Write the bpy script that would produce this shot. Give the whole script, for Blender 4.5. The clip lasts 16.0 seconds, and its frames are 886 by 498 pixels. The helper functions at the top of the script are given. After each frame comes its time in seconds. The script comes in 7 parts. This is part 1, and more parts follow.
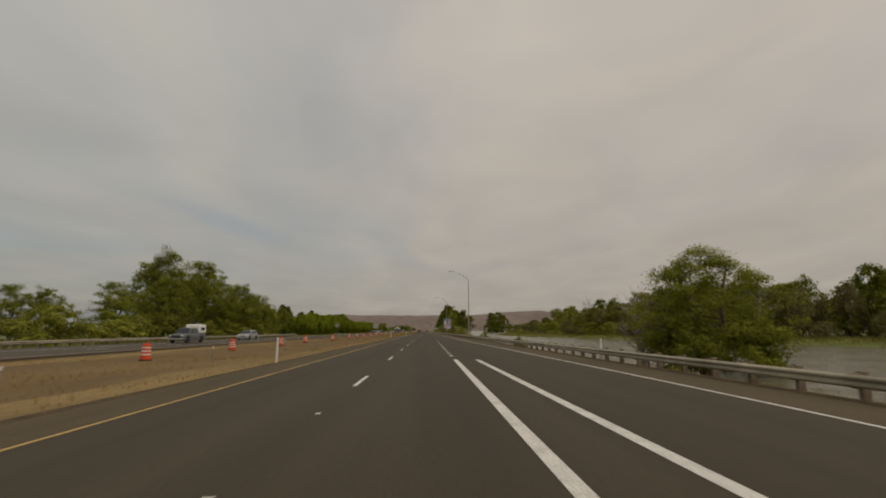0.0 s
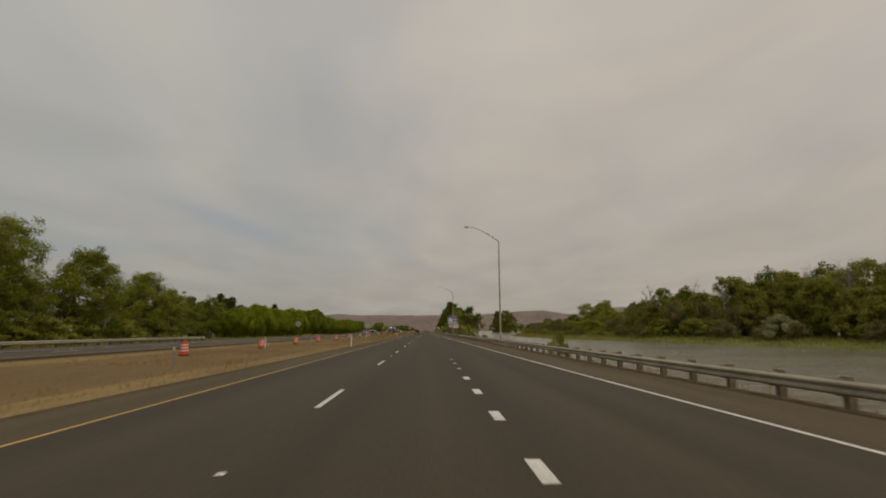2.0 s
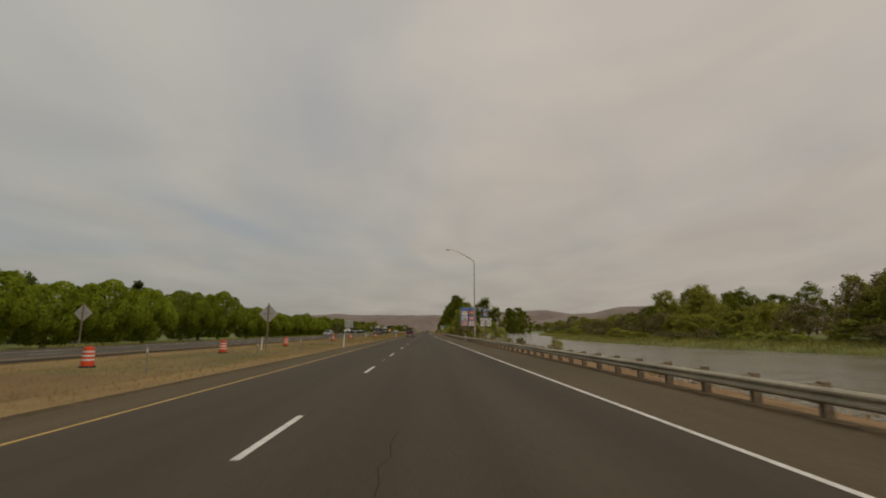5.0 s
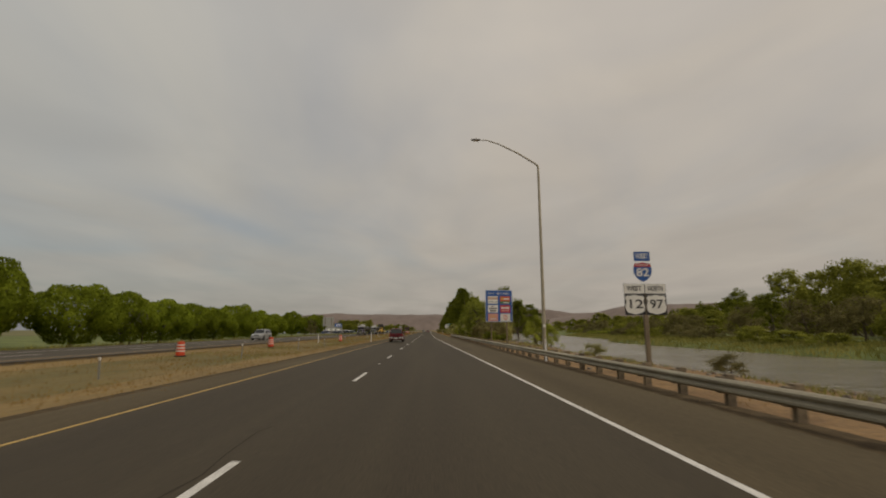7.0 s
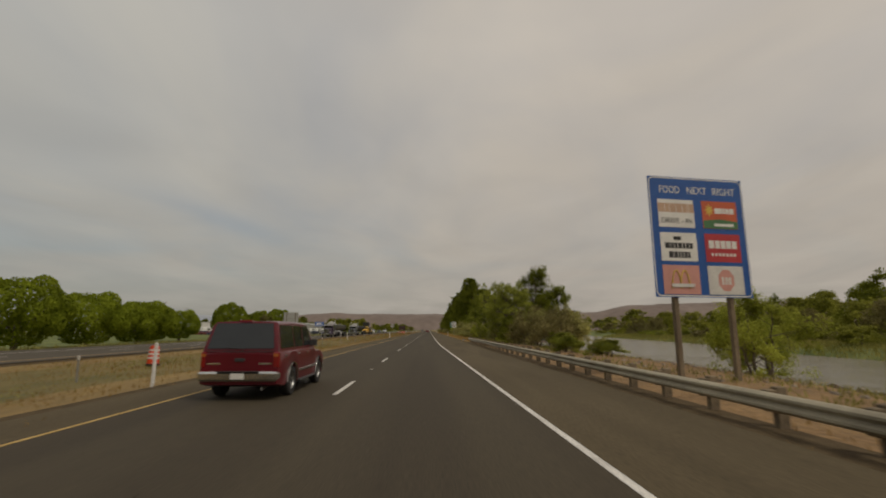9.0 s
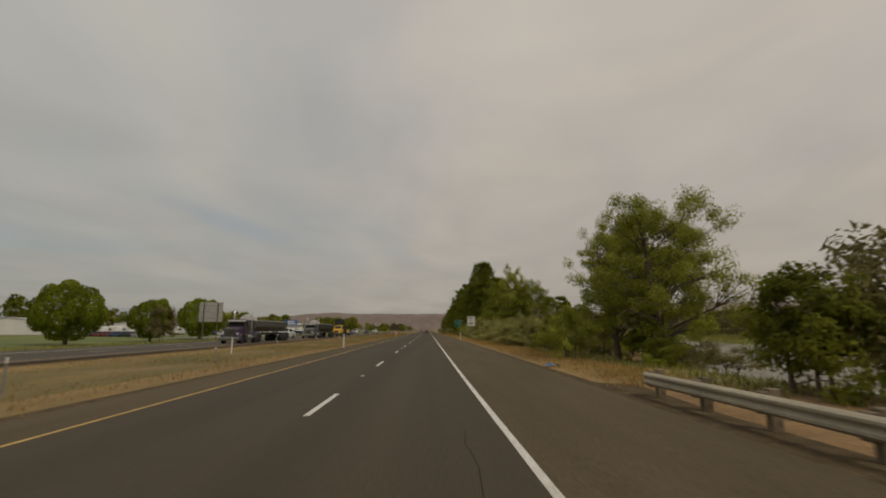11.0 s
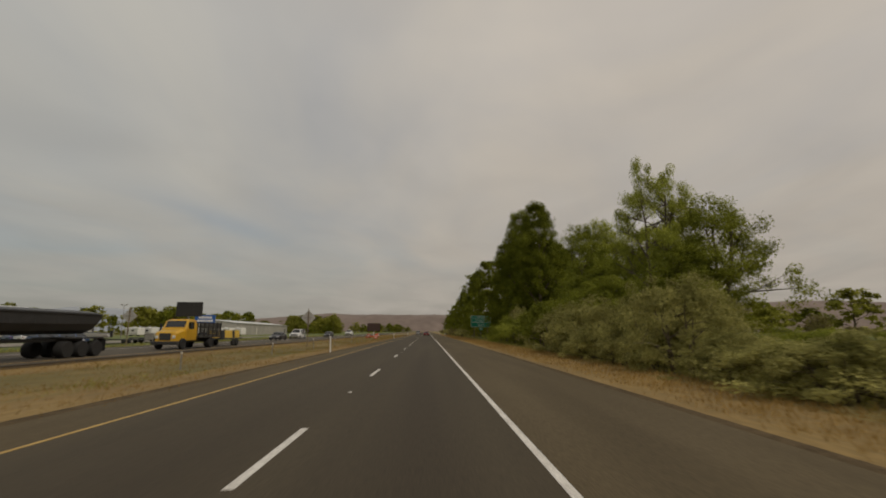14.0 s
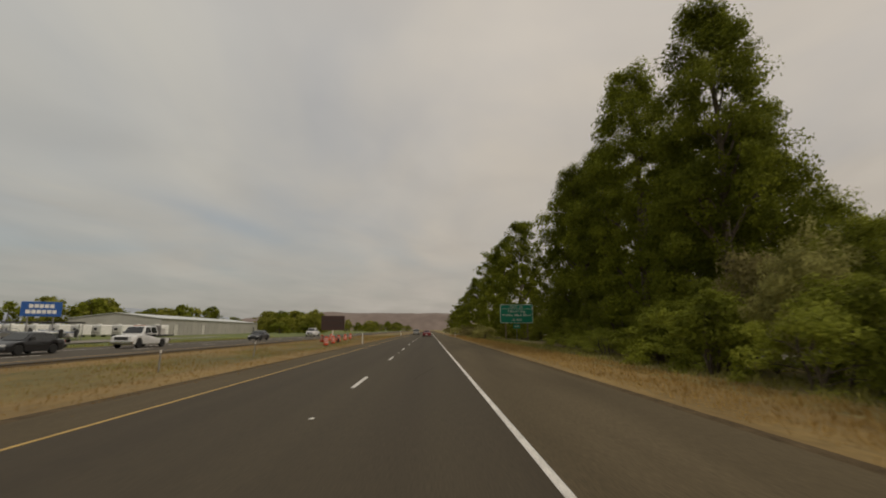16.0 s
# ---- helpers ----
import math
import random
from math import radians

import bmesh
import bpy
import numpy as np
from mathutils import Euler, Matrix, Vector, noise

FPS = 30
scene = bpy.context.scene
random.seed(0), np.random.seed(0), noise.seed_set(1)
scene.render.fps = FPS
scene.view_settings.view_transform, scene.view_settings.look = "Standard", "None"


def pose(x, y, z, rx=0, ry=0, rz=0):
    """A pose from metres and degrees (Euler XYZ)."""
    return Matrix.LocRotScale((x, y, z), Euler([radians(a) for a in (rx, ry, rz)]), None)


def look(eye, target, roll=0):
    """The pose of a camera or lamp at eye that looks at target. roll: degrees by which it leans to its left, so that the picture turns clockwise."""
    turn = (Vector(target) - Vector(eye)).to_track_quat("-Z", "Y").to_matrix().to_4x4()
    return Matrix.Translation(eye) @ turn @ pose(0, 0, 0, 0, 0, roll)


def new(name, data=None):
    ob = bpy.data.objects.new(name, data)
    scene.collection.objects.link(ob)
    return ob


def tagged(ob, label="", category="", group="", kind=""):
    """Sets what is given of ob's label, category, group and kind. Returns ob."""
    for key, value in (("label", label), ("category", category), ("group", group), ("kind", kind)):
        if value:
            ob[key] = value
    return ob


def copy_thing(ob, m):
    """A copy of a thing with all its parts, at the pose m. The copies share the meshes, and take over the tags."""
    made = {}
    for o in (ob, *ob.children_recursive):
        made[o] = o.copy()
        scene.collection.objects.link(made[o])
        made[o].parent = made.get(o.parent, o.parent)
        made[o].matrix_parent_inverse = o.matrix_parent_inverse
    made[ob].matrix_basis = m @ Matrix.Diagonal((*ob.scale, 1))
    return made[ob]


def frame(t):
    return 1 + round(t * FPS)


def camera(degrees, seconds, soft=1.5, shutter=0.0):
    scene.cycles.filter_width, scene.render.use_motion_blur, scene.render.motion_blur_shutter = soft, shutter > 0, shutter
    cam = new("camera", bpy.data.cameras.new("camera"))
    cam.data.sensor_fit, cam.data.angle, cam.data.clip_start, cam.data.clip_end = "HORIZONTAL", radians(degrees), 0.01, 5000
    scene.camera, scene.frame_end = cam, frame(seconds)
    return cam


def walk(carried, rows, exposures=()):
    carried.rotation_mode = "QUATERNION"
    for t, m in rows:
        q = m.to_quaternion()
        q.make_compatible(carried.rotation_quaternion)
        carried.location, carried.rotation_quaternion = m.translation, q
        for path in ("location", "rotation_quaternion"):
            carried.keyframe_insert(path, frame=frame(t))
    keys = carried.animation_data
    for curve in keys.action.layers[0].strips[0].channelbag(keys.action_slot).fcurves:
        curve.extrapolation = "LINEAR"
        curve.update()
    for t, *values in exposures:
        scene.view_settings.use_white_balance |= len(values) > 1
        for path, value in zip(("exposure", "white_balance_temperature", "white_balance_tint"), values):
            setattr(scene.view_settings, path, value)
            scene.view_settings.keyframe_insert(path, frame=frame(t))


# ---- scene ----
# camera: a forward drive at about 58 mph, eye 1.6 m over the road
cam = camera(87.4, 16.0, soft=1.9, shutter=0.12)
# seconds, x, y, tilt and turn about the mean view
DRIVE = [(0.0, -0.14, 0.0, 0.03, -0.1), (0.5, -0.09, 13.15, 0.05, -0.1), (1.0, -0.04, 26.3, 0.27, -0.03),
         (1.5, 0.02, 39.44, 0.15, -0.04), (2.0, 0.07, 52.59, 0.04, -0.02), (2.5, 0.08, 65.67, -0.1, -0.03),
         (3.0, 0.09, 78.63, -0.12, 0.0), (3.5, 0.1, 91.47, -0.06, -0.02), (4.0, 0.11, 104.19, 0.03, 0.02),
         (4.5, 0.13, 116.9, 0.05, 0.0), (5.0, 0.16, 129.7, 0.06, 0.0), (5.5, 0.18, 142.59, 0.07, 0.02),
         (6.0, 0.21, 155.58, 0.06, 0.04), (6.5, 0.16, 168.61, 0.02, 0.07), (7.0, 0.12, 181.62, 0.01, 0.09),
         (7.5, 0.07, 194.62, 0.02, 0.06), (8.0, 0.03, 207.6, -0.02, 0.02), (8.5, 0.06, 220.57, 0.03, 0.1),
         (9.0, 0.09, 233.53, -0.02, 0.05), (9.5, 0.11, 246.48, 0.03, 0.06), (10.0, 0.14, 259.41, 0.03, 0.05),
         (10.5, 0.09, 272.32, 0.0, 0.02), (11.0, 0.04, 285.19, -0.02, 0.0), (11.5, -0.01, 298.01, 0.0, 0.0),
         (12.0, -0.06, 310.8, 0.06, 0.03), (12.5, -0.1, 323.59, 0.07, 0.05), (13.0, -0.14, 336.46, 0.08, 0.02),
         (13.5, -0.18, 349.4, 0.12, -0.02), (14.0, -0.22, 362.41, 0.12, -0.08), (14.5, -0.19, 375.49, 0.09, -0.1),
         (15.0, -0.17, 388.62, 0.09, -0.1), (15.5, -0.15, 401.81, 0.05, 0.0), (16.0, -0.13, 415.05, -0.04, 0.1)]
walk(cam, [(t, pose(x, y, 1.6, 90 + 9.91 + p, 0, -1.82 + a)) for t, x, y, p, a in DRIVE], exposures=[(0.0, 0.24), (14.4, 0.24), (15.0, 0.33), (16.0, 0.38)])

# ---------------------------------------------------------------- light
world = bpy.data.worlds.new("sky")
scene.world = world
world.use_nodes = True
wn, wl = world.node_tree.nodes, world.node_tree.links
wn.clear()
SUN_UP, SUN_TURN = 52.0, 130.0


def wnode(kind, **values):
    n = wn.new(kind)
    for key, value in values.items():
        n.inputs[key].default_value = value
    return n


def build_sky():
    """Thin high overcast with a few bluish gaps, over a clear-sky gradient."""
    clear = wn.new("ShaderNodeTexSky")
    clear.sky_type, clear.sun_disc = "NISHITA", False
    clear.sun_elevation, clear.sun_rotation = radians(SUN_UP), radians(SUN_TURN)
    clear.air_density, clear.dust_density = 1.2, 3.0
    dim = wn.new("ShaderNodeVectorMath")
    dim.operation = "SCALE"
    dim.inputs["Scale"].default_value = 0.078
    wl.new(clear.outputs[0], dim.inputs[0])
    co = wn.new("ShaderNodeTexCoord")
    parts = wn.new("ShaderNodeSeparateXYZ")
    wl.new(co.outputs["Generated"], parts.inputs[0])

    def calc(kind, first, second=None, third=None):
        n = wn.new("ShaderNodeMath")
        n.operation = kind
        for slot, value in enumerate((first, second, third)):
            if isinstance(value, (int, float)):
                n.inputs[slot].default_value = value
            elif value is not None:
                wl.new(value, n.inputs[slot])
        return n.outputs[0]
    # where the line of sight meets a flat cloud layer; the cloud streets run along the road
    lift = calc("ADD", calc("MAXIMUM", parts.outputs["Z"], 0.0), 0.10)
    px, py = calc("DIVIDE", parts.outputs["X"], lift), calc("DIVIDE", parts.outputs["Y"], lift)
    layer = wn.new("ShaderNodeCombineXYZ")
    wl.new(px, layer.inputs[0])
    wl.new(py, layer.inputs[1])
    mp = wnode("ShaderNodeMapping", Scale=(1.0, 0.62, 1.0), Rotation=(0.0, 0.0, radians(14)))
    wl.new(layer.outputs[0], mp.inputs[0])
    big = wnode("ShaderNodeTexNoise", Scale=0.9, Detail=4.0, Roughness=0.5, Distortion=0.7)
    wl.new(mp.outputs[0], big.inputs["Vector"])
    cover = wnode("ShaderNodeMapRange", **{"From Min": 0.10, "From Max": 0.62, "To Min": 0.55, "To Max": 1.0})
    lean = calc("MULTIPLY_ADD", parts.outputs["X"], 0.18, big.outputs[0])
    # one thin bluish gap between two streets
    along_street = calc("SUBTRACT", py, 2.9)
    across = calc("DIVIDE", calc("MULTIPLY_ADD", along_street, -0.29, calc("ADD", px, 1.28)), 0.18)
    down = calc("DIVIDE", along_street, 0.55)
    gap = calc("POWER", 2.718, calc("MULTIPLY", calc("ADD", calc("MULTIPLY", across, across), calc("MULTIPLY", down, down)), -1.0))
    wl.new(calc("MULTIPLY_ADD", gap, -0.30, lean), cover.inputs[0])
    fine = wnode("ShaderNodeTexNoise", Scale=1.6, Detail=4.0, Roughness=0.45, Distortion=0.5)
    wl.new(mp.outputs[0], fine.inputs["Vector"])
    ramp = wn.new("ShaderNodeValToRGB")
    ramp.color_ramp.elements[0].position, ramp.color_ramp.elements[1].position = 0.28, 0.72
    ramp.color_ramp.elements[0].color = (0.388, 0.360, 0.317, 1)
    ramp.color_ramp.elements[1].color = (0.450, 0.415, 0.360, 1)
    wl.new(fine.outputs[0], ramp.inputs[0])
    mix = wn.new("ShaderNodeMix")
    mix.data_type = "RGBA"
    wl.new(cover.outputs[0], mix.inputs[0])
    wl.new(dim.outputs[0], mix.inputs[6])
    wl.new(ramp.outputs[0], mix.inputs[7])
    fall = wnode("ShaderNodeMapRange", **{"From Min": -0.05, "From Max": 0.55, "To Min": 0.72, "To Max": 1.06})
    wl.new(parts.outputs["Z"], fall.inputs[0])
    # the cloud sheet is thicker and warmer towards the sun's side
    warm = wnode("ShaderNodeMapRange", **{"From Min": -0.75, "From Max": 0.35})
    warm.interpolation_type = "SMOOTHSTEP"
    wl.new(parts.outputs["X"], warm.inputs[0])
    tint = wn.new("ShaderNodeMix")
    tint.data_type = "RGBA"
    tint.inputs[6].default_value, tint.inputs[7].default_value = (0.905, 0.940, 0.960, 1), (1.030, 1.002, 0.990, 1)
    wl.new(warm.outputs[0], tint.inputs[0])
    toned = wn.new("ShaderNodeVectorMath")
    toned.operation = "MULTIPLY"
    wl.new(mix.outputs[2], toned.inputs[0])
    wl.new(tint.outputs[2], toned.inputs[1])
    dome = wn.new("ShaderNodeVectorMath")
    dome.operation = "SCALE"
    wl.new(toned.outputs[0], dome.inputs[0])
    wl.new(fall.outputs[0], dome.inputs["Scale"])
    bg = wnode("ShaderNodeBackground", Strength=1.0)
    out = wn.new("ShaderNodeOutputWorld")
    wl.new(dome.outputs[0], bg.inputs[0])
    wl.new(bg.outputs[0], out.inputs[0])


build_sky()
sun_data = bpy.data.lights.new("sun", "SUN")
sun_data.energy, sun_data.angle, sun_data.color = 1.0, radians(16), (1.0, 0.93, 0.82)
sun = new("sun", sun_data)
up, turn = radians(SUN_UP), radians(SUN_TURN)
sun.matrix_world = look(Vector((math.sin(turn) * math.cos(up), math.cos(turn) * math.cos(up), math.sin(up))) * 50, (0, 0, 0))


# ---------------------------------------------------------------- materials
def material(name, dark, light, size=1.0, rough=0.8, metal=0.0, fine=12.0, fine_amount=0.25, bump=0.0, stretch=(1, 1, 1),
             island=0.0, each=0.0, spec=0.5, coat=0.0, through_light=0.0, bump_size=0.02):
    """A surface with broad stains between two colours, a fine grain, relief, and tone that varies by piece."""
    m = bpy.data.materials.new(name)
    m.use_nodes = True
    n, k = m.node_tree.nodes, m.node_tree.links
    b = n["Principled BSDF"]
    co = n.new("ShaderNodeTexCoord")
    mp = n.new("ShaderNodeMapping")
    mp.inputs["Scale"].default_value = stretch
    k.new(co.outputs["Object"], mp.inputs[0])
    broad = n.new("ShaderNodeTexNoise")
    broad.inputs["Scale"].default_value, broad.inputs["Detail"].default_value = 1.0 / size, 5
    k.new(mp.outputs[0], broad.inputs["Vector"])
    ramp = n.new("ShaderNodeValToRGB")
    ramp.color_ramp.elements[0].position, ramp.color_ramp.elements[1].position = 0.32, 0.68
    ramp.color_ramp.elements[0].color, ramp.color_ramp.elements[1].color = (*dark, 1), (*light, 1)
    k.new(broad.outputs[0], ramp.inputs[0])
    grain = n.new("ShaderNodeTexNoise")
    grain.inputs["Scale"].default_value, grain.inputs["Detail"].default_value = fine, 4
    k.new(mp.outputs[0], grain.inputs["Vector"])
    tone = n.new("ShaderNodeMapRange")
    tone.inputs["From Min"].default_value, tone.inputs["From Max"].default_value = 0.3, 0.7
    tone.inputs["To Min"].default_value, tone.inputs["To Max"].default_value = 1 - fine_amount, 1 + fine_amount
    k.new(grain.outputs[0], tone.inputs[0])
    last = tone.outputs[0]
    for amount, kind, out in ((island, "ShaderNodeNewGeometry", "Random Per Island"), (each, "ShaderNodeObjectInfo", "Random")):
        if amount:
            src = n.new(kind)
            r = n.new("ShaderNodeMapRange")
            r.inputs["To Min"].default_value, r.inputs["To Max"].default_value = 1 - amount, 1 + amount
            k.new(src.outputs[out], r.inputs[0])
            mul = n.new("ShaderNodeMath")
            mul.operation = "MULTIPLY"
            k.new(last, mul.inputs[0])
            k.new(r.outputs[0], mul.inputs[1])
            last = mul.outputs[0]
    vm = n.new("ShaderNodeVectorMath")
    vm.operation = "SCALE"
    k.new(ramp.outputs[0], vm.inputs[0])
    k.new(last, vm.inputs["Scale"])
    k.new(vm.outputs[0], b.inputs["Base Color"])
    b.inputs["Roughness"].default_value, b.inputs["Metallic"].default_value = rough, metal
    b.inputs["Specular IOR Level"].default_value = spec
    b.inputs["Coat Weight"].default_value = coat
    b.inputs["Coat Roughness"].default_value = 0.06
    if bump:
        bp = n.new("ShaderNodeBump")
        bp.inputs["Strength"].default_value, bp.inputs["Distance"].default_value = bump, bump_size
        k.new(grain.outputs[0], bp.inputs["Height"])
        k.new(bp.outputs[0], b.inputs["Normal"])
    if through_light:
        tr = n.new("ShaderNodeBsdfTranslucent")
        k.new(vm.outputs[0], tr.inputs[0])
        mx = n.new("ShaderNodeMixShader")
        mx.inputs[0].default_value = through_light
        k.new(b.outputs[0], mx.inputs[1])
        k.new(tr.outputs[0], mx.inputs[2])
        k.new(mx.outputs[0], n["Material Output"].inputs[0])
    return m


def plain(name, c, rough=0.5, metal=0.0, spec=0.5, coat=0.0, vary=0.08):
    return material(name, tuple(v * (1 - vary) for v in c), tuple(v * (1 + vary) for v in c), size=0.6, rough=rough, metal=metal,
                    fine=18, fine_amount=vary, spec=spec, coat=coat)


ASPHALT = material("asphalt", (0.046, 0.035, 0.021), (0.065, 0.051, 0.030), size=2.2, rough=0.86, fine=55, fine_amount=0.22, bump=0.25,
                   stretch=(1.6, 0.05, 1), spec=0.3, bump_size=0.008)
ASPHALT_EDGE = material("asphalt_shoulder", (0.072, 0.054, 0.028), (0.103, 0.078, 0.042), size=1.6, rough=0.9, fine=40, fine_amount=0.25, bump=0.35,
                        stretch=(1.3, 0.12, 1), spec=0.25, bump_size=0.01)
ASPHALT_FAR = material("asphalt_far_road", (0.061, 0.050, 0.036), (0.089, 0.072, 0.051), size=2.0, rough=0.88, fine=40, fine_amount=0.2,
                       stretch=(1.3, 0.06, 1), spec=0.3)
GRAVEL = material("gravel", (0.062, 0.044, 0.024), (0.112, 0.081, 0.045), size=0.5, rough=0.95, fine=22, fine_amount=0.4, bump=0.5, bump_size=0.02, spec=0.1)
PAINT_WHITE = material("white_road_paint", (0.50, 0.47, 0.42), (0.68, 0.65, 0.59), size=0.5, rough=0.7, fine=26, fine_amount=0.3)
PAINT_YELLOW = material("yellow_road_paint", (0.360, 0.228, 0.056), (0.480, 0.318, 0.090), size=0.6, rough=0.7, fine=26, fine_amount=0.28)
DRY_GRASS = material("dry_grass_soil", (0.169, 0.108, 0.032), (0.255, 0.168, 0.053), size=3.2, rough=0.95, fine=5, fine_amount=0.18, bump=0.3,
                     stretch=(1, 0.35, 1), bump_size=0.06)
MEDIAN = material("brown_median_grass_soil", (0.118, 0.070, 0.020), (0.178, 0.110, 0.031), size=5.0, rough=0.95, fine=4, fine_amount=0.15, bump=0.3,
                  stretch=(1, 0.3, 1), bump_size=0.06)
MEDIAN_GREEN = material("green_patched_median_soil", (0.098, 0.086, 0.020), (0.200, 0.134, 0.040), size=3.5, rough=0.95, fine=3, fine_amount=0.15, bump=0.3,
                        stretch=(1, 0.35, 1), bump_size=0.06)
MIX_GRASS = material("half_green_grass_soil", (0.122, 0.113, 0.030), (0.243, 0.180, 0.060), size=4.0, rough=0.95, fine=4, fine_amount=0.3, bump=0.7,
                     stretch=(1, 0.4, 1), bump_size=0.06)
GREEN_GRASS = material("green_grass_soil", (0.072, 0.099, 0.017), (0.155, 0.168, 0.036), size=6.0, rough=0.95, fine=3, fine_amount=0.3, bump=0.6, bump_size=0.06)
BANK = material("river_bank_soil", (0.157, 0.090, 0.035), (0.257, 0.156, 0.063), size=1.6, rough=0.95, fine=7, fine_amount=0.28, bump=0.9, bump_size=0.08)
FIELD = material("far_field", (0.090, 0.090, 0.027), (0.180, 0.153, 0.051), size=60, rough=1.0, fine=0.15, fine_amount=0.25)
BLADE_DRY = material("dry_grass_blade", (0.287, 0.177, 0.048), (0.409, 0.265, 0.077), size=2.5, rough=0.8, fine=3, fine_amount=0.15, island=0.22, through_light=0.25)
BLADE_MEDIAN = material("brown_median_grass_blade", (0.210, 0.125, 0.033), (0.312, 0.192, 0.050), size=6.0, rough=0.85, fine=1.5, fine_amount=0.10, island=0.14, through_light=0.4, spec=0.1)
BLADE_MIX = material("green_grass_blade", (0.175, 0.169, 0.034), (0.312, 0.280, 0.064), size=2.5, rough=0.8, fine=3, fine_amount=0.2, island=0.35, through_light=0.25)
ROCK = material("riprap_rock", (0.130, 0.100, 0.072), (0.260, 0.204, 0.149), size=0.7, rough=0.92, fine=9, fine_amount=0.3, bump=0.6, island=0.3, bump_size=0.03)
STEEL = material("galvanised_steel", (0.310, 0.271, 0.193), (0.440, 0.389, 0.283), size=1.2, rough=0.62, metal=0.3, fine=14, fine_amount=0.14, each=0.12)
STEEL_DULL = material("dull_steel", (0.20, 0.19, 0.175), (0.31, 0.295, 0.27), size=0.8, rough=0.6, metal=0.4, fine=14, fine_amount=0.16)
POST_WOOD = material("weathered_wood_post", (0.100, 0.074, 0.045), (0.200, 0.153, 0.094), size=0.4, rough=0.9, fine=20, fine_amount=0.3, stretch=(3, 3, 0.5), each=0.25)
SIGN_POST = material("brown_wood_post", (0.15, 0.115, 0.07), (0.24, 0.185, 0.115), size=0.5, rough=0.85, fine=16, fine_amount=0.25, stretch=(3, 3, 0.4))
BARK = material("bark", (0.075, 0.057, 0.036), (0.160, 0.128, 0.084), size=0.6, rough=0.95, fine=6, fine_amount=0.35, bump=0.9, stretch=(2, 2, 0.5), bump_size=0.05)
BARK_PALE = material("pale_dead_bark", (0.20, 0.18, 0.155), (0.33, 0.30, 0.265), size=0.6, rough=0.95, fine=6, fine_amount=0.3, stretch=(2, 2, 0.5))


def leaf(name, dark, light, size=2.5):
    return material(name, dark, light, size=size, rough=0.75, fine=1.3, fine_amount=0.16, island=0.24, each=0.14, spec=0.10, through_light=0.5)


LEAF_COTTON = leaf("cottonwood_leaf", (0.105, 0.122, 0.012), (0.225, 0.242, 0.025))
LEAF_WILLOW = leaf("willow_leaf", (0.140, 0.156, 0.018), (0.275, 0.292, 0.038))
LEAF_LIGHT = leaf("light_willow_leaf", (0.210, 0.232, 0.029), (0.401, 0.420, 0.068))
LEAF_OLIVE = leaf("grey_olive_leaf", (0.255, 0.244, 0.074), (0.464, 0.431, 0.148))
LEAF_GLOBE = leaf("globe_willow_leaf", (0.140, 0.174, 0.011), (0.269, 0.314, 0.024))
LEAF_MIX = leaf("river_tree_leaf", (0.170, 0.175, 0.024), (0.330, 0.325, 0.053), size=4)
LEAF_DRAB = leaf("drab_shrub_leaf", (0.162, 0.140, 0.052), (0.285, 0.248, 0.095), size=3)
LEAF_DARK = leaf("dark_poplar_leaf", (0.060, 0.078, 0.015), (0.115, 0.140, 0.024), size=4)
LEAF_PALE = leaf("pale_blossom_leaf", (0.331, 0.331, 0.150), (0.496, 0.492, 0.240), size=2)
REED = leaf("reed", (0.217, 0.219, 0.053), (0.418, 0.364, 0.106), size=5)
HILL = material("brown_hill", (0.155, 0.118, 0.098), (0.205, 0.160, 0.132), size=260, rough=1.0, fine=0.02, fine_amount=0.12)
# distance haze is painted into this hill's base colour
HILL_FAR = material("far_hill_haze_in_colour", (0.285, 0.305, 0.335), (0.325, 0.345, 0.37), size=400, rough=1.0, fine=0.01, fine_amount=0.06)
WHITE = plain("white_enamel", (0.72, 0.70, 0.66), 0.45)
OFF_WHITE = plain("off_white_panel", (0.58, 0.56, 0.51), 0.55, vary=0.12)
SIGN_WHITE = plain("sign_white_sheeting", (0.70, 0.68, 0.62), 0.4)
SIGN_BACK = plain("bare_aluminium_sign_back", (0.42, 0.40, 0.37), 0.5, metal=0.3)
BLACK = plain("black_paint", (0.022, 0.021, 0.020), 0.5)
SIGN_BLUE = plain("blue_sheeting", (0.018, 0.085, 0.30), 0.4)
SIGN_RED = plain("red_sheeting", (0.42, 0.035, 0.04), 0.4)
SIGN_GREEN = plain("green_sheeting", (0.014, 0.225, 0.14), 0.4)
LOGO_PINK = plain("faded_pink_panel", (0.55, 0.27, 0.22), 0.5)
LOGO_ORANGE = plain("orange_red_panel", (0.50, 0.10, 0.035), 0.5)
LOGO_YELLOW = plain("yellow_panel", (0.62, 0.42, 0.07), 0.5)
LOGO_TAN = plain("tan_panel", (0.50, 0.33, 0.22), 0.5)
LOGO_GREEN = plain("dark_green_panel", (0.06, 0.16, 0.06), 0.5)
ORANGE = plain("orange_plastic", (0.60, 0.060, 0.012), 0.5, vary=0.12)
REFLECT = plain("white_reflective_band", (0.62, 0.58, 0.52), 0.4)
RUBBER = plain("tyre_rubber", (0.018, 0.017, 0.016), 0.85)
GLASS = plain("tinted_glass", (0.022, 0.024, 0.025), 0.06, spec=0.6)
CHROME = plain("chrome", (0.62, 0.61, 0.59), 0.14, metal=1.0)
ALLOY = plain("alloy_rim", (0.30, 0.295, 0.28), 0.38, metal=0.8)
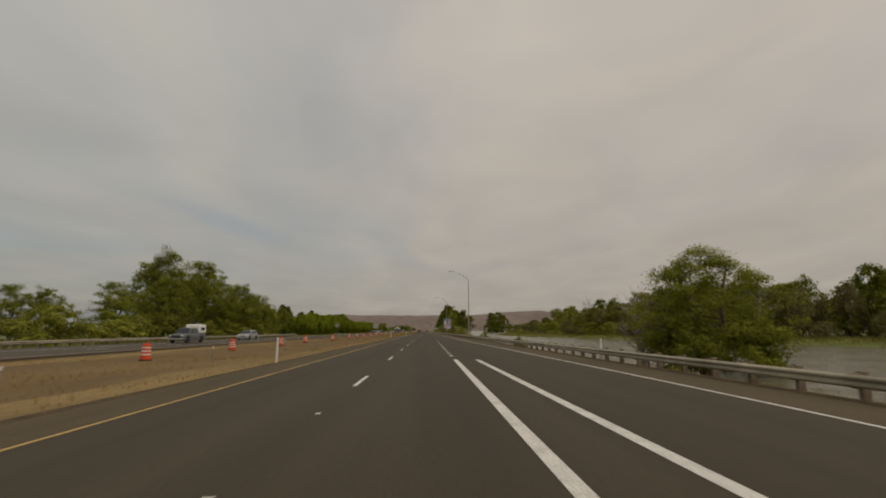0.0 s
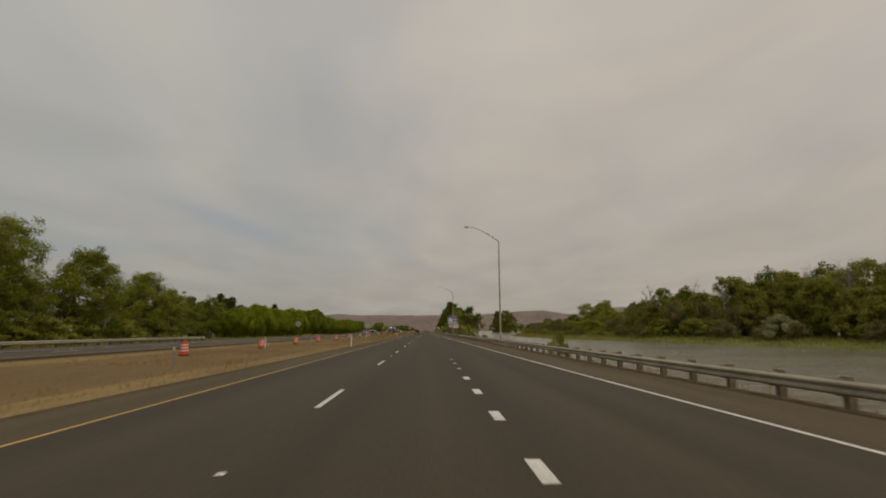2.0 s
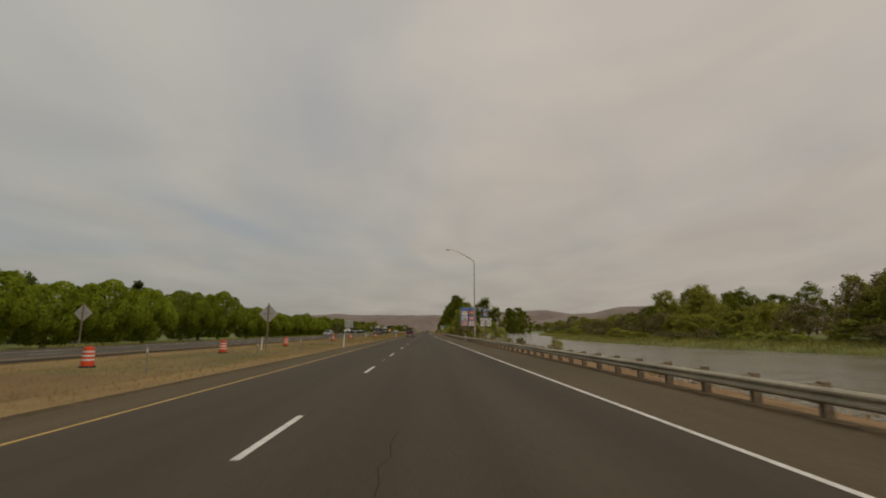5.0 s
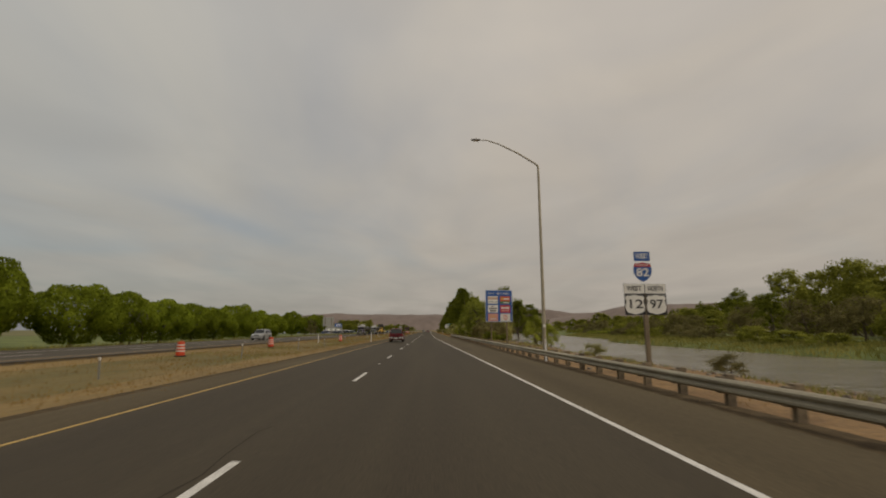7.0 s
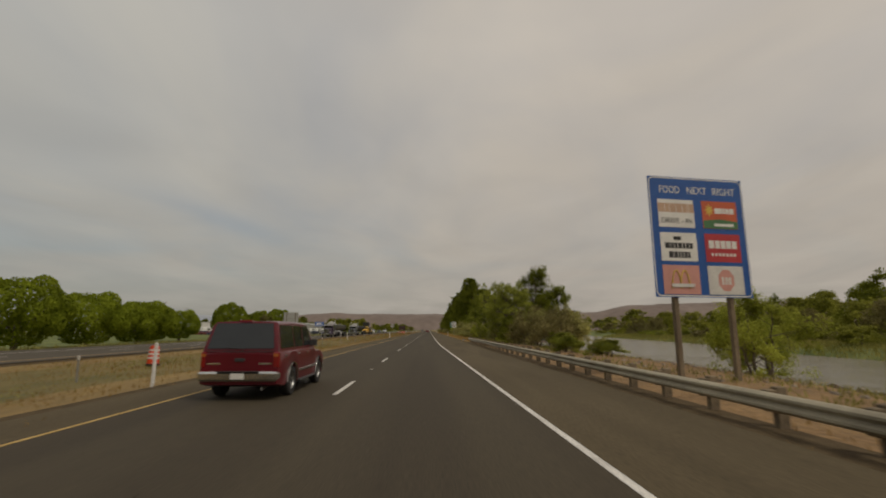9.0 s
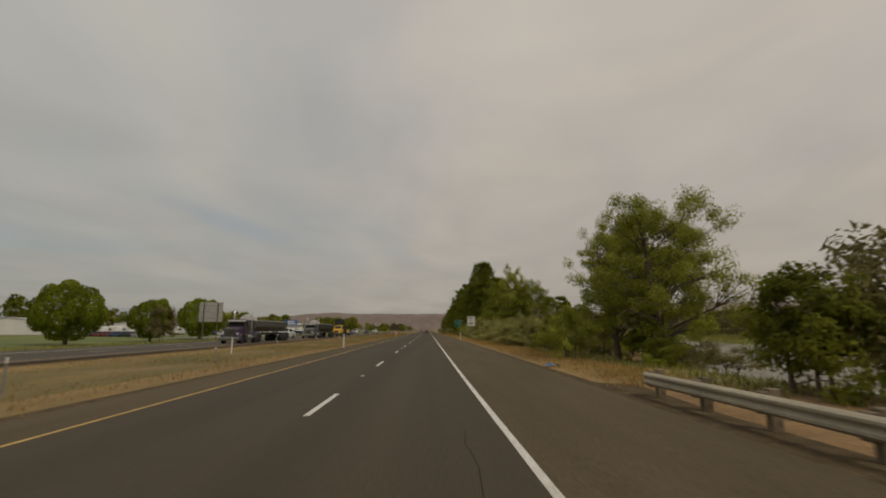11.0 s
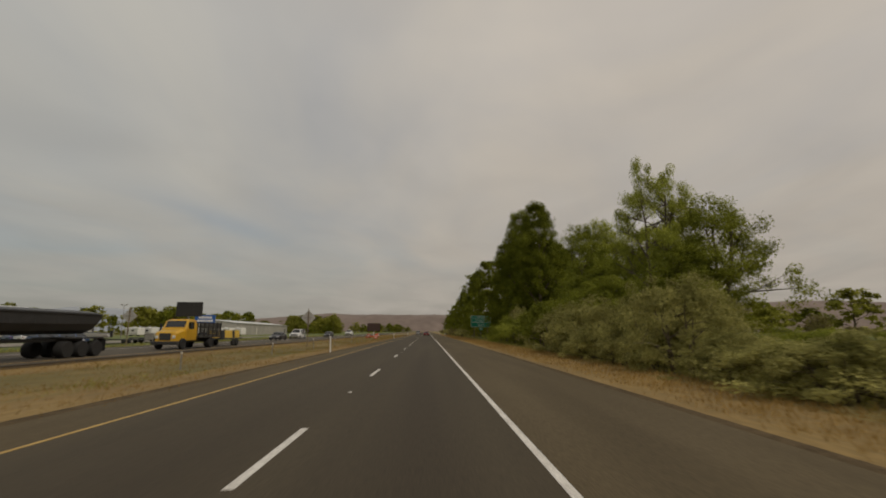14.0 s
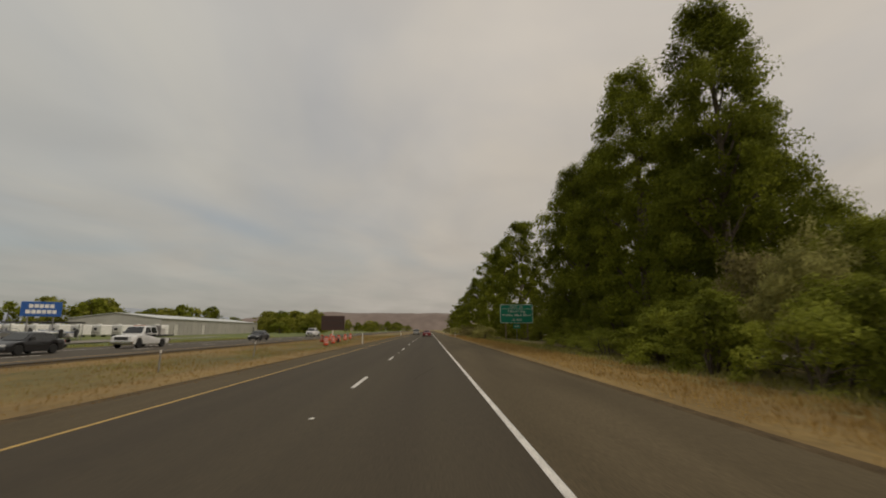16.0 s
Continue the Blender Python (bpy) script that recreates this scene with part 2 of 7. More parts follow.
LAMP_RED = plain("red_lens", (0.20, 0.008, 0.008), 0.15, coat=0.5)
LAMP_AMBER = plain("amber_lens", (0.36, 0.10, 0.02), 0.2, coat=0.5)
LAMP_CLEAR = plain("clear_lens", (0.62, 0.62, 0.60), 0.1, coat=0.5)
DARK_TRIM = plain("dark_plastic_trim", (0.035, 0.034, 0.033), 0.6)


def car_paint(name, c):
    return plain(name, c, 0.34, spec=0.45, coat=0.35, vary=0.05)


MAROON = plain("maroon_paint", (0.105, 0.004, 0.010), 0.30, spec=0.3, coat=0.25, vary=0.05)
RED_CAR = car_paint("red_paint", (0.17, 0.02, 0.022))
SILVER = car_paint("silver_paint", (0.27, 0.268, 0.255))
GREY_CAR = car_paint("grey_paint", (0.10, 0.105, 0.11))
WHITE_CAR = car_paint("white_paint", (0.66, 0.65, 0.62))
BLACK_CAR = car_paint("black_car_paint", (0.018, 0.018, 0.02))
BLUE_CAR = car_paint("blue_paint", (0.03, 0.06, 0.14))
YELLOW_TRUCK = car_paint("yellow_truck_paint", (0.58, 0.33, 0.02))


def water_material():
    """Shallow brown river: calm streaks that mirror the sky between riffles."""
    m = bpy.data.materials.new("river_water")
    m.use_nodes = True
    n, k = m.node_tree.nodes, m.node_tree.links
    b = n["Principled BSDF"]
    b.inputs["Base Color"].default_value = (0.165, 0.145, 0.105, 1)
    b.inputs["Roughness"].default_value, b.inputs["IOR"].default_value = 0.16, 1.33
    co = n.new("ShaderNodeTexCoord")
    heights = []
    for scale, stretch in ((0.75, (0.45, 1.0, 1)), (2.6, (0.5, 1.0, 1)), (0.12, (0.4, 1.0, 1))):
        mp = n.new("ShaderNodeMapping")
        mp.inputs["Scale"].default_value = stretch
        k.new(co.outputs["Object"], mp.inputs[0])
        t = n.new("ShaderNodeTexNoise")
        t.inputs["Scale"].default_value, t.inputs["Detail"].default_value, t.inputs["Distortion"].default_value = scale, 4, 0.8
        k.new(mp.outputs[0], t.inputs["Vector"])
        heights.append(t)
    add = n.new("ShaderNodeMath")
    add.operation = "MULTIPLY_ADD"
    k.new(heights[1].outputs[0], add.inputs[0])
    add.inputs[1].default_value = 0.3
    k.new(heights[0].outputs[0], add.inputs[2])
    riffle = n.new("ShaderNodeMapRange")
    riffle.inputs["From Min"].default_value, riffle.inputs["From Max"].default_value = 0.42, 0.62
    riffle.inputs["To Min"].default_value, riffle.inputs["To Max"].default_value = 0.25, 1.0
    k.new(heights[2].outputs[0], riffle.inputs[0])
    bp = n.new("ShaderNodeBump")
    bp.inputs["Distance"].default_value = 0.6
    k.new(riffle.outputs[0], bp.inputs["Strength"])
    k.new(add.outputs[0], bp.inputs["Height"])
    k.new(bp.outputs[0], b.inputs["Normal"])
    return m


WATER = water_material()


# ---------------------------------------------------------------- mesh tools
class Shape:
    """Collects vertices and faces, each face with a material slot, and makes one mesh of them."""

    def __init__(self):
        self.v, self.f, self.m = [], [], []

    def add(self, verts, faces, slot=0):
        n = len(self.v)
        self.v.extend(tuple(p) for p in verts)
        self.f.extend(tuple(i + n for i in q) for q in faces)
        self.m.extend([slot] * len(faces))
        return self

    def box(self, x0, y0, z0, x1, y1, z1, edge=0.0, slot=0, turn=None):
        """A box with chamfered edges."""
        e = min(edge, (x1 - x0) * 0.45, (y1 - y0) * 0.45, (z1 - z0) * 0.45)
        if e <= 0:
            vs = [Vector((x, y, z)) for z in (z0, z1) for y in (y0, y1) for x in (x0, x1)]
            fs = [(0, 2, 3, 1), (4, 5, 7, 6), (0, 1, 5, 4), (2, 6, 7, 3), (0, 4, 6, 2), (1, 3, 7, 5)]
        else:
            vs, ix = [], {}
            for sx in (0, 1):
                for sy in (0, 1):
                    for sz in (0, 1):
                        for a in range(3):
                            p = [(x0, x1)[sx], (y0, y1)[sy], (z0, z1)[sz]]
                            for b in range(3):
                                if b != a:
                                    p[b] += e if not (sx, sy, sz)[b] else -e
                            ix[sx, sy, sz, a] = len(vs)
                            vs.append(Vector(p))
            fs = []
            for a in range(3):
                b, c = [q for q in range(3) if q != a]
                for s in (0, 1):
                    quad = []
                    for sb, sc in ((0, 0), (1, 0), (1, 1), (0, 1)):
                        key = [0, 0, 0]
                        key[a], key[b], key[c] = s, sb, sc
                        quad.append(ix[(*key, a)])
                    fs.append(quad)
            for a in range(3):
                b, c = [q for q in range(3) if q != a]
                for sb in (0, 1):
                    for sc in (0, 1):
                        k0, k1 = [0, 0, 0], [0, 0, 0]
                        k0[b] = k1[b] = sb
                        k0[c] = k1[c] = sc
                        k1[a] = 1
                        fs.append([ix[(*k0, b)], ix[(*k1, b)], ix[(*k1, c)], ix[(*k0, c)]])
            for sx in (0, 1):
                for sy in (0, 1):
                    for sz in (0, 1):
                        fs.append([ix[sx, sy, sz, a] for a in range(3)])
            mid = Vector(((x0 + x1) / 2, (y0 + y1) / 2, (z0 + z1) / 2))
            for q in fs:
                nrm = (vs[q[1]] - vs[q[0]]).cross(vs[q[2]] - vs[q[0]])
                if nrm.dot(vs[q[0]] - mid) < 0:
                    q.reverse()
        if turn is not None:
            vs = [turn @ p for p in vs]
        return self.add(vs, fs, slot)

    def tube(self, points, radii, n=8, slot=0, caps=True):
        pts = [Vector(p) for p in points]
        rings, base = [], len(self.v)
        side = None
        for i, p in enumerate(pts):
            d = (pts[min(i + 1, len(pts) - 1)] - pts[max(i - 1, 0)]).normalized()
            if side is None:
                side = d.orthogonal().normalized()
            side = (side - d * side.dot(d)).normalized()
            up_ = d.cross(side)
            r = radii[i] if hasattr(radii, "__len__") else radii
            rings.append([p + (side * math.cos(a) + up_ * math.sin(a)) * r for a in (2 * math.pi * k / n for k in range(n))])
        vs = [q for ring in rings for q in ring]
        fs = [(i * n + k, i * n + (k + 1) % n, (i + 1) * n + (k + 1) % n, (i + 1) * n + k) for i in range(len(pts) - 1) for k in range(n)]
        if caps:
            fs += [tuple(range(n - 1, -1, -1)), tuple(range((len(pts) - 1) * n, len(pts) * n))]
        return self.add(vs, fs, slot)

    def lathe(self, profile, n=16, centre=(0, 0, 0), axis="z", slot=0):
        """profile: radius and height, turned about an axis."""
        cx, cy, cz = centre
        vs = []
        for r, h in profile:
            for k in range(n):
                a = 2 * math.pi * k / n
                u, w = r * math.cos(a), r * math.sin(a)
                vs.append((cx + u, cy + w, cz + h) if axis == "z" else (cx + h, cy + u, cz + w) if axis == "x" else (cx + w, cy + h, cz + u))
        fs = [(i * n + k, i * n + (k + 1) % n, (i + 1) * n + (k + 1) % n, (i + 1) * n + k) for i in range(len(profile) - 1) for k in range(n)]
        fs += [tuple(range(n - 1, -1, -1)), tuple(range((len(profile) - 1) * n, len(profile) * n))]
        return self.add(vs, fs, slot)

    def loft(self, sections, slot=0, closed=True, caps=True):
        n = len(sections[0])
        vs = [p for s in sections for p in s]
        last = n if closed else n - 1
        fs = [(i * n + k, i * n + (k + 1) % n, (i + 1) * n + (k + 1) % n, (i + 1) * n + k) for i in range(len(sections) - 1) for k in range(last)]
        if caps and closed:
            fs += [tuple(range(n - 1, -1, -1)), tuple(range((len(sections) - 1) * n, len(sections) * n))]
        return self.add(vs, fs, slot)

    def plate(self, outline, y0, y1, slot=0):
        """An outline of (x, z) made into a plate between two depths."""
        n = len(outline)
        vs = [(x, y0, z) for x, z in outline] + [(x, y1, z) for x, z in outline]
        fs = [tuple(range(n)), tuple(range(2 * n - 1, n - 1, -1))] + [(k, k + n, (k + 1) % n + n, (k + 1) % n) for k in range(n)]
        return self.add(vs, fs, slot)

    def mesh(self, name, mats, smooth=None):
        me = bpy.data.meshes.new(name)
        me.from_pydata(self.v, [], self.f)
        for m in mats if isinstance(mats, (list, tuple)) else [mats]:
            me.materials.append(m)
        if any(self.m):
            me.polygons.foreach_set("material_index", self.m)
        if smooth is not None:
            me.polygons.foreach_set("use_smooth", [True] * len(self.f))
            me.set_sharp_from_angle(angle=radians(smooth))
        me.update()
        return me


def fix_normals(me):
    bm = bmesh.new()
    bm.from_mesh(me)
    bmesh.ops.recalc_face_normals(bm, faces=bm.faces)
    bm.to_mesh(me)
    bm.free()
    return me


def part(name, shape, mats, parent, label="", smooth=None, at=None):
    """One mesh object under a thing or a part."""
    me = shape.mesh(name, mats, smooth) if isinstance(shape, Shape) else shape
    ob = new(name, me)
    ob.parent = parent
    if at is not None:
        ob.matrix_local = at
    if label:
        ob["label"] = label
    return ob


def thing(name, label, category, group="", kind="", at=None):
    ob = new(name)
    ob.empty_display_size = 0.3
    if at is not None:
        ob.matrix_world = at
    return tagged(ob, label, category, group, kind)


def structure(name, shape, mats, label, category, smooth=None, kind="structure"):
    return tagged(new(name, shape.mesh(name, mats, smooth) if isinstance(shape, Shape) else shape), label, category, "", kind)


def lettering(name, words, height, mats, parent, x, z, y, width=None, label="", bold=0.0, spread=1.0):
    """Words on an upright face that looks towards -y, centred on (x, z)."""
    cu = bpy.data.curves.new(name, "FONT")
    cu.body, cu.size, cu.align_x, cu.align_y = words, height * 1.38, "CENTER", "CENTER"
    cu.extrude, cu.offset, cu.resolution_u, cu.space_character = 0.003, bold, 3, spread
    tmp = bpy.data.objects.new(name, cu)
    scene.collection.objects.link(tmp)
    bpy.context.view_layer.update()
    me = bpy.data.meshes.new_from_object(tmp.evaluated_get(bpy.context.evaluated_depsgraph_get()))
    bpy.data.objects.remove(tmp)
    me.materials.clear()
    me.materials.append(mats)
    xs = [q.co.x for q in me.vertices]
    s = (width / (max(xs) - min(xs))) if width else 1.0
    return part(name, me, mats, parent, label, at=pose(x, y, z, 90, 0, 0) @ Matrix.Diagonal((s, 1, 1, 1)))


def along(points, soft=14.0):
    """A smooth curve x(y) through a few (y, x) pairs."""
    ys, xs = zip(*points)

    def at(y):
        return float(np.mean(np.interp(y + np.linspace(-soft, soft, 9), ys, xs)))
    return at


# ---------------------------------------------------------------- plan: curves x(y) along the drive
FOG = along([(-60, 7.6), (14, 7.55), (45, 6.6), (71, 5.75), (100, 5.15), (114, 4.95), (178, 3.6), (188, 3.42), (216, 2.85), (243, 2.2), (280, 1.45), (300, 1.32), (4000, 1.32)], 6)
PAVED = along([(-60, 9.7), (10, 9.5), (49, 8.5), (102, 7.6), (189, 6.05), (214, 5.55), (290, 4.75), (320, 4.95), (4000, 4.95)])
RAIL = along([(-60, 10.3), (10, 10.1), (49, 9.1), (75, 8.5), (102, 8.15), (113, 8.05), (189, 6.6), (214, 6.1), (270, 5.6), (330, 5.4)], 8)
NEAR_WATER = along([(-80, 12.4), (10, 12.2), (60, 11.0), (110, 10.4), (150, 12.5), (175, 17.5), (205, 18.8), (235, 17.2), (260, 21), (282, 21.5), (300, 20.5), (312, 18.0), (330, 19.0), (338, 24.5), (346, 29), (360, 31), (420, 34), (600, 36), (4000, 40)], 6)
FAR_WATER = along([(-400, 95), (0, 82), (76, 75), (116, 64), (150, 57), (182, 50), (222, 42), (270, 42), (296, 44), (312, 53), (340, 58), (400, 66), (520, 90), (600, 130), (4000, 400)], 8)
OPP_NEAR = along([(-80, -23.0), (40, -23.6), (70, -23.8), (115, -22.5), (228, -20.6), (343, -19.8), (600, -19.5), (4000, -19.5)], 20)
OPP_FAR = along([(-80, -36.2), (40, -37.0), (70, -36.8), (115, -35.4), (228, -33.3), (343, -32.0), (600, -32.0), (4000, -32.0)], 20)
LEFT_EDGE, YELLOW, SKIP = -7.45, -6.0, -2.25
WATER_Z = -1.25
ROWS = [-120, -90] + list(range(-60, 640, 5)) + [660, 700, 760, 840, 950, 1100, 1300, 1600, 2000, 2600, 3400, 4500]


def rough(x, y, size, amount, seed=0.0):
    return amount * noise.fractal(Vector((x / size, y / size, seed)), 0.8, 2.0, 3)


def ground_sheet():
    """One sheet from the far left fields over both roads and the river to the far right bank."""
    sh = Shape()
    cols = []
    for y in ROWS:
        of, on, pv, rl, nw, fw = OPP_FAR(y), OPP_NEAR(y), PAVED(y), RAIL(y), NEAR_WATER(y), FAR_WATER(y)
        grassy = min(1.0, max(0.0, (y - 296) / 14))
        edge = pv + 0.55 - 0.2 * grassy
        lip = (rl + 0.5) * (1 - grassy) + (pv + 3.2) * grassy
        wide = nw - lip
        row = [(-3200, 0), (-900, 0), (-350, 0), (-180, 0), (-110, 0.0), (-75, -0.1), (-58, -0.3), (of - 9, -0.5), (of - 4, -0.4), (of - 1.2, -0.1), (of + 0.2, -0.06),
               (on - 0.2, -0.06), (on + 0.8, -0.1), (on + 3, -0.16), (on + 0.4 * (LEFT_EDGE - on), -0.22), (on + 0.6 * (LEFT_EDGE - on), -0.25), (LEFT_EDGE - 3, -0.18), (LEFT_EDGE - 1, -0.07), (LEFT_EDGE - 0.45, -0.02), (LEFT_EDGE + 0.15, -0.03),
               (pv - 0.15, -0.03), (edge, -0.02), (lip, -0.08), (lip + wide * 0.45, -0.32), (lip + wide * 0.75, -0.75), (nw, WATER_Z), (nw + 2.5, -2.4), (fw - 3, -2.4), (fw, WATER_Z), (fw + 1.2, -0.85),
               (fw + 5, -0.45), (fw + 14, 0.1), (fw + 40, 0.5), (fw + 120, 1), (fw + 500, 1), (3400, 1)]
        cols.append([(x, y, z) for x, z in row])
    n = len(cols[0])
    field, green, mixg, dry, gravel, bank, bed, brown, patchy = range(9)
    strip = [field, field, field, field, green, green, green, green, mixg, gravel, gravel, gravel, dry, brown, brown, brown, dry, dry, gravel, gravel, gravel, gravel, dry, bank, bank, bed, bed, bed,
             green, green, green, green, field, field, field]
    vs = []
    for i, r in enumerate(cols):
        for k, (x, y, z) in enumerate(r):
            if k in (13, 14, 15, 16, 7, 8, 6, 30, 31) or (k in (23, 24)):
                z += rough(x, y, 6, 0.09)
            vs.append((x, y, z))
    for i in range(len(cols) - 1):
        for k in range(n - 1):
            slot = strip[k]
            y = cols[i][0][1]
            if k == 22:
                slot = bank if y < 296 else mixg
            if k in (13, 14, 15) and y >= 150:
                slot = patchy
            if k == 21 and y >= 296:
                slot = dry
            if k == 23 and y > 296:
                slot = green
            if k in (7, 8) and 330 < y < 520:
                slot = green
            sh.f.append((i * n + k, i * n + k + 1, (i + 1) * n + k + 1, (i + 1) * n + k))
            sh.m.append(slot)
    sh.v = vs
    structure("ground", sh, [FIELD, GREEN_GRASS, MIX_GRASS, DRY_GRASS, GRAVEL, BANK, BANK, MEDIAN, MEDIAN_GREEN], "dry grass verges, riverbanks and flat fields beside a freeway", "ground", smooth=60)


def ribbon(name, left, right, z, mats, label, category, rows=ROWS, thick=0.05, parent=None):
    """A paved strip between two curves, with a thickness."""
    sh = Shape()
    secs = []
    for y in rows:
        a, b = left(y), right(y)
        secs.append([(a, y, z - thick), (b, y, z - thick), (b, y, z), (a, y, z)])
    sh.loft(secs)
    if parent is None:
        return structure(name, sh, mats, label, category)
    return part(name, sh, mats, parent, label)


def line_strip(name, at_x, y0, y1, width, mats, parent, label="", step=5.0, z=0.004):
    n = max(1, round((y1 - y0) / step))
    rows = [y0 + (y1 - y0) * i / n for i in range(n + 1)]
    return ribbon(name, lambda y: at_x(y) - width / 2, lambda y: at_x(y) + width / 2, z, mats, label, "", rows, 0.004, parent)


def roads():
    road = ribbon("road", lambda y: YELLOW, FOG, 0.0, ASPHALT, "dark worn asphalt lanes of a straight freeway", "road")
    ribbon("shoulder_right", FOG, PAVED, -0.003, ASPHALT_EDGE, "paler grey-brown asphalt shoulder with worn edge", "road")
    ribbon("shoulder_left", lambda y: LEFT_EDGE + rough(0, y, 3, 0.1, 4), lambda y: YELLOW, -0.003, ASPHALT_EDGE, "narrow worn asphalt shoulder beside the median", "road")
    far = ribbon("road_opposite", OPP_FAR, OPP_NEAR, 0.0, ASPHALT_FAR, "grey asphalt carriageway of the opposite direction", "road")
    line_strip("edge_line", lambda y: YELLOW + 0.12, -60, 1500, 0.09, PAINT_YELLOW, road, "solid yellow edge line", 6)
    line_strip("edge_line", lambda y: FOG(y) - 0.07, -60, 1500, 0.115, PAINT_WHITE, road, "solid white edge line", 5)
    # skip line
    dash = Shape().box(-0.06, 0, 0, 0.06, 3.05, 0.004).mesh("lane_dash", PAINT_WHITE)
    for k in range(-3, 110):
        part("lane_dash", dash, None, road, at=pose(SKIP, 1.87 + 12.19 * k, 0.0005))
    # reflective markers between the dashes, each second gap
    dot = Shape().box(-0.05, -0.05, 0, 0.05, 0.05, 0.018, 0.012).mesh("lane_marker", PAINT_WHITE)
    for k in range(-3, 60):
        part("lane_marker", dot, None, road, at=pose(SKIP, 1.87 + 7.6 + 24.38 * k, 0.0005))
    # end of the on-ramp: gore lines, then a dotted line
    line_strip("gore_line", lambda y: 1.42, -60, 26.3, 0.24, PAINT_WHITE, road, "wide white gore line", 8, z=0.0045)
    line_strip("gore_line", lambda y: 2.62 + max(0, 26 - y) * 0.020, -60, 26.1, 0.24, PAINT_WHITE, road, "wide white gore line", 8, z=0.0045)
    block = Shape().box(-0.1, 0, 0, 0.1, 0.95, 0.004).mesh("dotted_line_block", PAINT_WHITE)
    for k in range(12):
        part("dotted_line_block", block, None, road, at=pose(1.39, 29.65 + 3.52 * k, 0.0005))
    thin = Shape().box(-0.08, 0, 0, 0.08, 0.22, 0.012, 0.01).mesh("lane_button", PAINT_WHITE)
    for k in range(3):
        part("lane_button", thin, None, road, at=pose(1.39, 72.6 + 3.3 * k, 0.0005))
    # tar-filled cracks
    tar = plain("tar", (0.038, 0.031, 0.021), 0.9, spec=0.1)
    rnd = random.Random(3)
    for k in range(9):
        x, y = rnd.choice([-4.4, -0.6, -3.4, 0.5, -2.6]), 30 + k * 50 + rnd.uniform(0, 8)
        pts, sh = [], Shape()
        for i in range(9):
            pts.append((x, y))
            x += rnd.uniform(-0.14, 0.14)
            y += rnd.uniform(0.4, 1.0)
        for (xa, ya), (xb, yb) in zip(pts, pts[1:]):
            sh.add([(xa - 0.008, ya, 0.0035), (xa + 0.008, ya, 0.0035), (xb + 0.008, yb, 0.0035), (xb - 0.008, yb, 0.0035)], [(0, 1, 2, 3)])
        part("tar_crack", sh, tar, road, "dark tar-filled crack")
    # opposite lines
    line_strip("edge_line", lambda y: OPP_NEAR(y) - 1.3, -60, 1200, 0.13, PAINT_YELLOW, far, "solid yellow edge line", 10)
    line_strip("edge_line", lambda y: OPP_NEAR(y) - 8.75, -60, 1200, 0.13, PAINT_WHITE, far, "solid white edge line", 10)
    for k in range(-3, 60):
        y = 4 + 12.19 * k
        part("lane_dash", dash, None, far, at=pose(OPP_NEAR(y) - 5.0, y, 0.0005))


def river():
    sh = Shape()
    secs = []
    for y in ROWS:
        if -130 < y < 2100:
            secs.append([(NEAR_WATER(y) - 1.2, y, WATER_Z), (FAR_WATER(y) + 0.6, y, WATER_Z)])
    sh.loft(secs, closed=False, caps=False)
    ob = structure("water", sh, WATER, "brown-grey rippled river water reflecting the sky", "river", smooth=60)
    for p in ob.data.polygons:
        if p.normal.z < 0:
            p.flip()


def hills():
    def ridge(name, base_y, profile, z0, depth, mats, label, seed):
        sh = Shape()
        xs = [p[0] for p in profile]
        zs = [p[1] for p in profile]
        secs = []
        for i in range(141):
            x = xs[0] + (xs[-1] - xs[0]) * i / 140
            h = float(np.interp(x, xs, zs)) + rough(x, seed * 100, 160, 5.0)
            col = []
            for j in range(12):
                f = j / 11
                dy = depth * f
                hh = z0 + (h - z0) * (1 - (1 - f) ** 1.9) + rough(x, dy + seed * 50, 130, 9.0) * math.sin(math.pi * f)
                col.append((x, base_y + dy, hh))
            secs.append(col)
        sh.loft(secs, closed=False, caps=False)
        structure(name, fix_normals(sh.mesh(name, mats, 70)), mats, label, "hill")
    ridge("hill", 3600, [(-1500, 80), (-1040, 118), (-760, 140), (-600, 132), (-264, 128), (90, 128), (400, 132), (690, 160), (1000, 170), (1200, 142), (1500, 150)], -5, 500, HILL,
          "low brown treeless ridge across the valley end", 1)
    ridge("hill", 2900, [(600, -4), (760, 70), (1000, 100), (1180, 130), (1350, 165), (1600, 178), (2000, 190), (2600, 200), (3000, 190)], -5, 500, HILL, "brown sloping hillside beyond the river", 2)
    ridge("hill", 4300, [(-4200, 110), (-3600, 170), (-3100, 215), (-2700, 195), (-2200, 150), (-1700, 100), (-1200, 50)], -5, 300, HILL_FAR, "distant hill with haze painted in as pale blue-grey", 3)


ground_sheet()
roads()
river()
hills()


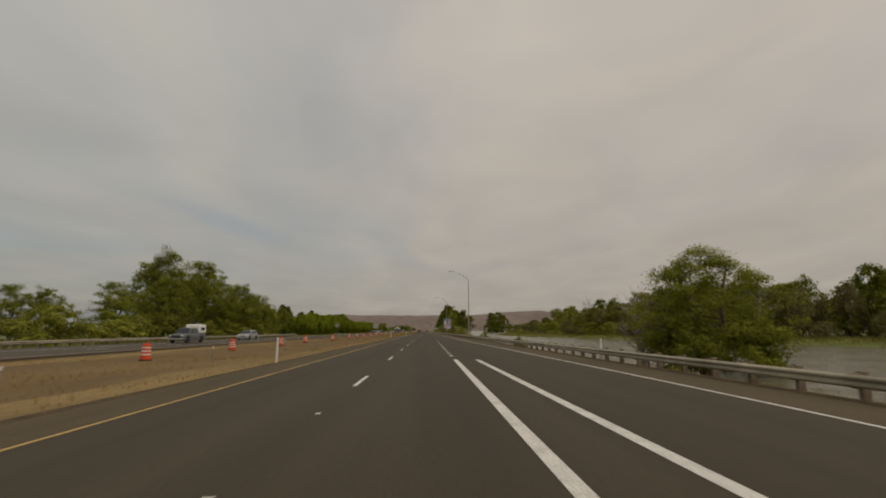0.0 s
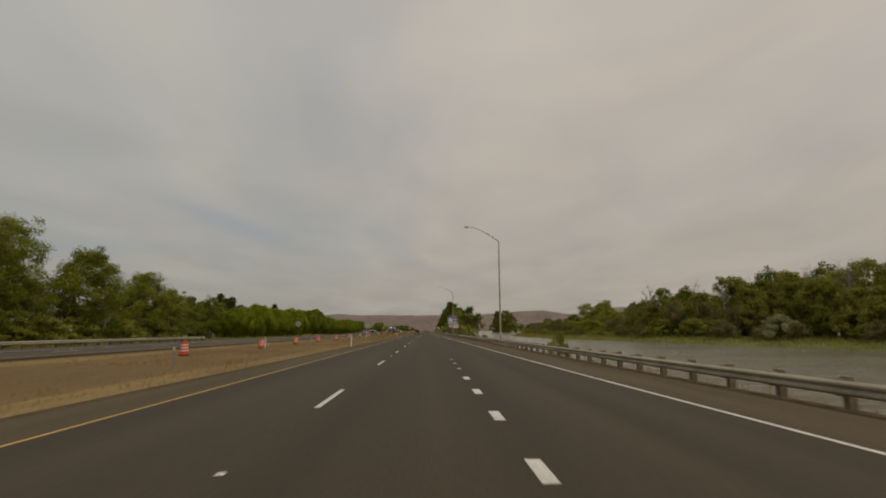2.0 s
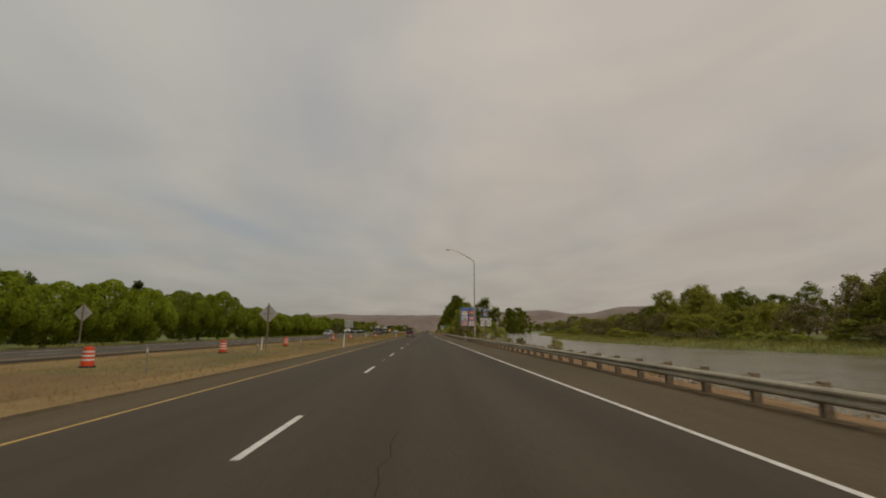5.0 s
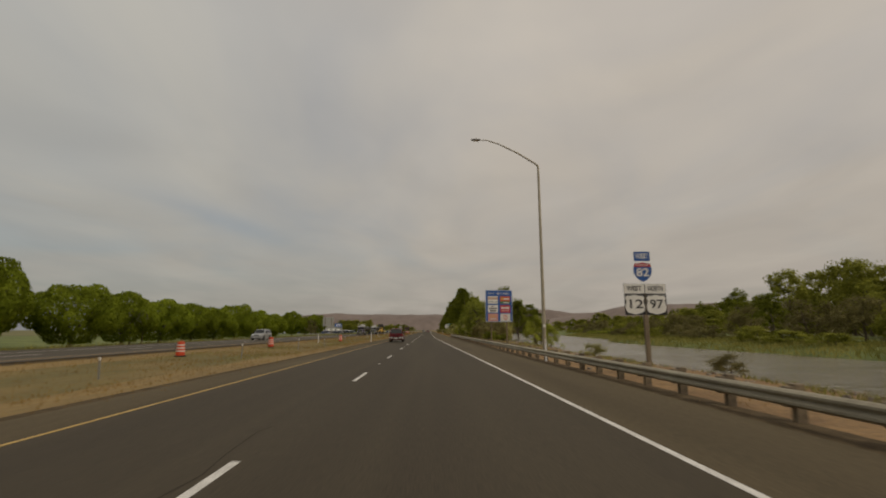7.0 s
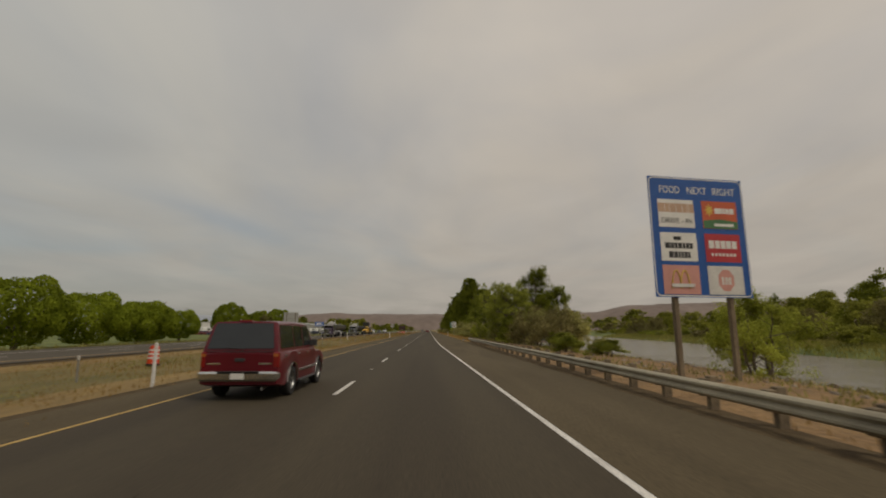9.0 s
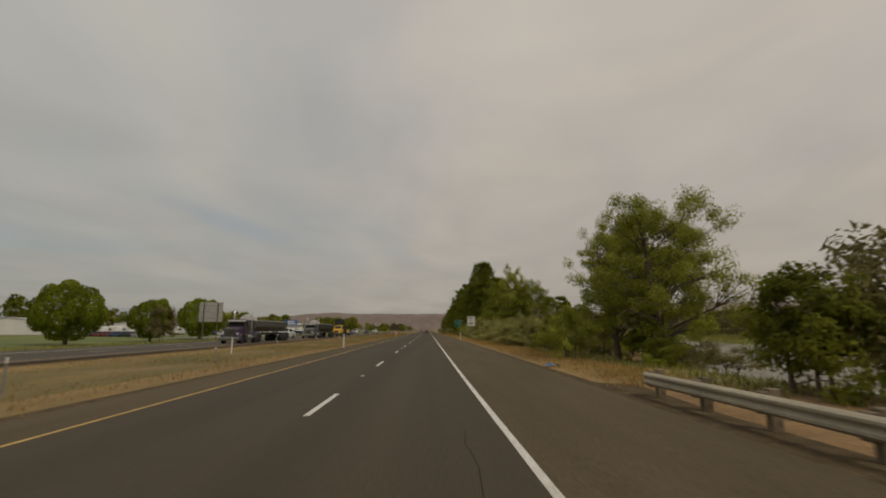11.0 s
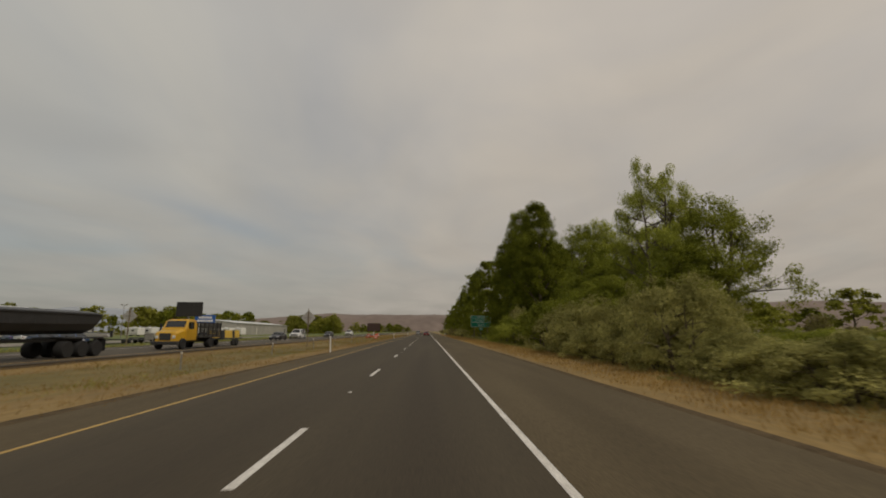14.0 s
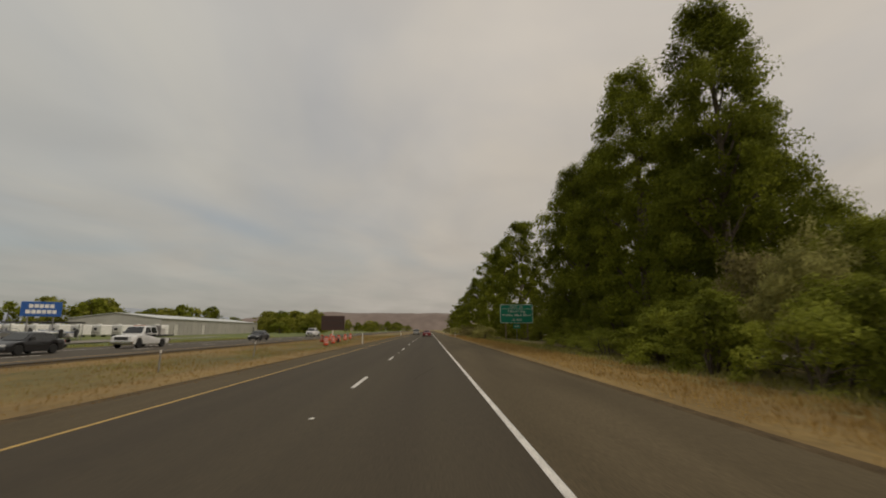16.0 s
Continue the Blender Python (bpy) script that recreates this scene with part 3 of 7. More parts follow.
# ---------------------------------------------------------------- guardrails
def w_beam(x_of, y0, y1, z_top, facing, group, label):
    """A W-beam rail on wooden posts along a curve; facing -1 turns the corrugation to smaller x."""
    rail = thing("guardrail", label, "guardrail", group)
    prof = [(0.0, 0.0), (0.03, -0.02), (0.075, -0.055), (0.075, -0.095), (0.02, -0.135), (0.0, -0.155), (0.02, -0.175), (0.075, -0.215), (0.075, -0.255), (0.03, -0.29), (0.0, -0.31)]
    step = 3.81
    n = round((y1 - y0) / step)
    for i in range(n):
        a, b = y0 + i * step, y0 + (i + 1) * step + 0.16
        secs = []
        for y, lift in ((a, 0.0), ((a + b) / 2, 0.0), (b, 0.0)):
            off = -0.004 * (i % 2)
            outer = [(x_of(y) + facing * (d + off), y, z_top + h + lift) for d, h in prof]
            inner = [(x_of(y) + facing * (d + off - 0.006), y, z_top + h + lift) for d, h in reversed(prof)]
            secs.append(outer + inner)
        part("rail_panel", fix_normals(Shape().loft(secs).mesh("rail_panel", STEEL, 40)), None, rail)
    depth = 0.42
    post = Shape().box(-0.1, -0.075, -depth - 0.45, 0.1, 0.075, 0.07, 0.012).mesh("post", POST_WOOD)
    block = Shape().box(-0.09, -0.075, -0.33, 0.09, 0.075, 0.03, 0.012).mesh("spacer_block", POST_WOOD)
    m = round((y1 - y0) / 1.905)
    for i in range(m + 1):
        y = y0 + i * 1.905
        wob = rough(i * 3.1, 0, 1, 0.02)
        p = part("post", post, None, rail, at=pose(x_of(y) - facing * 0.285, y, z_top + wob))
        part("spacer_block", block, None, p, at=pose(facing * 0.18, 0, -0.005))
    # curled end shoe
    for y, s in ((y0 - 0.02, -1), (y0 + n * step + 0.14, 1)):
        secs = []
        for k in range(9):
            a = math.pi * k / 8 * 0.95
            yy = y + s * 0.16 * math.sin(a)
            dx = -0.16 + 0.16 * math.cos(a)
            outer = [(x_of(y) + facing * (dx + d * 0.6), yy, z_top + h) for d, h in prof]
            inner = [(x_of(y) + facing * (dx + d * 0.6 - 0.006), yy, z_top + h) for d, h in reversed(prof)]
            secs.append(outer + inner)
        part("end_shoe", fix_normals(Shape().loft(secs).mesh("end_shoe", STEEL, 40)), None, rail, "rounded galvanised end piece")
    return rail


w_beam(RAIL, -46, 297.4, 0.56, -1, "guardrails", "long weathered galvanised W-beam guardrail on wooden posts beside the river")
w_beam(lambda y: OPP_FAR(y) - 0.6, -46, 129, 0.62, 1, "guardrails", "galvanised guardrail along the far side of the opposite road")


# ---------------------------------------------------------------- plants
def leaves_mesh(name, centre, along_, across, mat):
    """Many small pointed three-cornered leaves in one mesh."""
    n = len(centre)
    co = np.empty((n, 3, 3), dtype=np.float32)
    co[:, 0], co[:, 1], co[:, 2] = centre - along_ * 0.7 - across, centre - along_ * 0.7 + across, centre + along_
    me = bpy.data.meshes.new(name)
    me.vertices.add(n * 3)
    me.vertices.foreach_set("co", co.ravel())
    me.loops.add(n * 3)
    me.loops.foreach_set("vertex_index", np.arange(n * 3, dtype=np.int32))
    me.polygons.add(n)
    me.polygons.foreach_set("loop_start", np.arange(0, n * 3, 3, dtype=np.int32))
    me.materials.append(mat)
    me.update(calc_edges=True)
    return me


def unit(a):
    return a / np.maximum(np.linalg.norm(a, axis=1, keepdims=True), 1e-9)


def leaf_mesh(name, clumps, count, spread, size, mat, rng, droop=0.0, slim=0.5, flat=0.75, facing=0.55):
    """count leaves scattered about clump centres."""
    which = rng.integers(0, len(clumps), count)
    d = unit(rng.normal(size=(count, 3))) * (rng.random((count, 1)) ** 0.45)
    scale = spread * rng.uniform(0.65, 1.25, len(clumps))[which][:, None]
    p = clumps[which] + d * scale * np.array([1, 1, flat])
    p[:, 2] = np.maximum(p[:, 2], 0.05)
    outward = unit((p - clumps.mean(axis=0)) * np.array([1, 1, 0.8]))
    out = unit(d * facing + outward * 0.6 + np.array([0, 0, 0.35]) + rng.normal(size=(count, 3)) * 0.45)
    a = unit(np.cross(out, rng.normal(size=(count, 3)) + np.array([droop, 0, 0])) + np.array([0, 0, -droop * 0.4]))
    b = unit(np.cross(a, out))
    s = size * rng.uniform(0.6, 1.4, (count, 1))
    return leaves_mesh(name, p, a * s, b * s * slim, mat)


def plant(label, category, height, radius, base, outline, clump_n, leaves, spread, size, mat, seed, trunk_r=0.2, limbs=7, stems=1, droop=0.0,
          slim=0.5, inner=0.45, bark=None, group="", lump=0.35, twigs=0, rise=(0.05, 0.28), flat=0.75):
    """A tree or shrub: stems, limbs and twigs in one mesh, a crown of leaf clumps in another.
    outline: crown radius from the crown's foot to its top, as fractions of radius."""
    rng = np.random.default_rng(seed)
    rnd = random.Random(seed)
    root = thing(category.replace(" ", "_"), label, category, group)
    wood = Shape()
    us = np.linspace(0, 1, len(outline))
    phase = rng.uniform(0, 6.28, 5)

    def reach(u, a):
        wob = 1 + lump * (math.sin(2 * a + phase[0] + 4 * u) * 0.4 + math.sin(3 * a + phase[1] - 7 * u) * 0.35 + math.sin(5 * a + phase[2] + 9 * u) * 0.3)
        return radius * float(np.interp(u, us, outline)) * max(0.3, wob)

    tips = []
    for s in range(stems):
        a0 = rnd.uniform(0, 6.28)
        lean = (0.0 if stems == 1 else 0.35) * radius
        foot = Vector((math.cos(a0) * 0.12 * stems, math.sin(a0) * 0.12 * stems, -0.35))
        top = Vector((math.cos(a0) * lean + rnd.uniform(-0.05, 0.05) * radius, math.sin(a0) * lean, base + (height - base) * 0.82))
        spine = []
        for i in range(7):
            f = i / 6
            p = foot.lerp(top, f)
            spine.append(p + Vector((rnd.uniform(-1, 1), rnd.uniform(-1, 1), 0)) * 0.05 * radius * math.sin(math.pi * f))
        wood.tube(spine, [trunk_r * (1.25 if i == 0 else 1 - 0.82 * i / 6) for i in range(7)], 8 if height > 13 else 5)
        for k in range(limbs):
            f = 0.15 + 0.8 * (k + rnd.random()) / limbs
            i = min(5, int(f * 6))
            start = spine[i].lerp(spine[i + 1], f * 6 - i)
            if start.z < base * 0.7:
                continue
            a = rnd.uniform(0, 6.28)
            u = min(0.97, max(0.03, (start.z - base) / (height - base) + rnd.uniform(*rise)))
            end = Vector((math.cos(a), math.sin(a), 0)) * reach(u, a) * rnd.uniform(0.6, 0.9)
            end.z = base + u * (height - base)
            mid = start.lerp(end, 0.5) + Vector((rnd.uniform(-1, 1), rnd.uniform(-1, 1), rnd.uniform(0.2, 1))) * 0.08 * radius
            r = trunk_r * (1 - 0.75 * f) * 0.55
            wood.tube([start, mid, end], [r, r * 0.65, r * 0.2], 5 if height > 13 else 3, caps=False)
            tips.append(end)
            for q in range(2 + twigs):
                e2 = mid.lerp(end, rnd.uniform(0.1, 0.9)) + Vector((rnd.uniform(-1, 1), rnd.uniform(-1, 1), rnd.uniform(-0.2, 1))) * radius * 0.28
                wood.tube([mid.lerp(end, rnd.uniform(0.0, 0.5)), e2], [r * 0.4, r * 0.1], 3, caps=False)
                tips.append(e2)
    part("trunk", wood.mesh("trunk", bark or BARK, 50), None, root, "trunk and limbs with rough bark" if height > 5 else "thin woody stems")
    if leaves:
        cl = [tuple(t) for t in tips]
        while len(cl) < clump_n:
            u, a = rnd.random() ** 0.85, rnd.uniform(0, 6.28)
            r = reach(u, a) * (inner + (1 - inner) * rnd.random() ** 0.5)
            cl.append((math.cos(a) * r, math.sin(a) * r, base + u * (height - base) - spread * 0.25))
        part("crown", leaf_mesh("crown", np.array(cl[:max(clump_n, len(tips))]), leaves, spread, size, mat, rng, droop, slim, flat), None, root, "leafy crown")
    return root


def globe_tree(seed):
    """A round willow: a low trunk under a close-leaved dome of merging lobes."""
    rng = np.random.default_rng(seed)
    root = thing("tree", "round dense bright green globe willow in a row", "tree", "row of globe willows")
    wood = Shape().tube([(0, 0, -0.3), (0.1, 0, 0.8), (0, 0.1, 1.7)], [0.34, 0.28, 0.24], 7)
    for k in range(7):
        a = k * 0.9 + rng.uniform(-0.3, 0.3)
        wood.tube([(0, 0.1, 1.4), (math.cos(a) * 1.4, math.sin(a) * 1.4, 2.8), (math.cos(a) * 2.8, math.sin(a) * 2.8, 4.2)], [0.14, 0.09, 0.03], 4, caps=False)
    part("trunk", wood.mesh("trunk", BARK, 50), None, root, "short trunk with spreading limbs")
    centre = [np.array((0.0, 0.0, 3.3))]
    size = [3.3]
    for k in range(22):
        a, u = k * 2.39996, -0.25 + 1.12 * (k + 0.5) / 22
        r = math.sqrt(max(0.0, 1 - u * u))
        centre.append(np.array((math.cos(a) * r * 3.5, math.sin(a) * r * 3.5, 3.2 + u * 2.5)) * rng.uniform(0.95, 1.04))
        size.append(rng.uniform(1.0, 1.5))
    pts, outs = [], []
    for c, s in zip(centre, size):
        n = int(620 * s * s)
        d = unit(rng.normal(size=(n, 3)))
        p = c + d * s * rng.uniform(0.88, 1.05, (n, 1))
        keep = p[:, 2] > 0.5
        for c2, s2 in zip(centre, size):
            if c2 is not c:
                keep &= np.linalg.norm(p - c2, axis=1) > s2 * 0.86
        pts.append(p[keep])
        outs.append(d[keep])
    p, d = np.concatenate(pts), np.concatenate(outs)
    n = len(p)
    face_out = unit(d + rng.normal(size=(n, 3)) * 0.30)
    a = unit(np.cross(face_out, rng.normal(size=(n, 3))) + np.array([0, 0, -0.5]))
    b = unit(np.cross(a, face_out))
    s = 0.165 * rng.uniform(0.6, 1.4, (n, 1))
    part("crown", leaves_mesh("crown", p, a * s, b * s * 0.6, LEAF_GLOBE), None, root, "close round leafy crown")
    return root


TREE = {}
rng_place = random.Random(11)


def kinds():
    dome = [0.88, 1.0, 1.0, 0.96, 0.85, 0.62, 0.15]
    tall = [0.75, 1.0, 1.0, 0.97, 0.9, 0.8, 0.66, 0.48, 0.18]
    loose = [0.45, 0.8, 1.0, 0.95, 0.8, 0.55, 0.2]
    bush = [0.95, 1.0, 0.97, 0.85, 0.6, 0.2]
    spire = [0.8, 1.0, 0.85, 0.6, 0.35, 0.1]
    TREE["cottonwood"] = [lambda s=s: plant("tall dense dark green cottonwood tree beside the road", "tree", 25, 5.8, 1.5, tall, 300, 62000, 1.15, 0.125, LEAF_COTTON, s, 0.45, 16, slim=0.6, lump=0.55) for s in (1, 2, 3)]
    TREE["cottonwood_far"] = [lambda s=s: plant("tall dense dark green cottonwood tree in a row", "tree", 25, 5.8, 1.5, tall, 190, 15000, 1.35, 0.28, LEAF_COTTON, s, 0.45, 9, slim=0.6, lump=0.55) for s in (51, 52)]
    TREE["willow"] = [lambda s=s: plant("loose green willow tree with visible limbs", "tree", 14, 5.6, 1.0, loose, 190, 26000, 1.05, 0.145, LEAF_WILLOW, s, 0.32, 11, stems=2, droop=0.5, slim=0.35, lump=0.5, twigs=1) for s in (4, 5, 6)]
    TREE["olive"] = [lambda s=s: plant("silvery grey-green Russian olive bush on the verge", "bush", 3.4, 2.9, 0.15, bush, 95, 9000, 0.55, 0.098, LEAF_OLIVE, s, 0.09, 6, stems=4, slim=0.35, lump=0.4) for s in (9, 10, 11)]
    TREE["green_bush"] = [lambda s=s: plant("leafy green bush beside the road", "bush", 3.6, 2.4, 0.1, bush, 80, 7500, 0.55, 0.11, LEAF_WILLOW, s, 0.08, 6, stems=4, slim=0.45, lump=0.45) for s in (12, 13)]
    TREE["globe"] = [lambda s=s: globe_tree(s) for s in (14, 15, 16)]
    TREE["upswept"] = [lambda s=s: plant("dark green cottonwood tree with feathery upswept branches", "tree", 14, 5.4, 1.2, [0.95, 1.0, 1.0, 0.95, 0.88, 0.75, 0.5, 0.2], 70, 30000, 0.72, 0.10, LEAF_COTTON, s, 0.3, 30, slim=0.6, lump=0.3, twigs=2, rise=(0.16, 0.42), flat=1.5) for s in (61, 62)]
    TREE["spreading"] = [lambda s=s: plant("spreading light green willow with arching limbs", "tree", 10, 5.6, 1.6, [0.6, 0.9, 1.0, 1.0, 0.9, 0.65, 0.25], 190, 46000, 0.70, 0.082, LEAF_LIGHT, s, 0.28, 17, stems=2, slim=0.45, lump=0.35, twigs=3, droop=0.3) for s in (71, 72)]
    TREE["light_bush"] = [lambda s=s: plant("soft yellow-green willow bush", "bush", 3.6, 2.6, 0.1, bush, 85, 9500, 0.52, 0.088, LEAF_LIGHT, s, 0.07, 6, stems=4, slim=0.4, lump=0.4, droop=0.2) for s in (73, 74)]
    TREE["river"] = [lambda s=s: plant("green tree among the riverside woods", "tree", 12, 4.8, 0.5, [0.7, 0.95, 1.0, 0.97, 0.85, 0.62, 0.25], 130, 5200, 1.0, 0.24, LEAF_MIX, s, 0.25, 9, slim=0.6, lump=0.5) for s in (17, 18, 19, 20)]
    TREE["river_far"] = [lambda s=s: plant("green tree in the distant woods", "tree", 12, 4.8, 0.3, [0.7, 0.95, 1.0, 0.97, 0.85, 0.62, 0.25], 80, 1300, 1.0, 0.50, LEAF_MIX, s, 0.25, 9, slim=0.6, lump=0.5) for s in (81, 82)]
    TREE["dark_river"] = [lambda s=s: plant("dark green broad riverside tree", "tree", 11, 4.6, 0.4, [0.7, 0.95, 1.0, 0.97, 0.85, 0.62, 0.25], 120, 4800, 1.0, 0.24, LEAF_COTTON, s, 0.25, 9, slim=0.6, lump=0.5) for s in (21, 22)]
    TREE["dark_river_far"] = [lambda s=s: plant("dark green tree in the distant woods", "tree", 11, 4.6, 0.3, [0.7, 0.95, 1.0, 0.97, 0.85, 0.62, 0.25], 80, 1300, 1.0, 0.50, LEAF_COTTON, s, 0.25, 9, slim=0.6, lump=0.5) for s in (83, 84)]
    TREE["willow_far"] = [lambda s=s: plant("loose green willow tree beyond the opposite road", "tree", 14, 5.6, 1.0, loose, 190, 16000, 1.0, 0.17, LEAF_WILLOW, s, 0.32, 11, stems=2, droop=0.5, slim=0.4, lump=0.5, twigs=1) for s in (85, 86, 87)]
    TREE["shrub"] = [lambda s=s: plant("green leafy shrub on the riverbank", "bush", 4.2, 3.2, 0.1, bush, 60, 2400, 0.75, 0.22, LEAF_MIX, s, 0.08, 4, stems=2, slim=0.5, lump=0.45) for s in (23, 24)]
    TREE["drab"] = [lambda s=s: plant("brownish half-bare shrub on the riverbank", "bush", 4.0, 3.0, 0.1, bush, 60, 3000, 0.7, 0.155, LEAF_DRAB, s, 0.08, 6, stems=3, slim=0.4, lump=0.5, twigs=1) for s in (25, 26)]
    TREE["poplar"] = [lambda s=s: plant("dark narrow tree behind the hedge", "tree", 10, 2.4, 0.6, spire, 60, 3200, 0.75, 0.24, LEAF_DARK, s, 0.2, 8, slim=0.5, lump=0.4) for s in (27, 28)]
    TREE["bare"] = [lambda s=s: plant("bare pale grey dead tree", "dead tree", 9, 3.6, 1.2, loose, 0, 0, 1, 1, None, s, 0.2, 12, stems=2, bark=BARK_PALE, twigs=6) for s in (29, 30)]
    TREE["pale"] = [lambda s=s: plant("pale grey blossoming shrub on the far bank", "bush", 3.6, 3.2, 0.1, bush, 55, 4400, 0.7, 0.16, LEAF_PALE, s, 0.08, 5, stems=3, slim=0.5) for s in (31,)]


kinds()
TEMPLATES = {}


def place(kind, x, y, height=None, width=None, z=None, turn=None, variant=None):
    """Sets one plant of a kind at a spot; the first use of a variant builds it, later ones copy it."""
    if kind in ("river", "dark_river") and (y > 470 or x < -100) or kind == "willow" and x < -40:
        kind += "_far"
    makers = TREE[kind]
    v = rng_place.randrange(len(makers)) if variant is None else variant % len(makers)
    full = {"cottonwood": (25, 5.8), "cottonwood_far": (25, 5.8), "willow": (14, 5.6), "upswept": (14, 5.4), "spreading": (10, 5.6), "light_bush": (3.6, 2.6), "olive": (3.4, 2.9), "green_bush": (3.6, 2.4), "globe": (6.6, 5.2), "river": (12, 4.8), "river_far": (12, 4.8), "dark_river_far": (11, 4.6), "willow_far": (14, 5.6),
            "dark_river": (11, 4.6), "shrub": (4.2, 3.2), "drab": (4.0, 3.0), "poplar": (10, 2.4), "bare": (9, 3.6), "pale": (3.6, 3.2)}[kind]
    h, w = (height or full[0]) / full[0], (width or (height or full[0]) / full[0] * full[1]) / full[1]
    a = rng_place.uniform(0, 360) if turn is None else turn
    m = pose(x, y, ground_z(x, y) if z is None else z, 0, 0, a) @ Matrix.Diagonal((w, w, h, 1))
    key = kind, v
    if key not in TEMPLATES:
        TEMPLATES[key] = makers[v]()
        TEMPLATES[key].matrix_world = m
        return TEMPLATES[key]
    src = TEMPLATES[key]
    ob = copy_thing(src, Matrix.Identity(4))
    ob.matrix_basis = m
    return ob


def ground_z(x, y):
    """Height of the ground away from the roads."""
    nw, fw = NEAR_WATER(y), FAR_WATER(y)
    if x < OPP_FAR(y) - 4:
        return -0.4
    if x < OPP_NEAR(y):
        return -0.05
    if x < LEFT_EDGE - 1:
        return float(np.interp(x, [OPP_NEAR(y), OPP_NEAR(y) + 3, OPP_NEAR(y) + 5, LEFT_EDGE - 5, LEFT_EDGE - 3, LEFT_EDGE - 1], [-0.06, -0.16, -0.22, -0.25, -0.18, -0.07]))
    if x < PAVED(y) + 0.5:
        return -0.02
    lip = RAIL(y) + 0.5 if y < 296 else PAVED(y) + 3.2
    return float(np.interp(x, [lip, lip + (nw - lip) * 0.45, lip + (nw - lip) * 0.75, nw, nw + 2.5, fw - 3, fw, fw + 5, fw + 14, fw + 40], [-0.08, -0.32, -0.75, WATER_Z, -2.4, -2.4, WATER_Z, -0.45, 0.1, 0.5]))


def planting():
    r = rng_place
    # willow standing in the water's edge by the guardrail, with a bare one beside it
    place("willow", 18.2, 30.5, 8.3, 4.6, z=-1.3, variant=1, turn=312)
    place("green_bush", 15.6, 29.0, 3.4, 2.6, z=-1.3)
    place("green_bush", 21.5, 31.0, 3.8, 3.0, z=-1.3)
    place("bare", 16.2, 35.5, 6.2, 2.8, z=-1.3)
    place("drab", 17.5, 36.5, 5.2, 2.6, z=-1.3)
    place("green_bush", 11.3, 57.5, 1.6, 1.2, z=-1.0)
    place("light_bush", 10.9, 91.5, 2.2, 1.2, z=-1.0)
    # shrubs on the near bank before the end of the guardrail
    for x, y, h, w, k in ((13.5, 284, 3.2, 2.6, "drab"), (15.5, 288, 4.4, 3.0, "drab"), (12.5, 292, 3.4, 2.6, "drab"), (17.0, 294, 4.6, 3.0, "drab"), (11.5, 299, 3.6, 2.4, "green_bush"),
                          (14.5, 299, 4.8, 3.0, "drab"), (18.2, 259, 4.2, 2.7, "light_bush"), (20.8, 262.5, 3.4, 2.2, "light_bush"), (14.5, 296, 4.4, 3.2, "olive"), (16.8, 290, 4.6, 3.2, "olive"), (19.5, 299, 5.2, 3.4, "drab"), (12.0, 274, 1.3, 1.6, "green_bush"), (14.0, 270, 1.2, 1.8, "green_bush"),
                          (13.0, 279, 1.6, 1.8, "green_bush"), (16.0, 277, 1.4, 1.6, "olive"), (16.5, 190, 1.3, 1.3, "olive"), (15.0, 205, 1.0, 1.2, "drab"), (17.0, 230, 1.3, 1.4, "olive")):
        place(k, x, y, h, w)
    # trees past the end of the guardrail
    place("spreading", 13.9, 311.5, 9.8, 4.9, variant=0, turn=353)
    place("spreading", 13.0, 316.8, 8.8, 3.6, variant=1, turn=204)
    for x, y, h, w in ((15.6, 311.8, 1.5, 1.8), (14.6, 307.6, 1.2, 1.6), (16.8, 315.5, 1.5, 1.8)):
        place("drab", x, y, h, w, variant=0, turn=40 * x)
    for x, y, h, w in ((13.2, 313.0, 2.3, 1.6), (14.7, 315.0, 2.6, 1.9), (12.2, 309.2, 1.4, 1.3)):
        place("green_bush", x, y, h, w, variant=1, turn=70 * x)
    place("upswept", 25.6, 343, 15.8, 6.6, variant=0, z=-0.6, turn=71.5)
    place("upswept", 31.5, 346, 14.0, 5.4, variant=1, turn=243)
    for x, y, h, w, k in ((18.6, 301, 4.2, 2.6, "drab"), (21.0, 334, 4.4, 3.2, "drab"), (23.5, 338, 4.6, 3.2, "green_bush")):
        place(k, x, y, h, w)
    for x, y, h, w, k in ((8.7, 313.6, 2.7, 1.6, "light_bush"), (10.3, 323.7, 2.2, 1.7, "light_bush"), (12.6, 320.0, 3.2, 2.4, "olive"), (11.6, 329.0, 2.2, 2.2, "olive"), (12.0, 334.0, 2.6, 2.4, "olive"), (14.0, 326.0, 2.9, 2.6, "green_bush"), (13.2, 331.0, 3.3, 2.8, "green_bush"),
                          (16.5, 329.0, 3.6, 3.0, "green_bush"), (15.8, 335.0, 4.4, 3.0, "green_bush"), (15.8, 338.0, 3.4, 3.2, "green_bush")):
        place(k, x, y, h, w)
    # grey olive thicket
    for i in range(18):
        y = 335 + i * 3.9
        place("olive", 10.9 + r.uniform(-0.6, 0.9), y, r.uniform(2.4, 3.1) * (1.22 if y > 378 else 0.5 if 369 < y else 1.0), r.uniform(2.4, 3.1))
        place(r.choice(["olive", "olive", "olive", "light_bush"]), 14.2 + r.uniform(-0.7, 0.9), y + 2, r.uniform(2.6, 3.5) * (1.2 if y > 383 else 0.5 if 369 < y else 1.0), r.uniform(2.6, 3.2))
    for i in range(16):
        place("olive", 9.9 + r.uniform(-0.3, 0.5), 334 + i * 4.4, r.uniform(1.3, 1.8), r.uniform(1.7, 2.2))
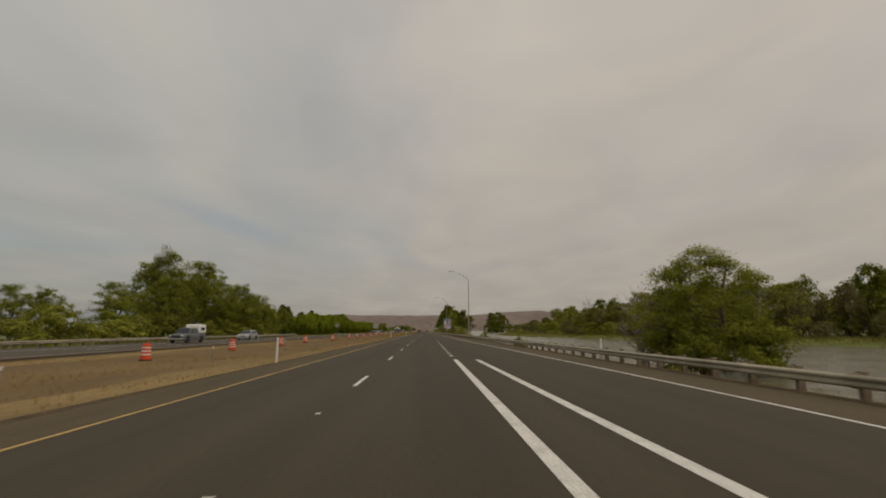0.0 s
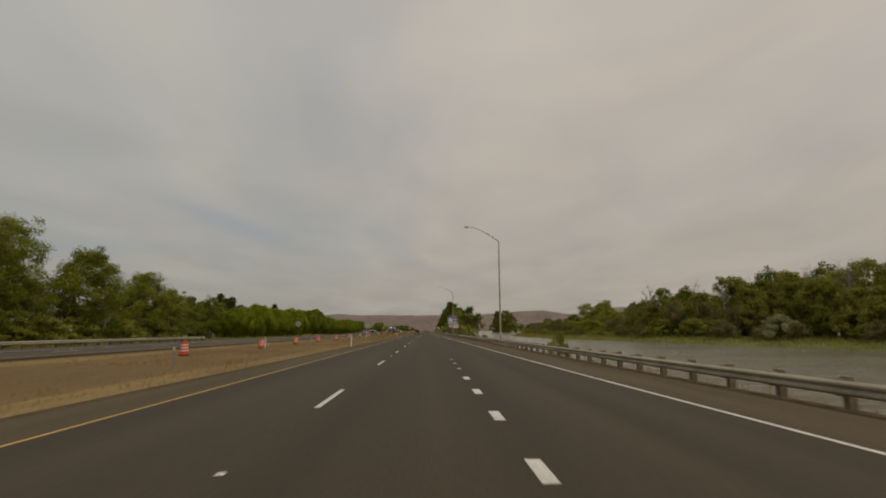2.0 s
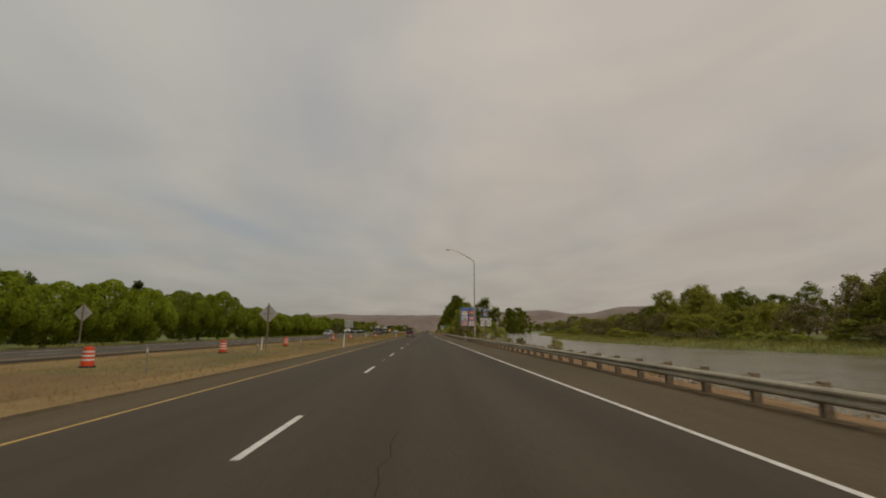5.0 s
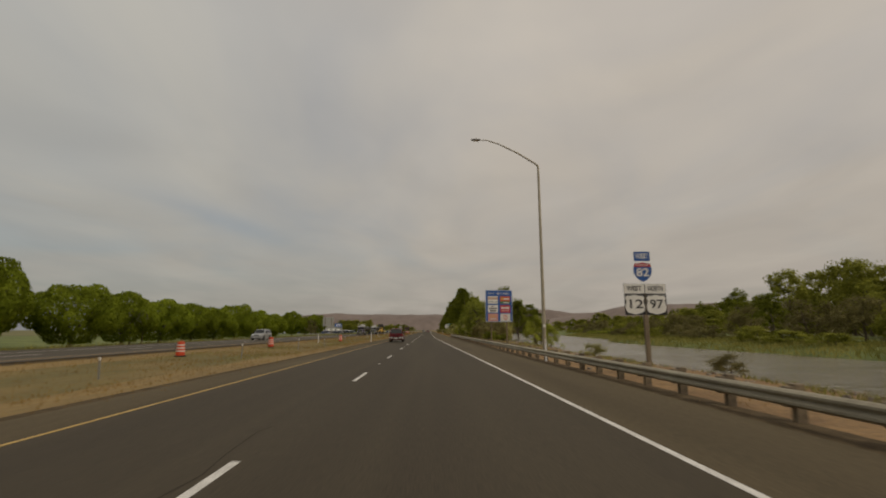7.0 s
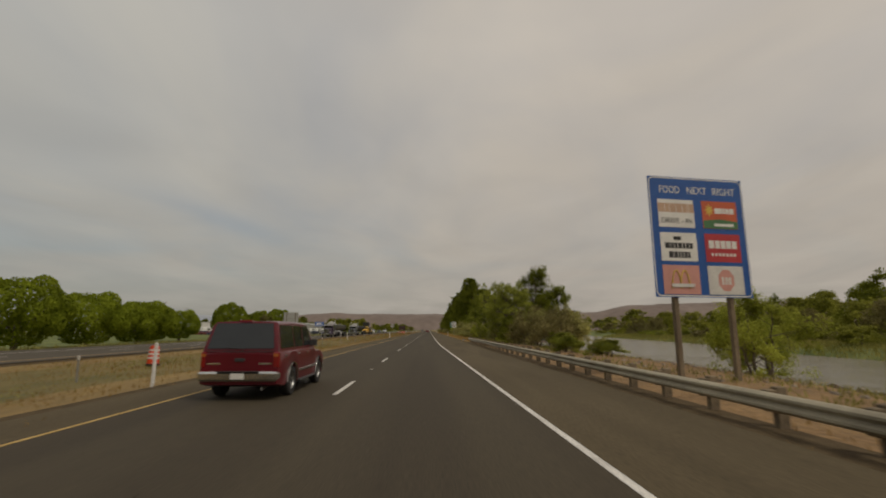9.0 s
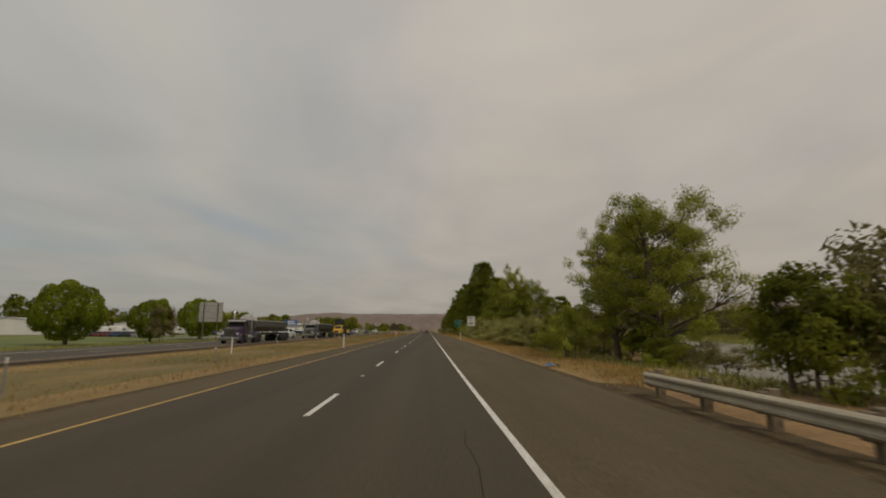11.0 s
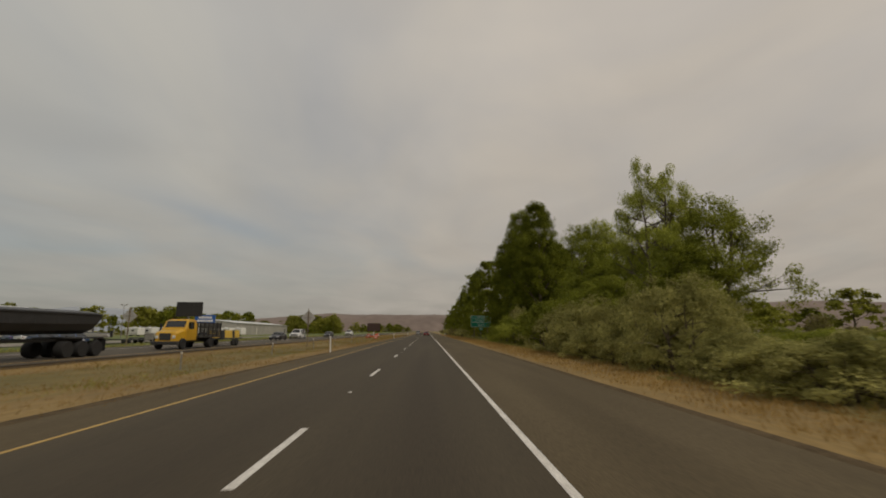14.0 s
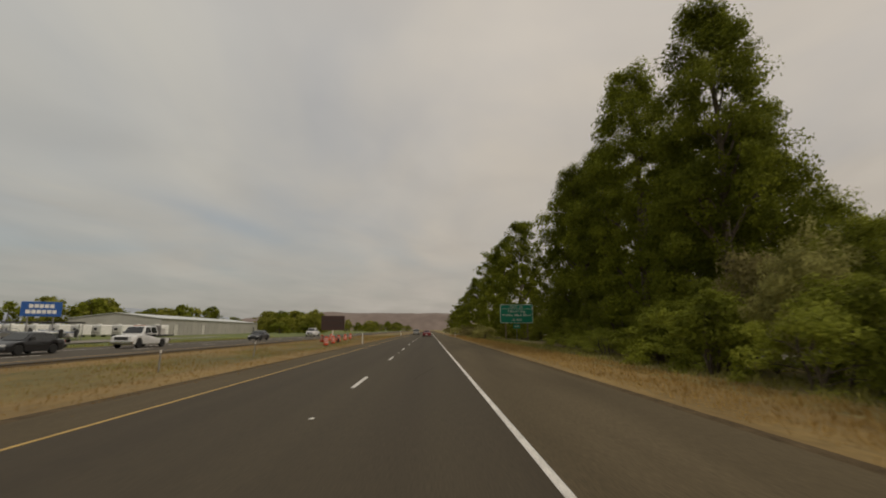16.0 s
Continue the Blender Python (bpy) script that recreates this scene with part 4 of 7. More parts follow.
    for i in range(12):
        place(r.choice(["shrub", "green_bush"]), 17.5 + r.uniform(-1, 2), 334 + i * 6, r.uniform(2.0, 2.6) * (0.55 if 372 < 334 + i * 6 < 394 else 1.0), r.uniform(2.6, 3.2))
    for y in (345, 356, 368):
        place("bare", 16.5, y, 5.4, 2.2)
    # airy trees and greener ones before the tall cottonwoods
    place("spreading", 22.2, 406, 17.4, 5.0, variant=1, turn=247)
    place("willow", 27.0, 405, 15.0, 5.6, variant=1, turn=68)
    place("willow", 27.5, 446, 12.0, 4.6, variant=0, turn=25)
    place("spreading", 29.5, 445, 9.6, 4.2, variant=0, turn=38)
    place("spreading", 24.4, 421, 16.0, 6.2, variant=0, turn=13.5)
    place("willow", 19.8, 421.0, 15.6, 4.0, variant=2, turn=221)
    place("willow", 17.6, 411, 8.4, 4.6, variant=2, turn=173)
    place("willow", 19.8, 417, 12.6, 5.2, variant=0, turn=66)
    place("willow", 25.0, 412, 13.5, 5.6, variant=0, turn=62)
    place("willow", 22.5, 402, 9.5, 5.0, variant=0, turn=356)
    place("light_bush", 22.0, 390, 2.2, 3.0)
    place("willow", 15.5, 403, 6.6, 4.0, variant=0, turn=342)
    place("willow", 29.0, 424, 13.0, 5.4, variant=1, turn=28)
    for i in range(7):
        place(r.choice(["green_bush", "light_bush", "green_bush"]), 11.8 + r.uniform(-0.6, 1.5), 406 + i * 5.6, r.uniform(2.8, 4.4), r.uniform(2.2, 3.0))
    place("willow", 17.5, 433, 6.2, 3.8, variant=2, turn=66)
    place("willow", 22.5, 437, 7.4, 4.0, variant=1, turn=109)
    for x, y, h, w, v, turn in ((19.8, 445, 25.0, 5.3, 0, 4), (19.0, 456, 26.4, 5.8, 1, 357), (23.6, 449, 18.5, 5.0, 2, 18), (18.9, 473, 23.0, 4.9, 1, 340), (21.8, 471, 25, 6.0, 2, 146), (29, 466, 22, 5.5, 2, 135), (26, 462, 22, 5.5, 0, 93), (27.5, 452, 18.5, 3.9, 1, 210)):
        place("cottonwood", x, y, h, w, variant=v, turn=turn)
    for x, y, h, w in ((24.0, 486, 26.5, 6.4), (18.4, 507, 23.5, 5.0), (17.6, 524, 22.5, 5.2), (18.5, 547, 23.5, 5.8), (17, 580, 20, 5), (17, 615, 18.5, 5), (17, 655, 17.5, 5), (18, 710, 17, 5), (19, 780, 16, 5),
                       (25, 484, 22, 5.5), (82, 596, 26, 8.5), (92, 606, 27, 9), (101, 622, 24, 9), (88, 640, 22, 8)):
        place("cottonwood_far", x, y, h, w)
    for i in range(12):
        place(r.choice(["green_bush", "willow"]), (19.0 if i > 2 else 16.8) + r.uniform(-0.8, 1.2), 447 + i * 8, r.uniform(4.0, 6.5), r.uniform(2.4, 3.4))
    for i in range(12):
        place(r.choice(["light_bush", "green_bush"]), 12.6 + r.uniform(-0.6, 1.2), 414 + i * 4.2, r.uniform(1.4, 2.0), r.uniform(1.8, 2.3))
    for i in range(26):
        place("shrub", (17.5 if i > 6 else 20.5) + r.uniform(-1.2, 2.5), 462 + i * 7, r.uniform(3.0, 4.4), r.uniform(3.0, 4.0))
    for i in range(10):
        place(r.choice(["drab", "olive"]), 9.5 + r.uniform(-0.7, 1), 500 + i * 22, r.uniform(2.0, 2.8), r.uniform(2.0, 2.8))
    # far bank: low growth in front, trees behind
    y = -50.0
    while y < 470:
        fw = FAR_WATER(y)
        k = r.choice(["shrub", "drab", "drab", "light_bush", "shrub"])
        low = 1.0 if y < 195 else 0.55
        place(k, fw + r.uniform(7, 13), y, low * r.uniform(2.4, 5.0), r.uniform(2.4, 4.0))
        if r.random() < 0.55:
            place(r.choice(["shrub", "drab"]), fw + r.uniform(12, 18), y + 4, r.uniform(4, 6), r.uniform(3, 4.5))
        if y < 195:
            place(r.choice(["river", "river", "river", "drab"]), fw + r.uniform(15, 22), y + 3, r.uniform(7.5, 12) if y > 60 else r.uniform(10, 14), r.uniform(3.8, 5.4))
        elif r.random() < 0.6:
            place(r.choice(["river", "dark_river", "shrub"]), fw + r.uniform(26, 48), y + 3, r.uniform(6.0, 9.5), r.uniform(3.8, 5.4))
        if r.random() < 0.8:
            place(r.choice(["river", "dark_river"]), fw + r.uniform(28, 44) + (y > 195) * 26, y, r.uniform(10, 15), r.uniform(4, 6))
        if 110 < y < 200 and r.random() < 0.6:
            place("bare", fw + r.uniform(14, 24), y, r.uniform(11.5, 15.5), r.uniform(3, 4.5))
        if 85 < y < 195:
            place(r.choice(["river", "drab", "river", "shrub"]), fw + r.uniform(13, 18), y + 1, r.uniform(6.5, 11), r.uniform(3.6, 5.0))
            place(r.choice(["river", "dark_river"]), fw + r.uniform(22, 30), y + 2, r.uniform(12, 15.5), r.uniform(4.2, 5.6))
        y += r.uniform(6.0, 8.5)
    for i in range(15):
        place(r.choice(["river", "dark_river", "river"]), 86 + r.uniform(-5, 6), 150 + i * 4.2, r.uniform(13.0, 16.0) * (0.8 if i > 6 else 1.0), r.uniform(4.4, 6.0))
    for i in range(9):
        place("bare", 90 + r.uniform(-4, 6), 148 + i * 4.5, r.uniform(15.5, 18.0), r.uniform(2.6, 3.6))
    for x, yy, h in ((80, 264, 13.5), (84, 272, 15), (78, 280, 14), (90, 286, 14.5), (72, 250, 11)):
        place("river", x, yy, h, 5.5)
    for i in range(9):
        place(r.choice(["green_bush", "light_bush", "olive", "drab"]), 13.5 + r.uniform(-1.2, 2.5), 413 + i * 3.6, r.uniform(3.0, 5.0), r.uniform(2.4, 3.2))
    place("pale", 67.5, 140, 4.4, 3.7)
    place("bare", 77, 108, 15, 5)
    place("dark_river", 78, 111, 15.5, 5)
    place("dark_river", 106, 338, 14.5, 6)
    for i in range(26):
        yy = 480 + i * 26
        place(r.choice(["river", "dark_river"]), FAR_WATER(yy) + r.uniform(10, 60), yy, r.uniform(9, 14), r.uniform(5, 8))
    # left side: tall loose trees, then dark narrow ones behind the hedge
    for x, y, h in ((-51, 92, 17), (-49, 101, 16.3), (-52, 110, 15.6), (-47, 118, 13), (-51, 124, 13.6), (-47, 132, 11.5), (-52, 138, 12), (-56, 98, 15), (-58, 116, 14), (-46, 84, 11), (-50, 76, 9.5),
                    (-54, 68, 7.8), (-52, 60, 7.6), (-58, 52, 6.5), (-66, 44, 7.5), (-48, 141, 9.5), (-46, 106, 9)):
        place("willow", x, y, h, h * 0.42)
    for i in range(16):
        place(r.choice(["shrub", "drab", "shrub"]), -44.5 + r.uniform(-2, 1.5), 48 + i * 5.6, r.uniform(2.5, 5.0), r.uniform(2.6, 3.8))
    for i in range(11):
        place("dark_river", -80 - r.uniform(0, 30), 36 + i * 7, r.uniform(6, 9), r.uniform(4, 5))
    for i in range(18):
        place("poplar", -56 + r.uniform(-4, 3), 143 + i * 4.6, r.uniform(8.5, 11.5), r.uniform(2.2, 3.0))
    for i in range(8):
        place("dark_river", -62 + r.uniform(-4, 3), 148 + i * 11, r.uniform(8, 10.5), 4.5)
    # the globe willows
    ys = [156 + 8.6 * i for i in range(6)] + [236, 245, 254, 263, 272, 281, 290, 300]
    place("globe", -41.5, 224.5, 9.2, 5.4, z=-0.45)
    place("globe", -48.5, 231.0, 8.6, 5.2, z=-0.45)
    place("globe", -42.5, 212.5, 8.6, 5.2, z=-0.45)
    for y in (150, 163):
        place("willow", -50, y, r.uniform(8.5, 10), 4.4)
    for y in ys:
        place("globe", -40.2 + r.uniform(-0.5, 0.5) + (y < 226) * -0.6, y, r.uniform(6.8, 8.0) if y < 226 else r.uniform(5.8, 7.2), r.uniform(4.5, 5.2), z=-0.45)
    for x, y, h, w in ((-48.5, 350, 8.2, 4.8), (-49, 370, 7.2, 4.0), (-49, 388, 8.4, 5.2), (-45, 312, 6, 4), (-47, 324, 5.5, 4)):
        place("globe", x, y, h, w)
    place("drab", -46, 368, 5.6, 3.0)
    # behind the lots and ahead
    for i in range(30):
        place(r.choice(["river", "dark_river"]), -150 - r.uniform(0, 70), 430 + i * 14, r.uniform(11, 16.5), r.uniform(4.5, 7.5))
    for i in range(26):
        place(r.choice(["river", "dark_river", "shrub"]), -46 - r.uniform(0, 70), 640 + i * 16, r.uniform(5, 10), r.uniform(4, 6.5))
    for i in range(26):
        yy = 655 + r.uniform(0, 120)
        place(r.choice(["river", "dark_river", "river", "shrub"]), -52 - (yy - 640) * 0.22 - r.uniform(0, 36), yy, r.uniform(8, 13), r.uniform(5, 7.5))
    for i in range(16):
        place(r.choice(["river", "dark_river"]), -112 - r.uniform(0, 30), 560 + i * 7, r.uniform(10, 14.5), r.uniform(4.5, 7))
    for i in range(14):
        place(r.choice(["river", "dark_river"]), -28 - r.uniform(8, 40), 900 + i * 40, r.uniform(8, 13), r.uniform(6, 9))


def tufts(name, spots, height, spread, mat, label, seed, blades=5, lean=0.35):
    """Standing grass blades, three or more to a tuft, in one mesh."""
    rng = np.random.default_rng(seed)
    p = np.repeat(np.array(spots, dtype=np.float32), blades, axis=0)
    n = len(p)
    p[:, :2] += rng.normal(size=(n, 2)) * spread
    h = height * rng.uniform(0.45, 1.25, n)
    a = rng.uniform(0, 6.28, n)
    w = np.stack([np.cos(a), np.sin(a), np.zeros(n)], 1) * (h * 0.10)[:, None]
    tip = np.stack([rng.normal(size=n) * lean, rng.normal(size=n) * lean, np.ones(n)], 1) * h[:, None]
    co = np.empty((n, 3, 3), dtype=np.float32)
    co[:, 0], co[:, 1], co[:, 2] = p - w, p + w, p + tip
    me = bpy.data.meshes.new(name)
    me.vertices.add(n * 3)
    me.vertices.foreach_set("co", co.ravel())
    me.loops.add(n * 3)
    me.loops.foreach_set("vertex_index", np.arange(n * 3, dtype=np.int32))
    me.polygons.add(n)
    me.polygons.foreach_set("loop_start", np.arange(0, n * 3, 3, dtype=np.int32))
    me.materials.append(mat)
    me.update(calc_edges=True)
    tagged(new(name, me), label, "grass", "", "stuff")


def grass():
    rng = np.random.default_rng(5)

    def patch(n, y0, y1, x_from, x_to, clump=0.0):
        out = []
        while len(out) < n:
            y = rng.uniform(y0, y1)
            a, b = x_from(y), x_to(y)
            x = a + (b - a) * rng.random()
            if clump and noise.noise(Vector((x / 3.0, y / 9.0, clump))) < 0.08:
                continue
            out.append((x, y, ground_z(x, y) - 0.03))
        return out
    tufts("dry_grass", patch(30000, -5, 560, OPP_NEAR, lambda y: LEFT_EDGE - 0.35), 0.13, 0.6, BLADE_MEDIAN, "short dry golden grass covering the median", 1)
    tufts("green_weeds", patch(7000, 150, 560, lambda y: OPP_NEAR(y) + 2, lambda y: LEFT_EDGE - 2.2, 3.3), 0.13, 0.6, BLADE_MIX, "patches of green weeds in the median", 2)
    tufts("dry_grass_verge", patch(16000, 299, 560, lambda y: PAVED(y) + 0.75, lambda y: PAVED(y) + 4.6), 0.19, 0.22, BLADE_DRY, "dry golden grass verge below the bushes", 3)
    tufts("green_verge", patch(4000, 299, 560, lambda y: PAVED(y) + 4.4, lambda y: PAVED(y) + 8), 0.30, 0.2, BLADE_MIX, "green undergrowth along the bushes", 4)
    tufts("bank_weeds", patch(3000, -10, 298, lambda y: RAIL(y) + 0.5, lambda y: NEAR_WATER(y) - 0.5), 0.15, 0.6, BLADE_DRY, "sparse dry weeds on the stony riverbank", 6)
    tufts("bank_green", patch(1500, 150, 300, lambda y: RAIL(y) + 3, lambda y: NEAR_WATER(y) + 0.2, 7.1), 0.28, 0.3, BLADE_MIX, "green weeds along the waterline", 7)
    tufts("reeds", patch(14000, -50, 420, lambda y: FAR_WATER(y) - 0.2, lambda y: FAR_WATER(y) + 13), 0.65, 0.6, REED, "tall pale green reeds along the far bank", 8)
    tufts("far_verge", patch(7000, -20, 520, lambda y: OPP_FAR(y) - 9, lambda y: OPP_FAR(y) - 0.6), 0.32, 0.3, BLADE_MIX, "green grass strip past the opposite road", 9)


def rocks():
    rnd = random.Random(8)
    sh = Shape()
    for i in range(800):
        y = rnd.uniform(95, 298) if i > 250 else rnd.uniform(150, 298)
        a, b = RAIL(y) + 0.7, NEAR_WATER(y) + 0.6
        x = a + (b - a) * (rnd.random() ** 0.6)
        s = rnd.uniform(0.08, 0.36) * (1.25 if x > b - 2.5 else 0.7)
        z = ground_z(x, y)
        base = [Vector((rnd.uniform(0.7, 1.2) * u, rnd.uniform(0.7, 1.2) * v, rnd.uniform(0.6, 1.0) * w)) * s for u, v, w in
                ((1, 0, -0.2), (0.4, 0.9, -0.2), (-0.7, 0.7, -0.2), (-1, -0.3, -0.2), (0, -1, -0.2), (0.5, 0.1, 0.55), (-0.2, 0.5, 0.6), (-0.3, -0.4, 0.5))]
        fs = [(0, 1, 5), (1, 6, 5), (1, 2, 6), (2, 3, 7), (2, 7, 6), (3, 4, 7), (4, 0, 5), (4, 5, 7), (5, 6, 7)]
        sh.add([p + Vector((x, y, z)) for p in base], fs)
    structure("riprap", sh, ROCK, "brown stones and broken rock on the riverbank", "rocks", kind="stuff")


planting()
grass()
rocks()


# ---------------------------------------------------------------- roadside furniture
def street_lamp(x, y, rise, arm, top):
    """Tall tapered pole with one long rising arm over the road."""
    lamp = thing("street_lamp", "tall galvanised street lamp with one long arm over the road", "street lamp", "street lamps", at=pose(x, y, ground_z(x, y)))
    z0 = ground_z(x, y)
    part("base_flange", Shape().lathe([(0.24, -0.1), (0.24, 0.03), (0.17, 0.05), (0.15, 0.12)], 12), STEEL_DULL, lamp, smooth=35)
    h = rise - z0
    part("pole", Shape().tube([(0, 0, 0.0), (0, 0, h * 0.5), (0, 0, h - 0.35), (-0.06, 0, h - 0.08), (-0.25, 0, h + 0.06)], [0.145, 0.115, 0.085, 0.08, 0.075], 12), STEEL, lamp, "tapered steel pole", smooth=50)
    pts = [(-0.22, 0, h + 0.05), (-arm * 0.35, 0, h + (top - rise) * 0.46), (-arm * 0.7, 0, h + (top - rise) * 0.86), (-arm * 0.9, 0, h + (top - rise) * 1.0), (-arm, 0, h + (top - rise) * 1.0)]
    part("arm", Shape().tube(pts, [0.072, 0.062, 0.05, 0.04, 0.035], 10), STEEL, lamp, "long rising steel arm", smooth=50)
    head = Shape()
    secs = []
    for f, w, t in ((0.0, 0.05, 0.05), (0.12, 0.13, 0.09), (0.45, 0.18, 0.11), (0.8, 0.15, 0.08), (0.95, 0.05, 0.03)):
        x0 = -arm - 0.85 * f
        zc = h + (top - rise)
        secs.append([(x0, w * math.cos(a), zc + 0.02 + t * (math.sin(a) if math.sin(a) > 0 else 0.6 * math.sin(a))) for a in (2 * math.pi * k / 12 for k in range(12))])
    head.loft(secs)
    hd = part("lamp_head", fix_normals(head.mesh("lamp_head", STEEL_DULL, 45)), None, lamp, "grey cobra-head luminaire")
    part("lens", Shape().box(-arm - 0.62, -0.11, h + (top - rise) - 0.075, -arm - 0.2, 0.11, h + (top - rise) - 0.045, 0.02), LAMP_CLEAR, hd, "clear glass lens")
    part("identity_plate", Shape().box(-0.08, -0.09, 2.0, 0.08, -0.125, 2.22).mesh("identity_plate", SIGN_WHITE), None, lamp, "small white plate with worn marks", at=pose(0, -0.03, 0))
    part("hand_hole_cover", Shape().box(-0.07, -0.16, 0.45, 0.07, -0.13, 0.7, 0.01), STEEL_DULL, lamp)
    return lamp


street_lamp(10.45, 119.6, 14.7, 4.35, 16.65)
street_lamp(8.85, 217.0, 14.75, 4.6, 16.75)


def barrel_at(spots):
    """Orange work-zone drums with white bands and a black rubber foot."""
    first = None
    for x, y, tilt in spots:
        m = pose(x, y, ground_z(x, y) + 0.02, tilt, tilt * 0.5, (x * 37 + y * 11) % 360)
        if first:
            copy_thing(first, m)
            continue
        first = thing("traffic_drum", "orange plastic traffic drum with white reflective bands", "traffic drum", "work-zone drums")
        part("foot", Shape().lathe([(0.36, 0.0), (0.36, 0.05), (0.30, 0.08)], 16), RUBBER, first, "black rubber foot", smooth=40)
        part("body", Shape().lathe([(0.285, 0.05), (0.285, 0.26), (0.27, 0.27), (0.27, 0.46), (0.255, 0.47), (0.255, 0.66), (0.24, 0.67), (0.24, 0.86), (0.225, 0.87), (0.22, 0.96), (0.18, 0.99)], 18), ORANGE, first, smooth=30)
        for z, r in ((0.32, 0.274), (0.52, 0.259), (0.72, 0.244)):
            part("reflective_band", Shape().lathe([(r, 0), (r + 0.003, 0.005), (r + 0.003, 0.085), (r, 0.09)], 18, (0, 0, z)), REFLECT, first, "white reflective band", smooth=40)
        part("handle", Shape().tube([(-0.1, 0, 0.98), (-0.09, 0, 1.06), (0.09, 0, 1.06), (0.1, 0, 0.98)], 0.018, 8), ORANGE, first, smooth=60)
        first.matrix_world = m


barrel_at([(-17.2, 29.4, 1), (-17.6, 43.0, -1), (-17.4, 56.5, 2), (-17.9, 69.5, 0), (-17.6, 87.6, 1), (-16.8, 101.2, 0), (-17.2, 115.0, -2), (-17.2, 127.6, 1), (-16.8, 140.0, 0), (-16.8, 154, 1), (-16.6, 169, -1),
           (-16.6, 186, 1), (-16.8, 214.5, 0), (-16.5, 232, -2), (-14.2, 258.7, 3), (-12.0, 470, 1), (-12.8, 478, 0), (-13.6, 486, 0), (-14.4, 496, 1), (-15.6, 484, 0), (-16.4, 494, 0), (-15.2, 506, 2)])


def delineator_at(spots):
    """Slim white marker posts."""
    first = None
    for x, y, h, tilt in spots:
        m = pose(x, y, ground_z(x, y), 0, tilt, 0) @ Matrix.Diagonal((1, 1, h / 1.25, 1))
        if first:
            ob = copy_thing(first, Matrix.Identity(4))
            ob.matrix_basis = m
            continue
        first = thing("marker_post", "slim white plastic delineator post in the verge", "marker post", "delineator posts")
        secs = []
        for z, w in ((-0.2, 0.05), (0.6, 0.05), (1.2, 0.048), (1.25, 0.03)):
            secs.append([(-w, -0.012, z), (0, -0.03, z), (w, -0.012, z), (w, 0.004, z), (0, -0.016, z), (-w, 0.004, z)])
        part("post", fix_normals(Shape().loft(secs).mesh("post", WHITE, 30)), None, first)
        part("reflector", Shape().box(-0.036, -0.036, 1.05, 0.036, -0.026, 1.2), REFLECT, first, "pale reflector strip", at=pose(0, 0.002, 0))
        first.matrix_world = m


delineator_at([(-7.8, 24.5, 1.25, 0), (-8.0, 102.8, 1.25, 0), (-7.9, 175.2, 1.25, 2), (-7.9, 247.7, 1.25, 0), (-7.75, 329.2, 1.25, 0), (-7.75, 399.5, 1.25, -1), (-7.8, 470, 1.25, 0), (-7.8, 545, 1.2, 0),
               (-16.9, 102.6, 1.2, 0), (-15.9, 176, 1.2, 0), (-15.5, 249, 1.2, 0), (-15.0, 322, 1.2, 0),
               (9.7, 26.5, 1.2, 0), (6.3, 206.5, 1.2, 0), (5.5, 364.5, 1.25, 0), (5.5, 516, 1.2, 0), (5.5, 590, 1.2, 0)])


def stake_at(spots):
    """Low weathered stakes of a median fence line."""
    first = None
    for x, y, h, tilt in spots:
        m = pose(x, y, ground_z(x, y), tilt, -tilt, 0) @ Matrix.Diagonal((1, 1, h, 1))
        if first:
            ob = copy_thing(first, Matrix.Identity(4))
            ob.matrix_basis = m
            continue
        first = thing("stake", "thin grey steel stake standing in the dry median grass", "stake", "median stakes")
        part("shaft", Shape().box(-0.028, -0.022, -0.2, 0.028, 0.022, 1.0, 0.006), STEEL_DULL, first)
        part("cap", Shape().box(-0.032, -0.028, 0.86, 0.032, 0.028, 1.004, 0.006), REFLECT, first, "pale painted tip")
        first.matrix_world = m


stake_at([(-12.0, 13.6 + 12.4 * k + (k * 7 % 5) * 0.4, 0.85 + 0.1 * (k % 3), (k * 5 % 7) - 3) for k in range(36)])


# ---------------------------------------------------------------- signs
def rounded(w, h, r, n=5):
    pts = []
    for cx, cz, a0 in ((w / 2 - r, h / 2 - r, 0), (-w / 2 + r, h / 2 - r, 90), (-w / 2 + r, -h / 2 + r, 180), (w / 2 - r, -h / 2 + r, 270)):
        for k in range(n):
            a = radians(a0 + 90 * k / (n - 1))
            pts.append((cx + r * math.cos(a), cz + r * math.sin(a)))
    return pts


def moved(pts, x, z, s=1.0):
    return [(px * s + x, pz * s + z) for px, pz in pts]


def face(parent, name, outline, y, mats, label="", thick=0.004):
    return part(name, fix_normals(Shape().plate(outline, y - thick, y).mesh(name, mats)), None, parent, label)


def bars(parent, name, x, z, widths, height, gap, y, mats, label):
    """A line of writing that cannot be read, as plain bars."""
    total = sum(widths) + gap * (len(widths) - 1)
    at = x - total / 2
    for w in widths:
        part(name, Shape().box(at, y - 0.004, z - height / 2, at + w, y, z + height / 2), mats, parent, label)
        at += w + gap


def us_shield(w, h):
    half = [(0, -0.5), (0.10, -0.475), (0.22, -0.44), (0.36, -0.40), (0.45, -0.28), (0.48, -0.12), (0.44, 0.04), (0.41, 0.16), (0.45, 0.27), (0.47, 0.33), (0.36, 0.45), (0.27, 0.42), (0.16, 0.44), (0.06, 0.47), (0, 0.485)]
    pts = half + [(-x, z) for x, z in reversed(half[1:-1])]
    return [(x * w, z * h) for x, z in pts]


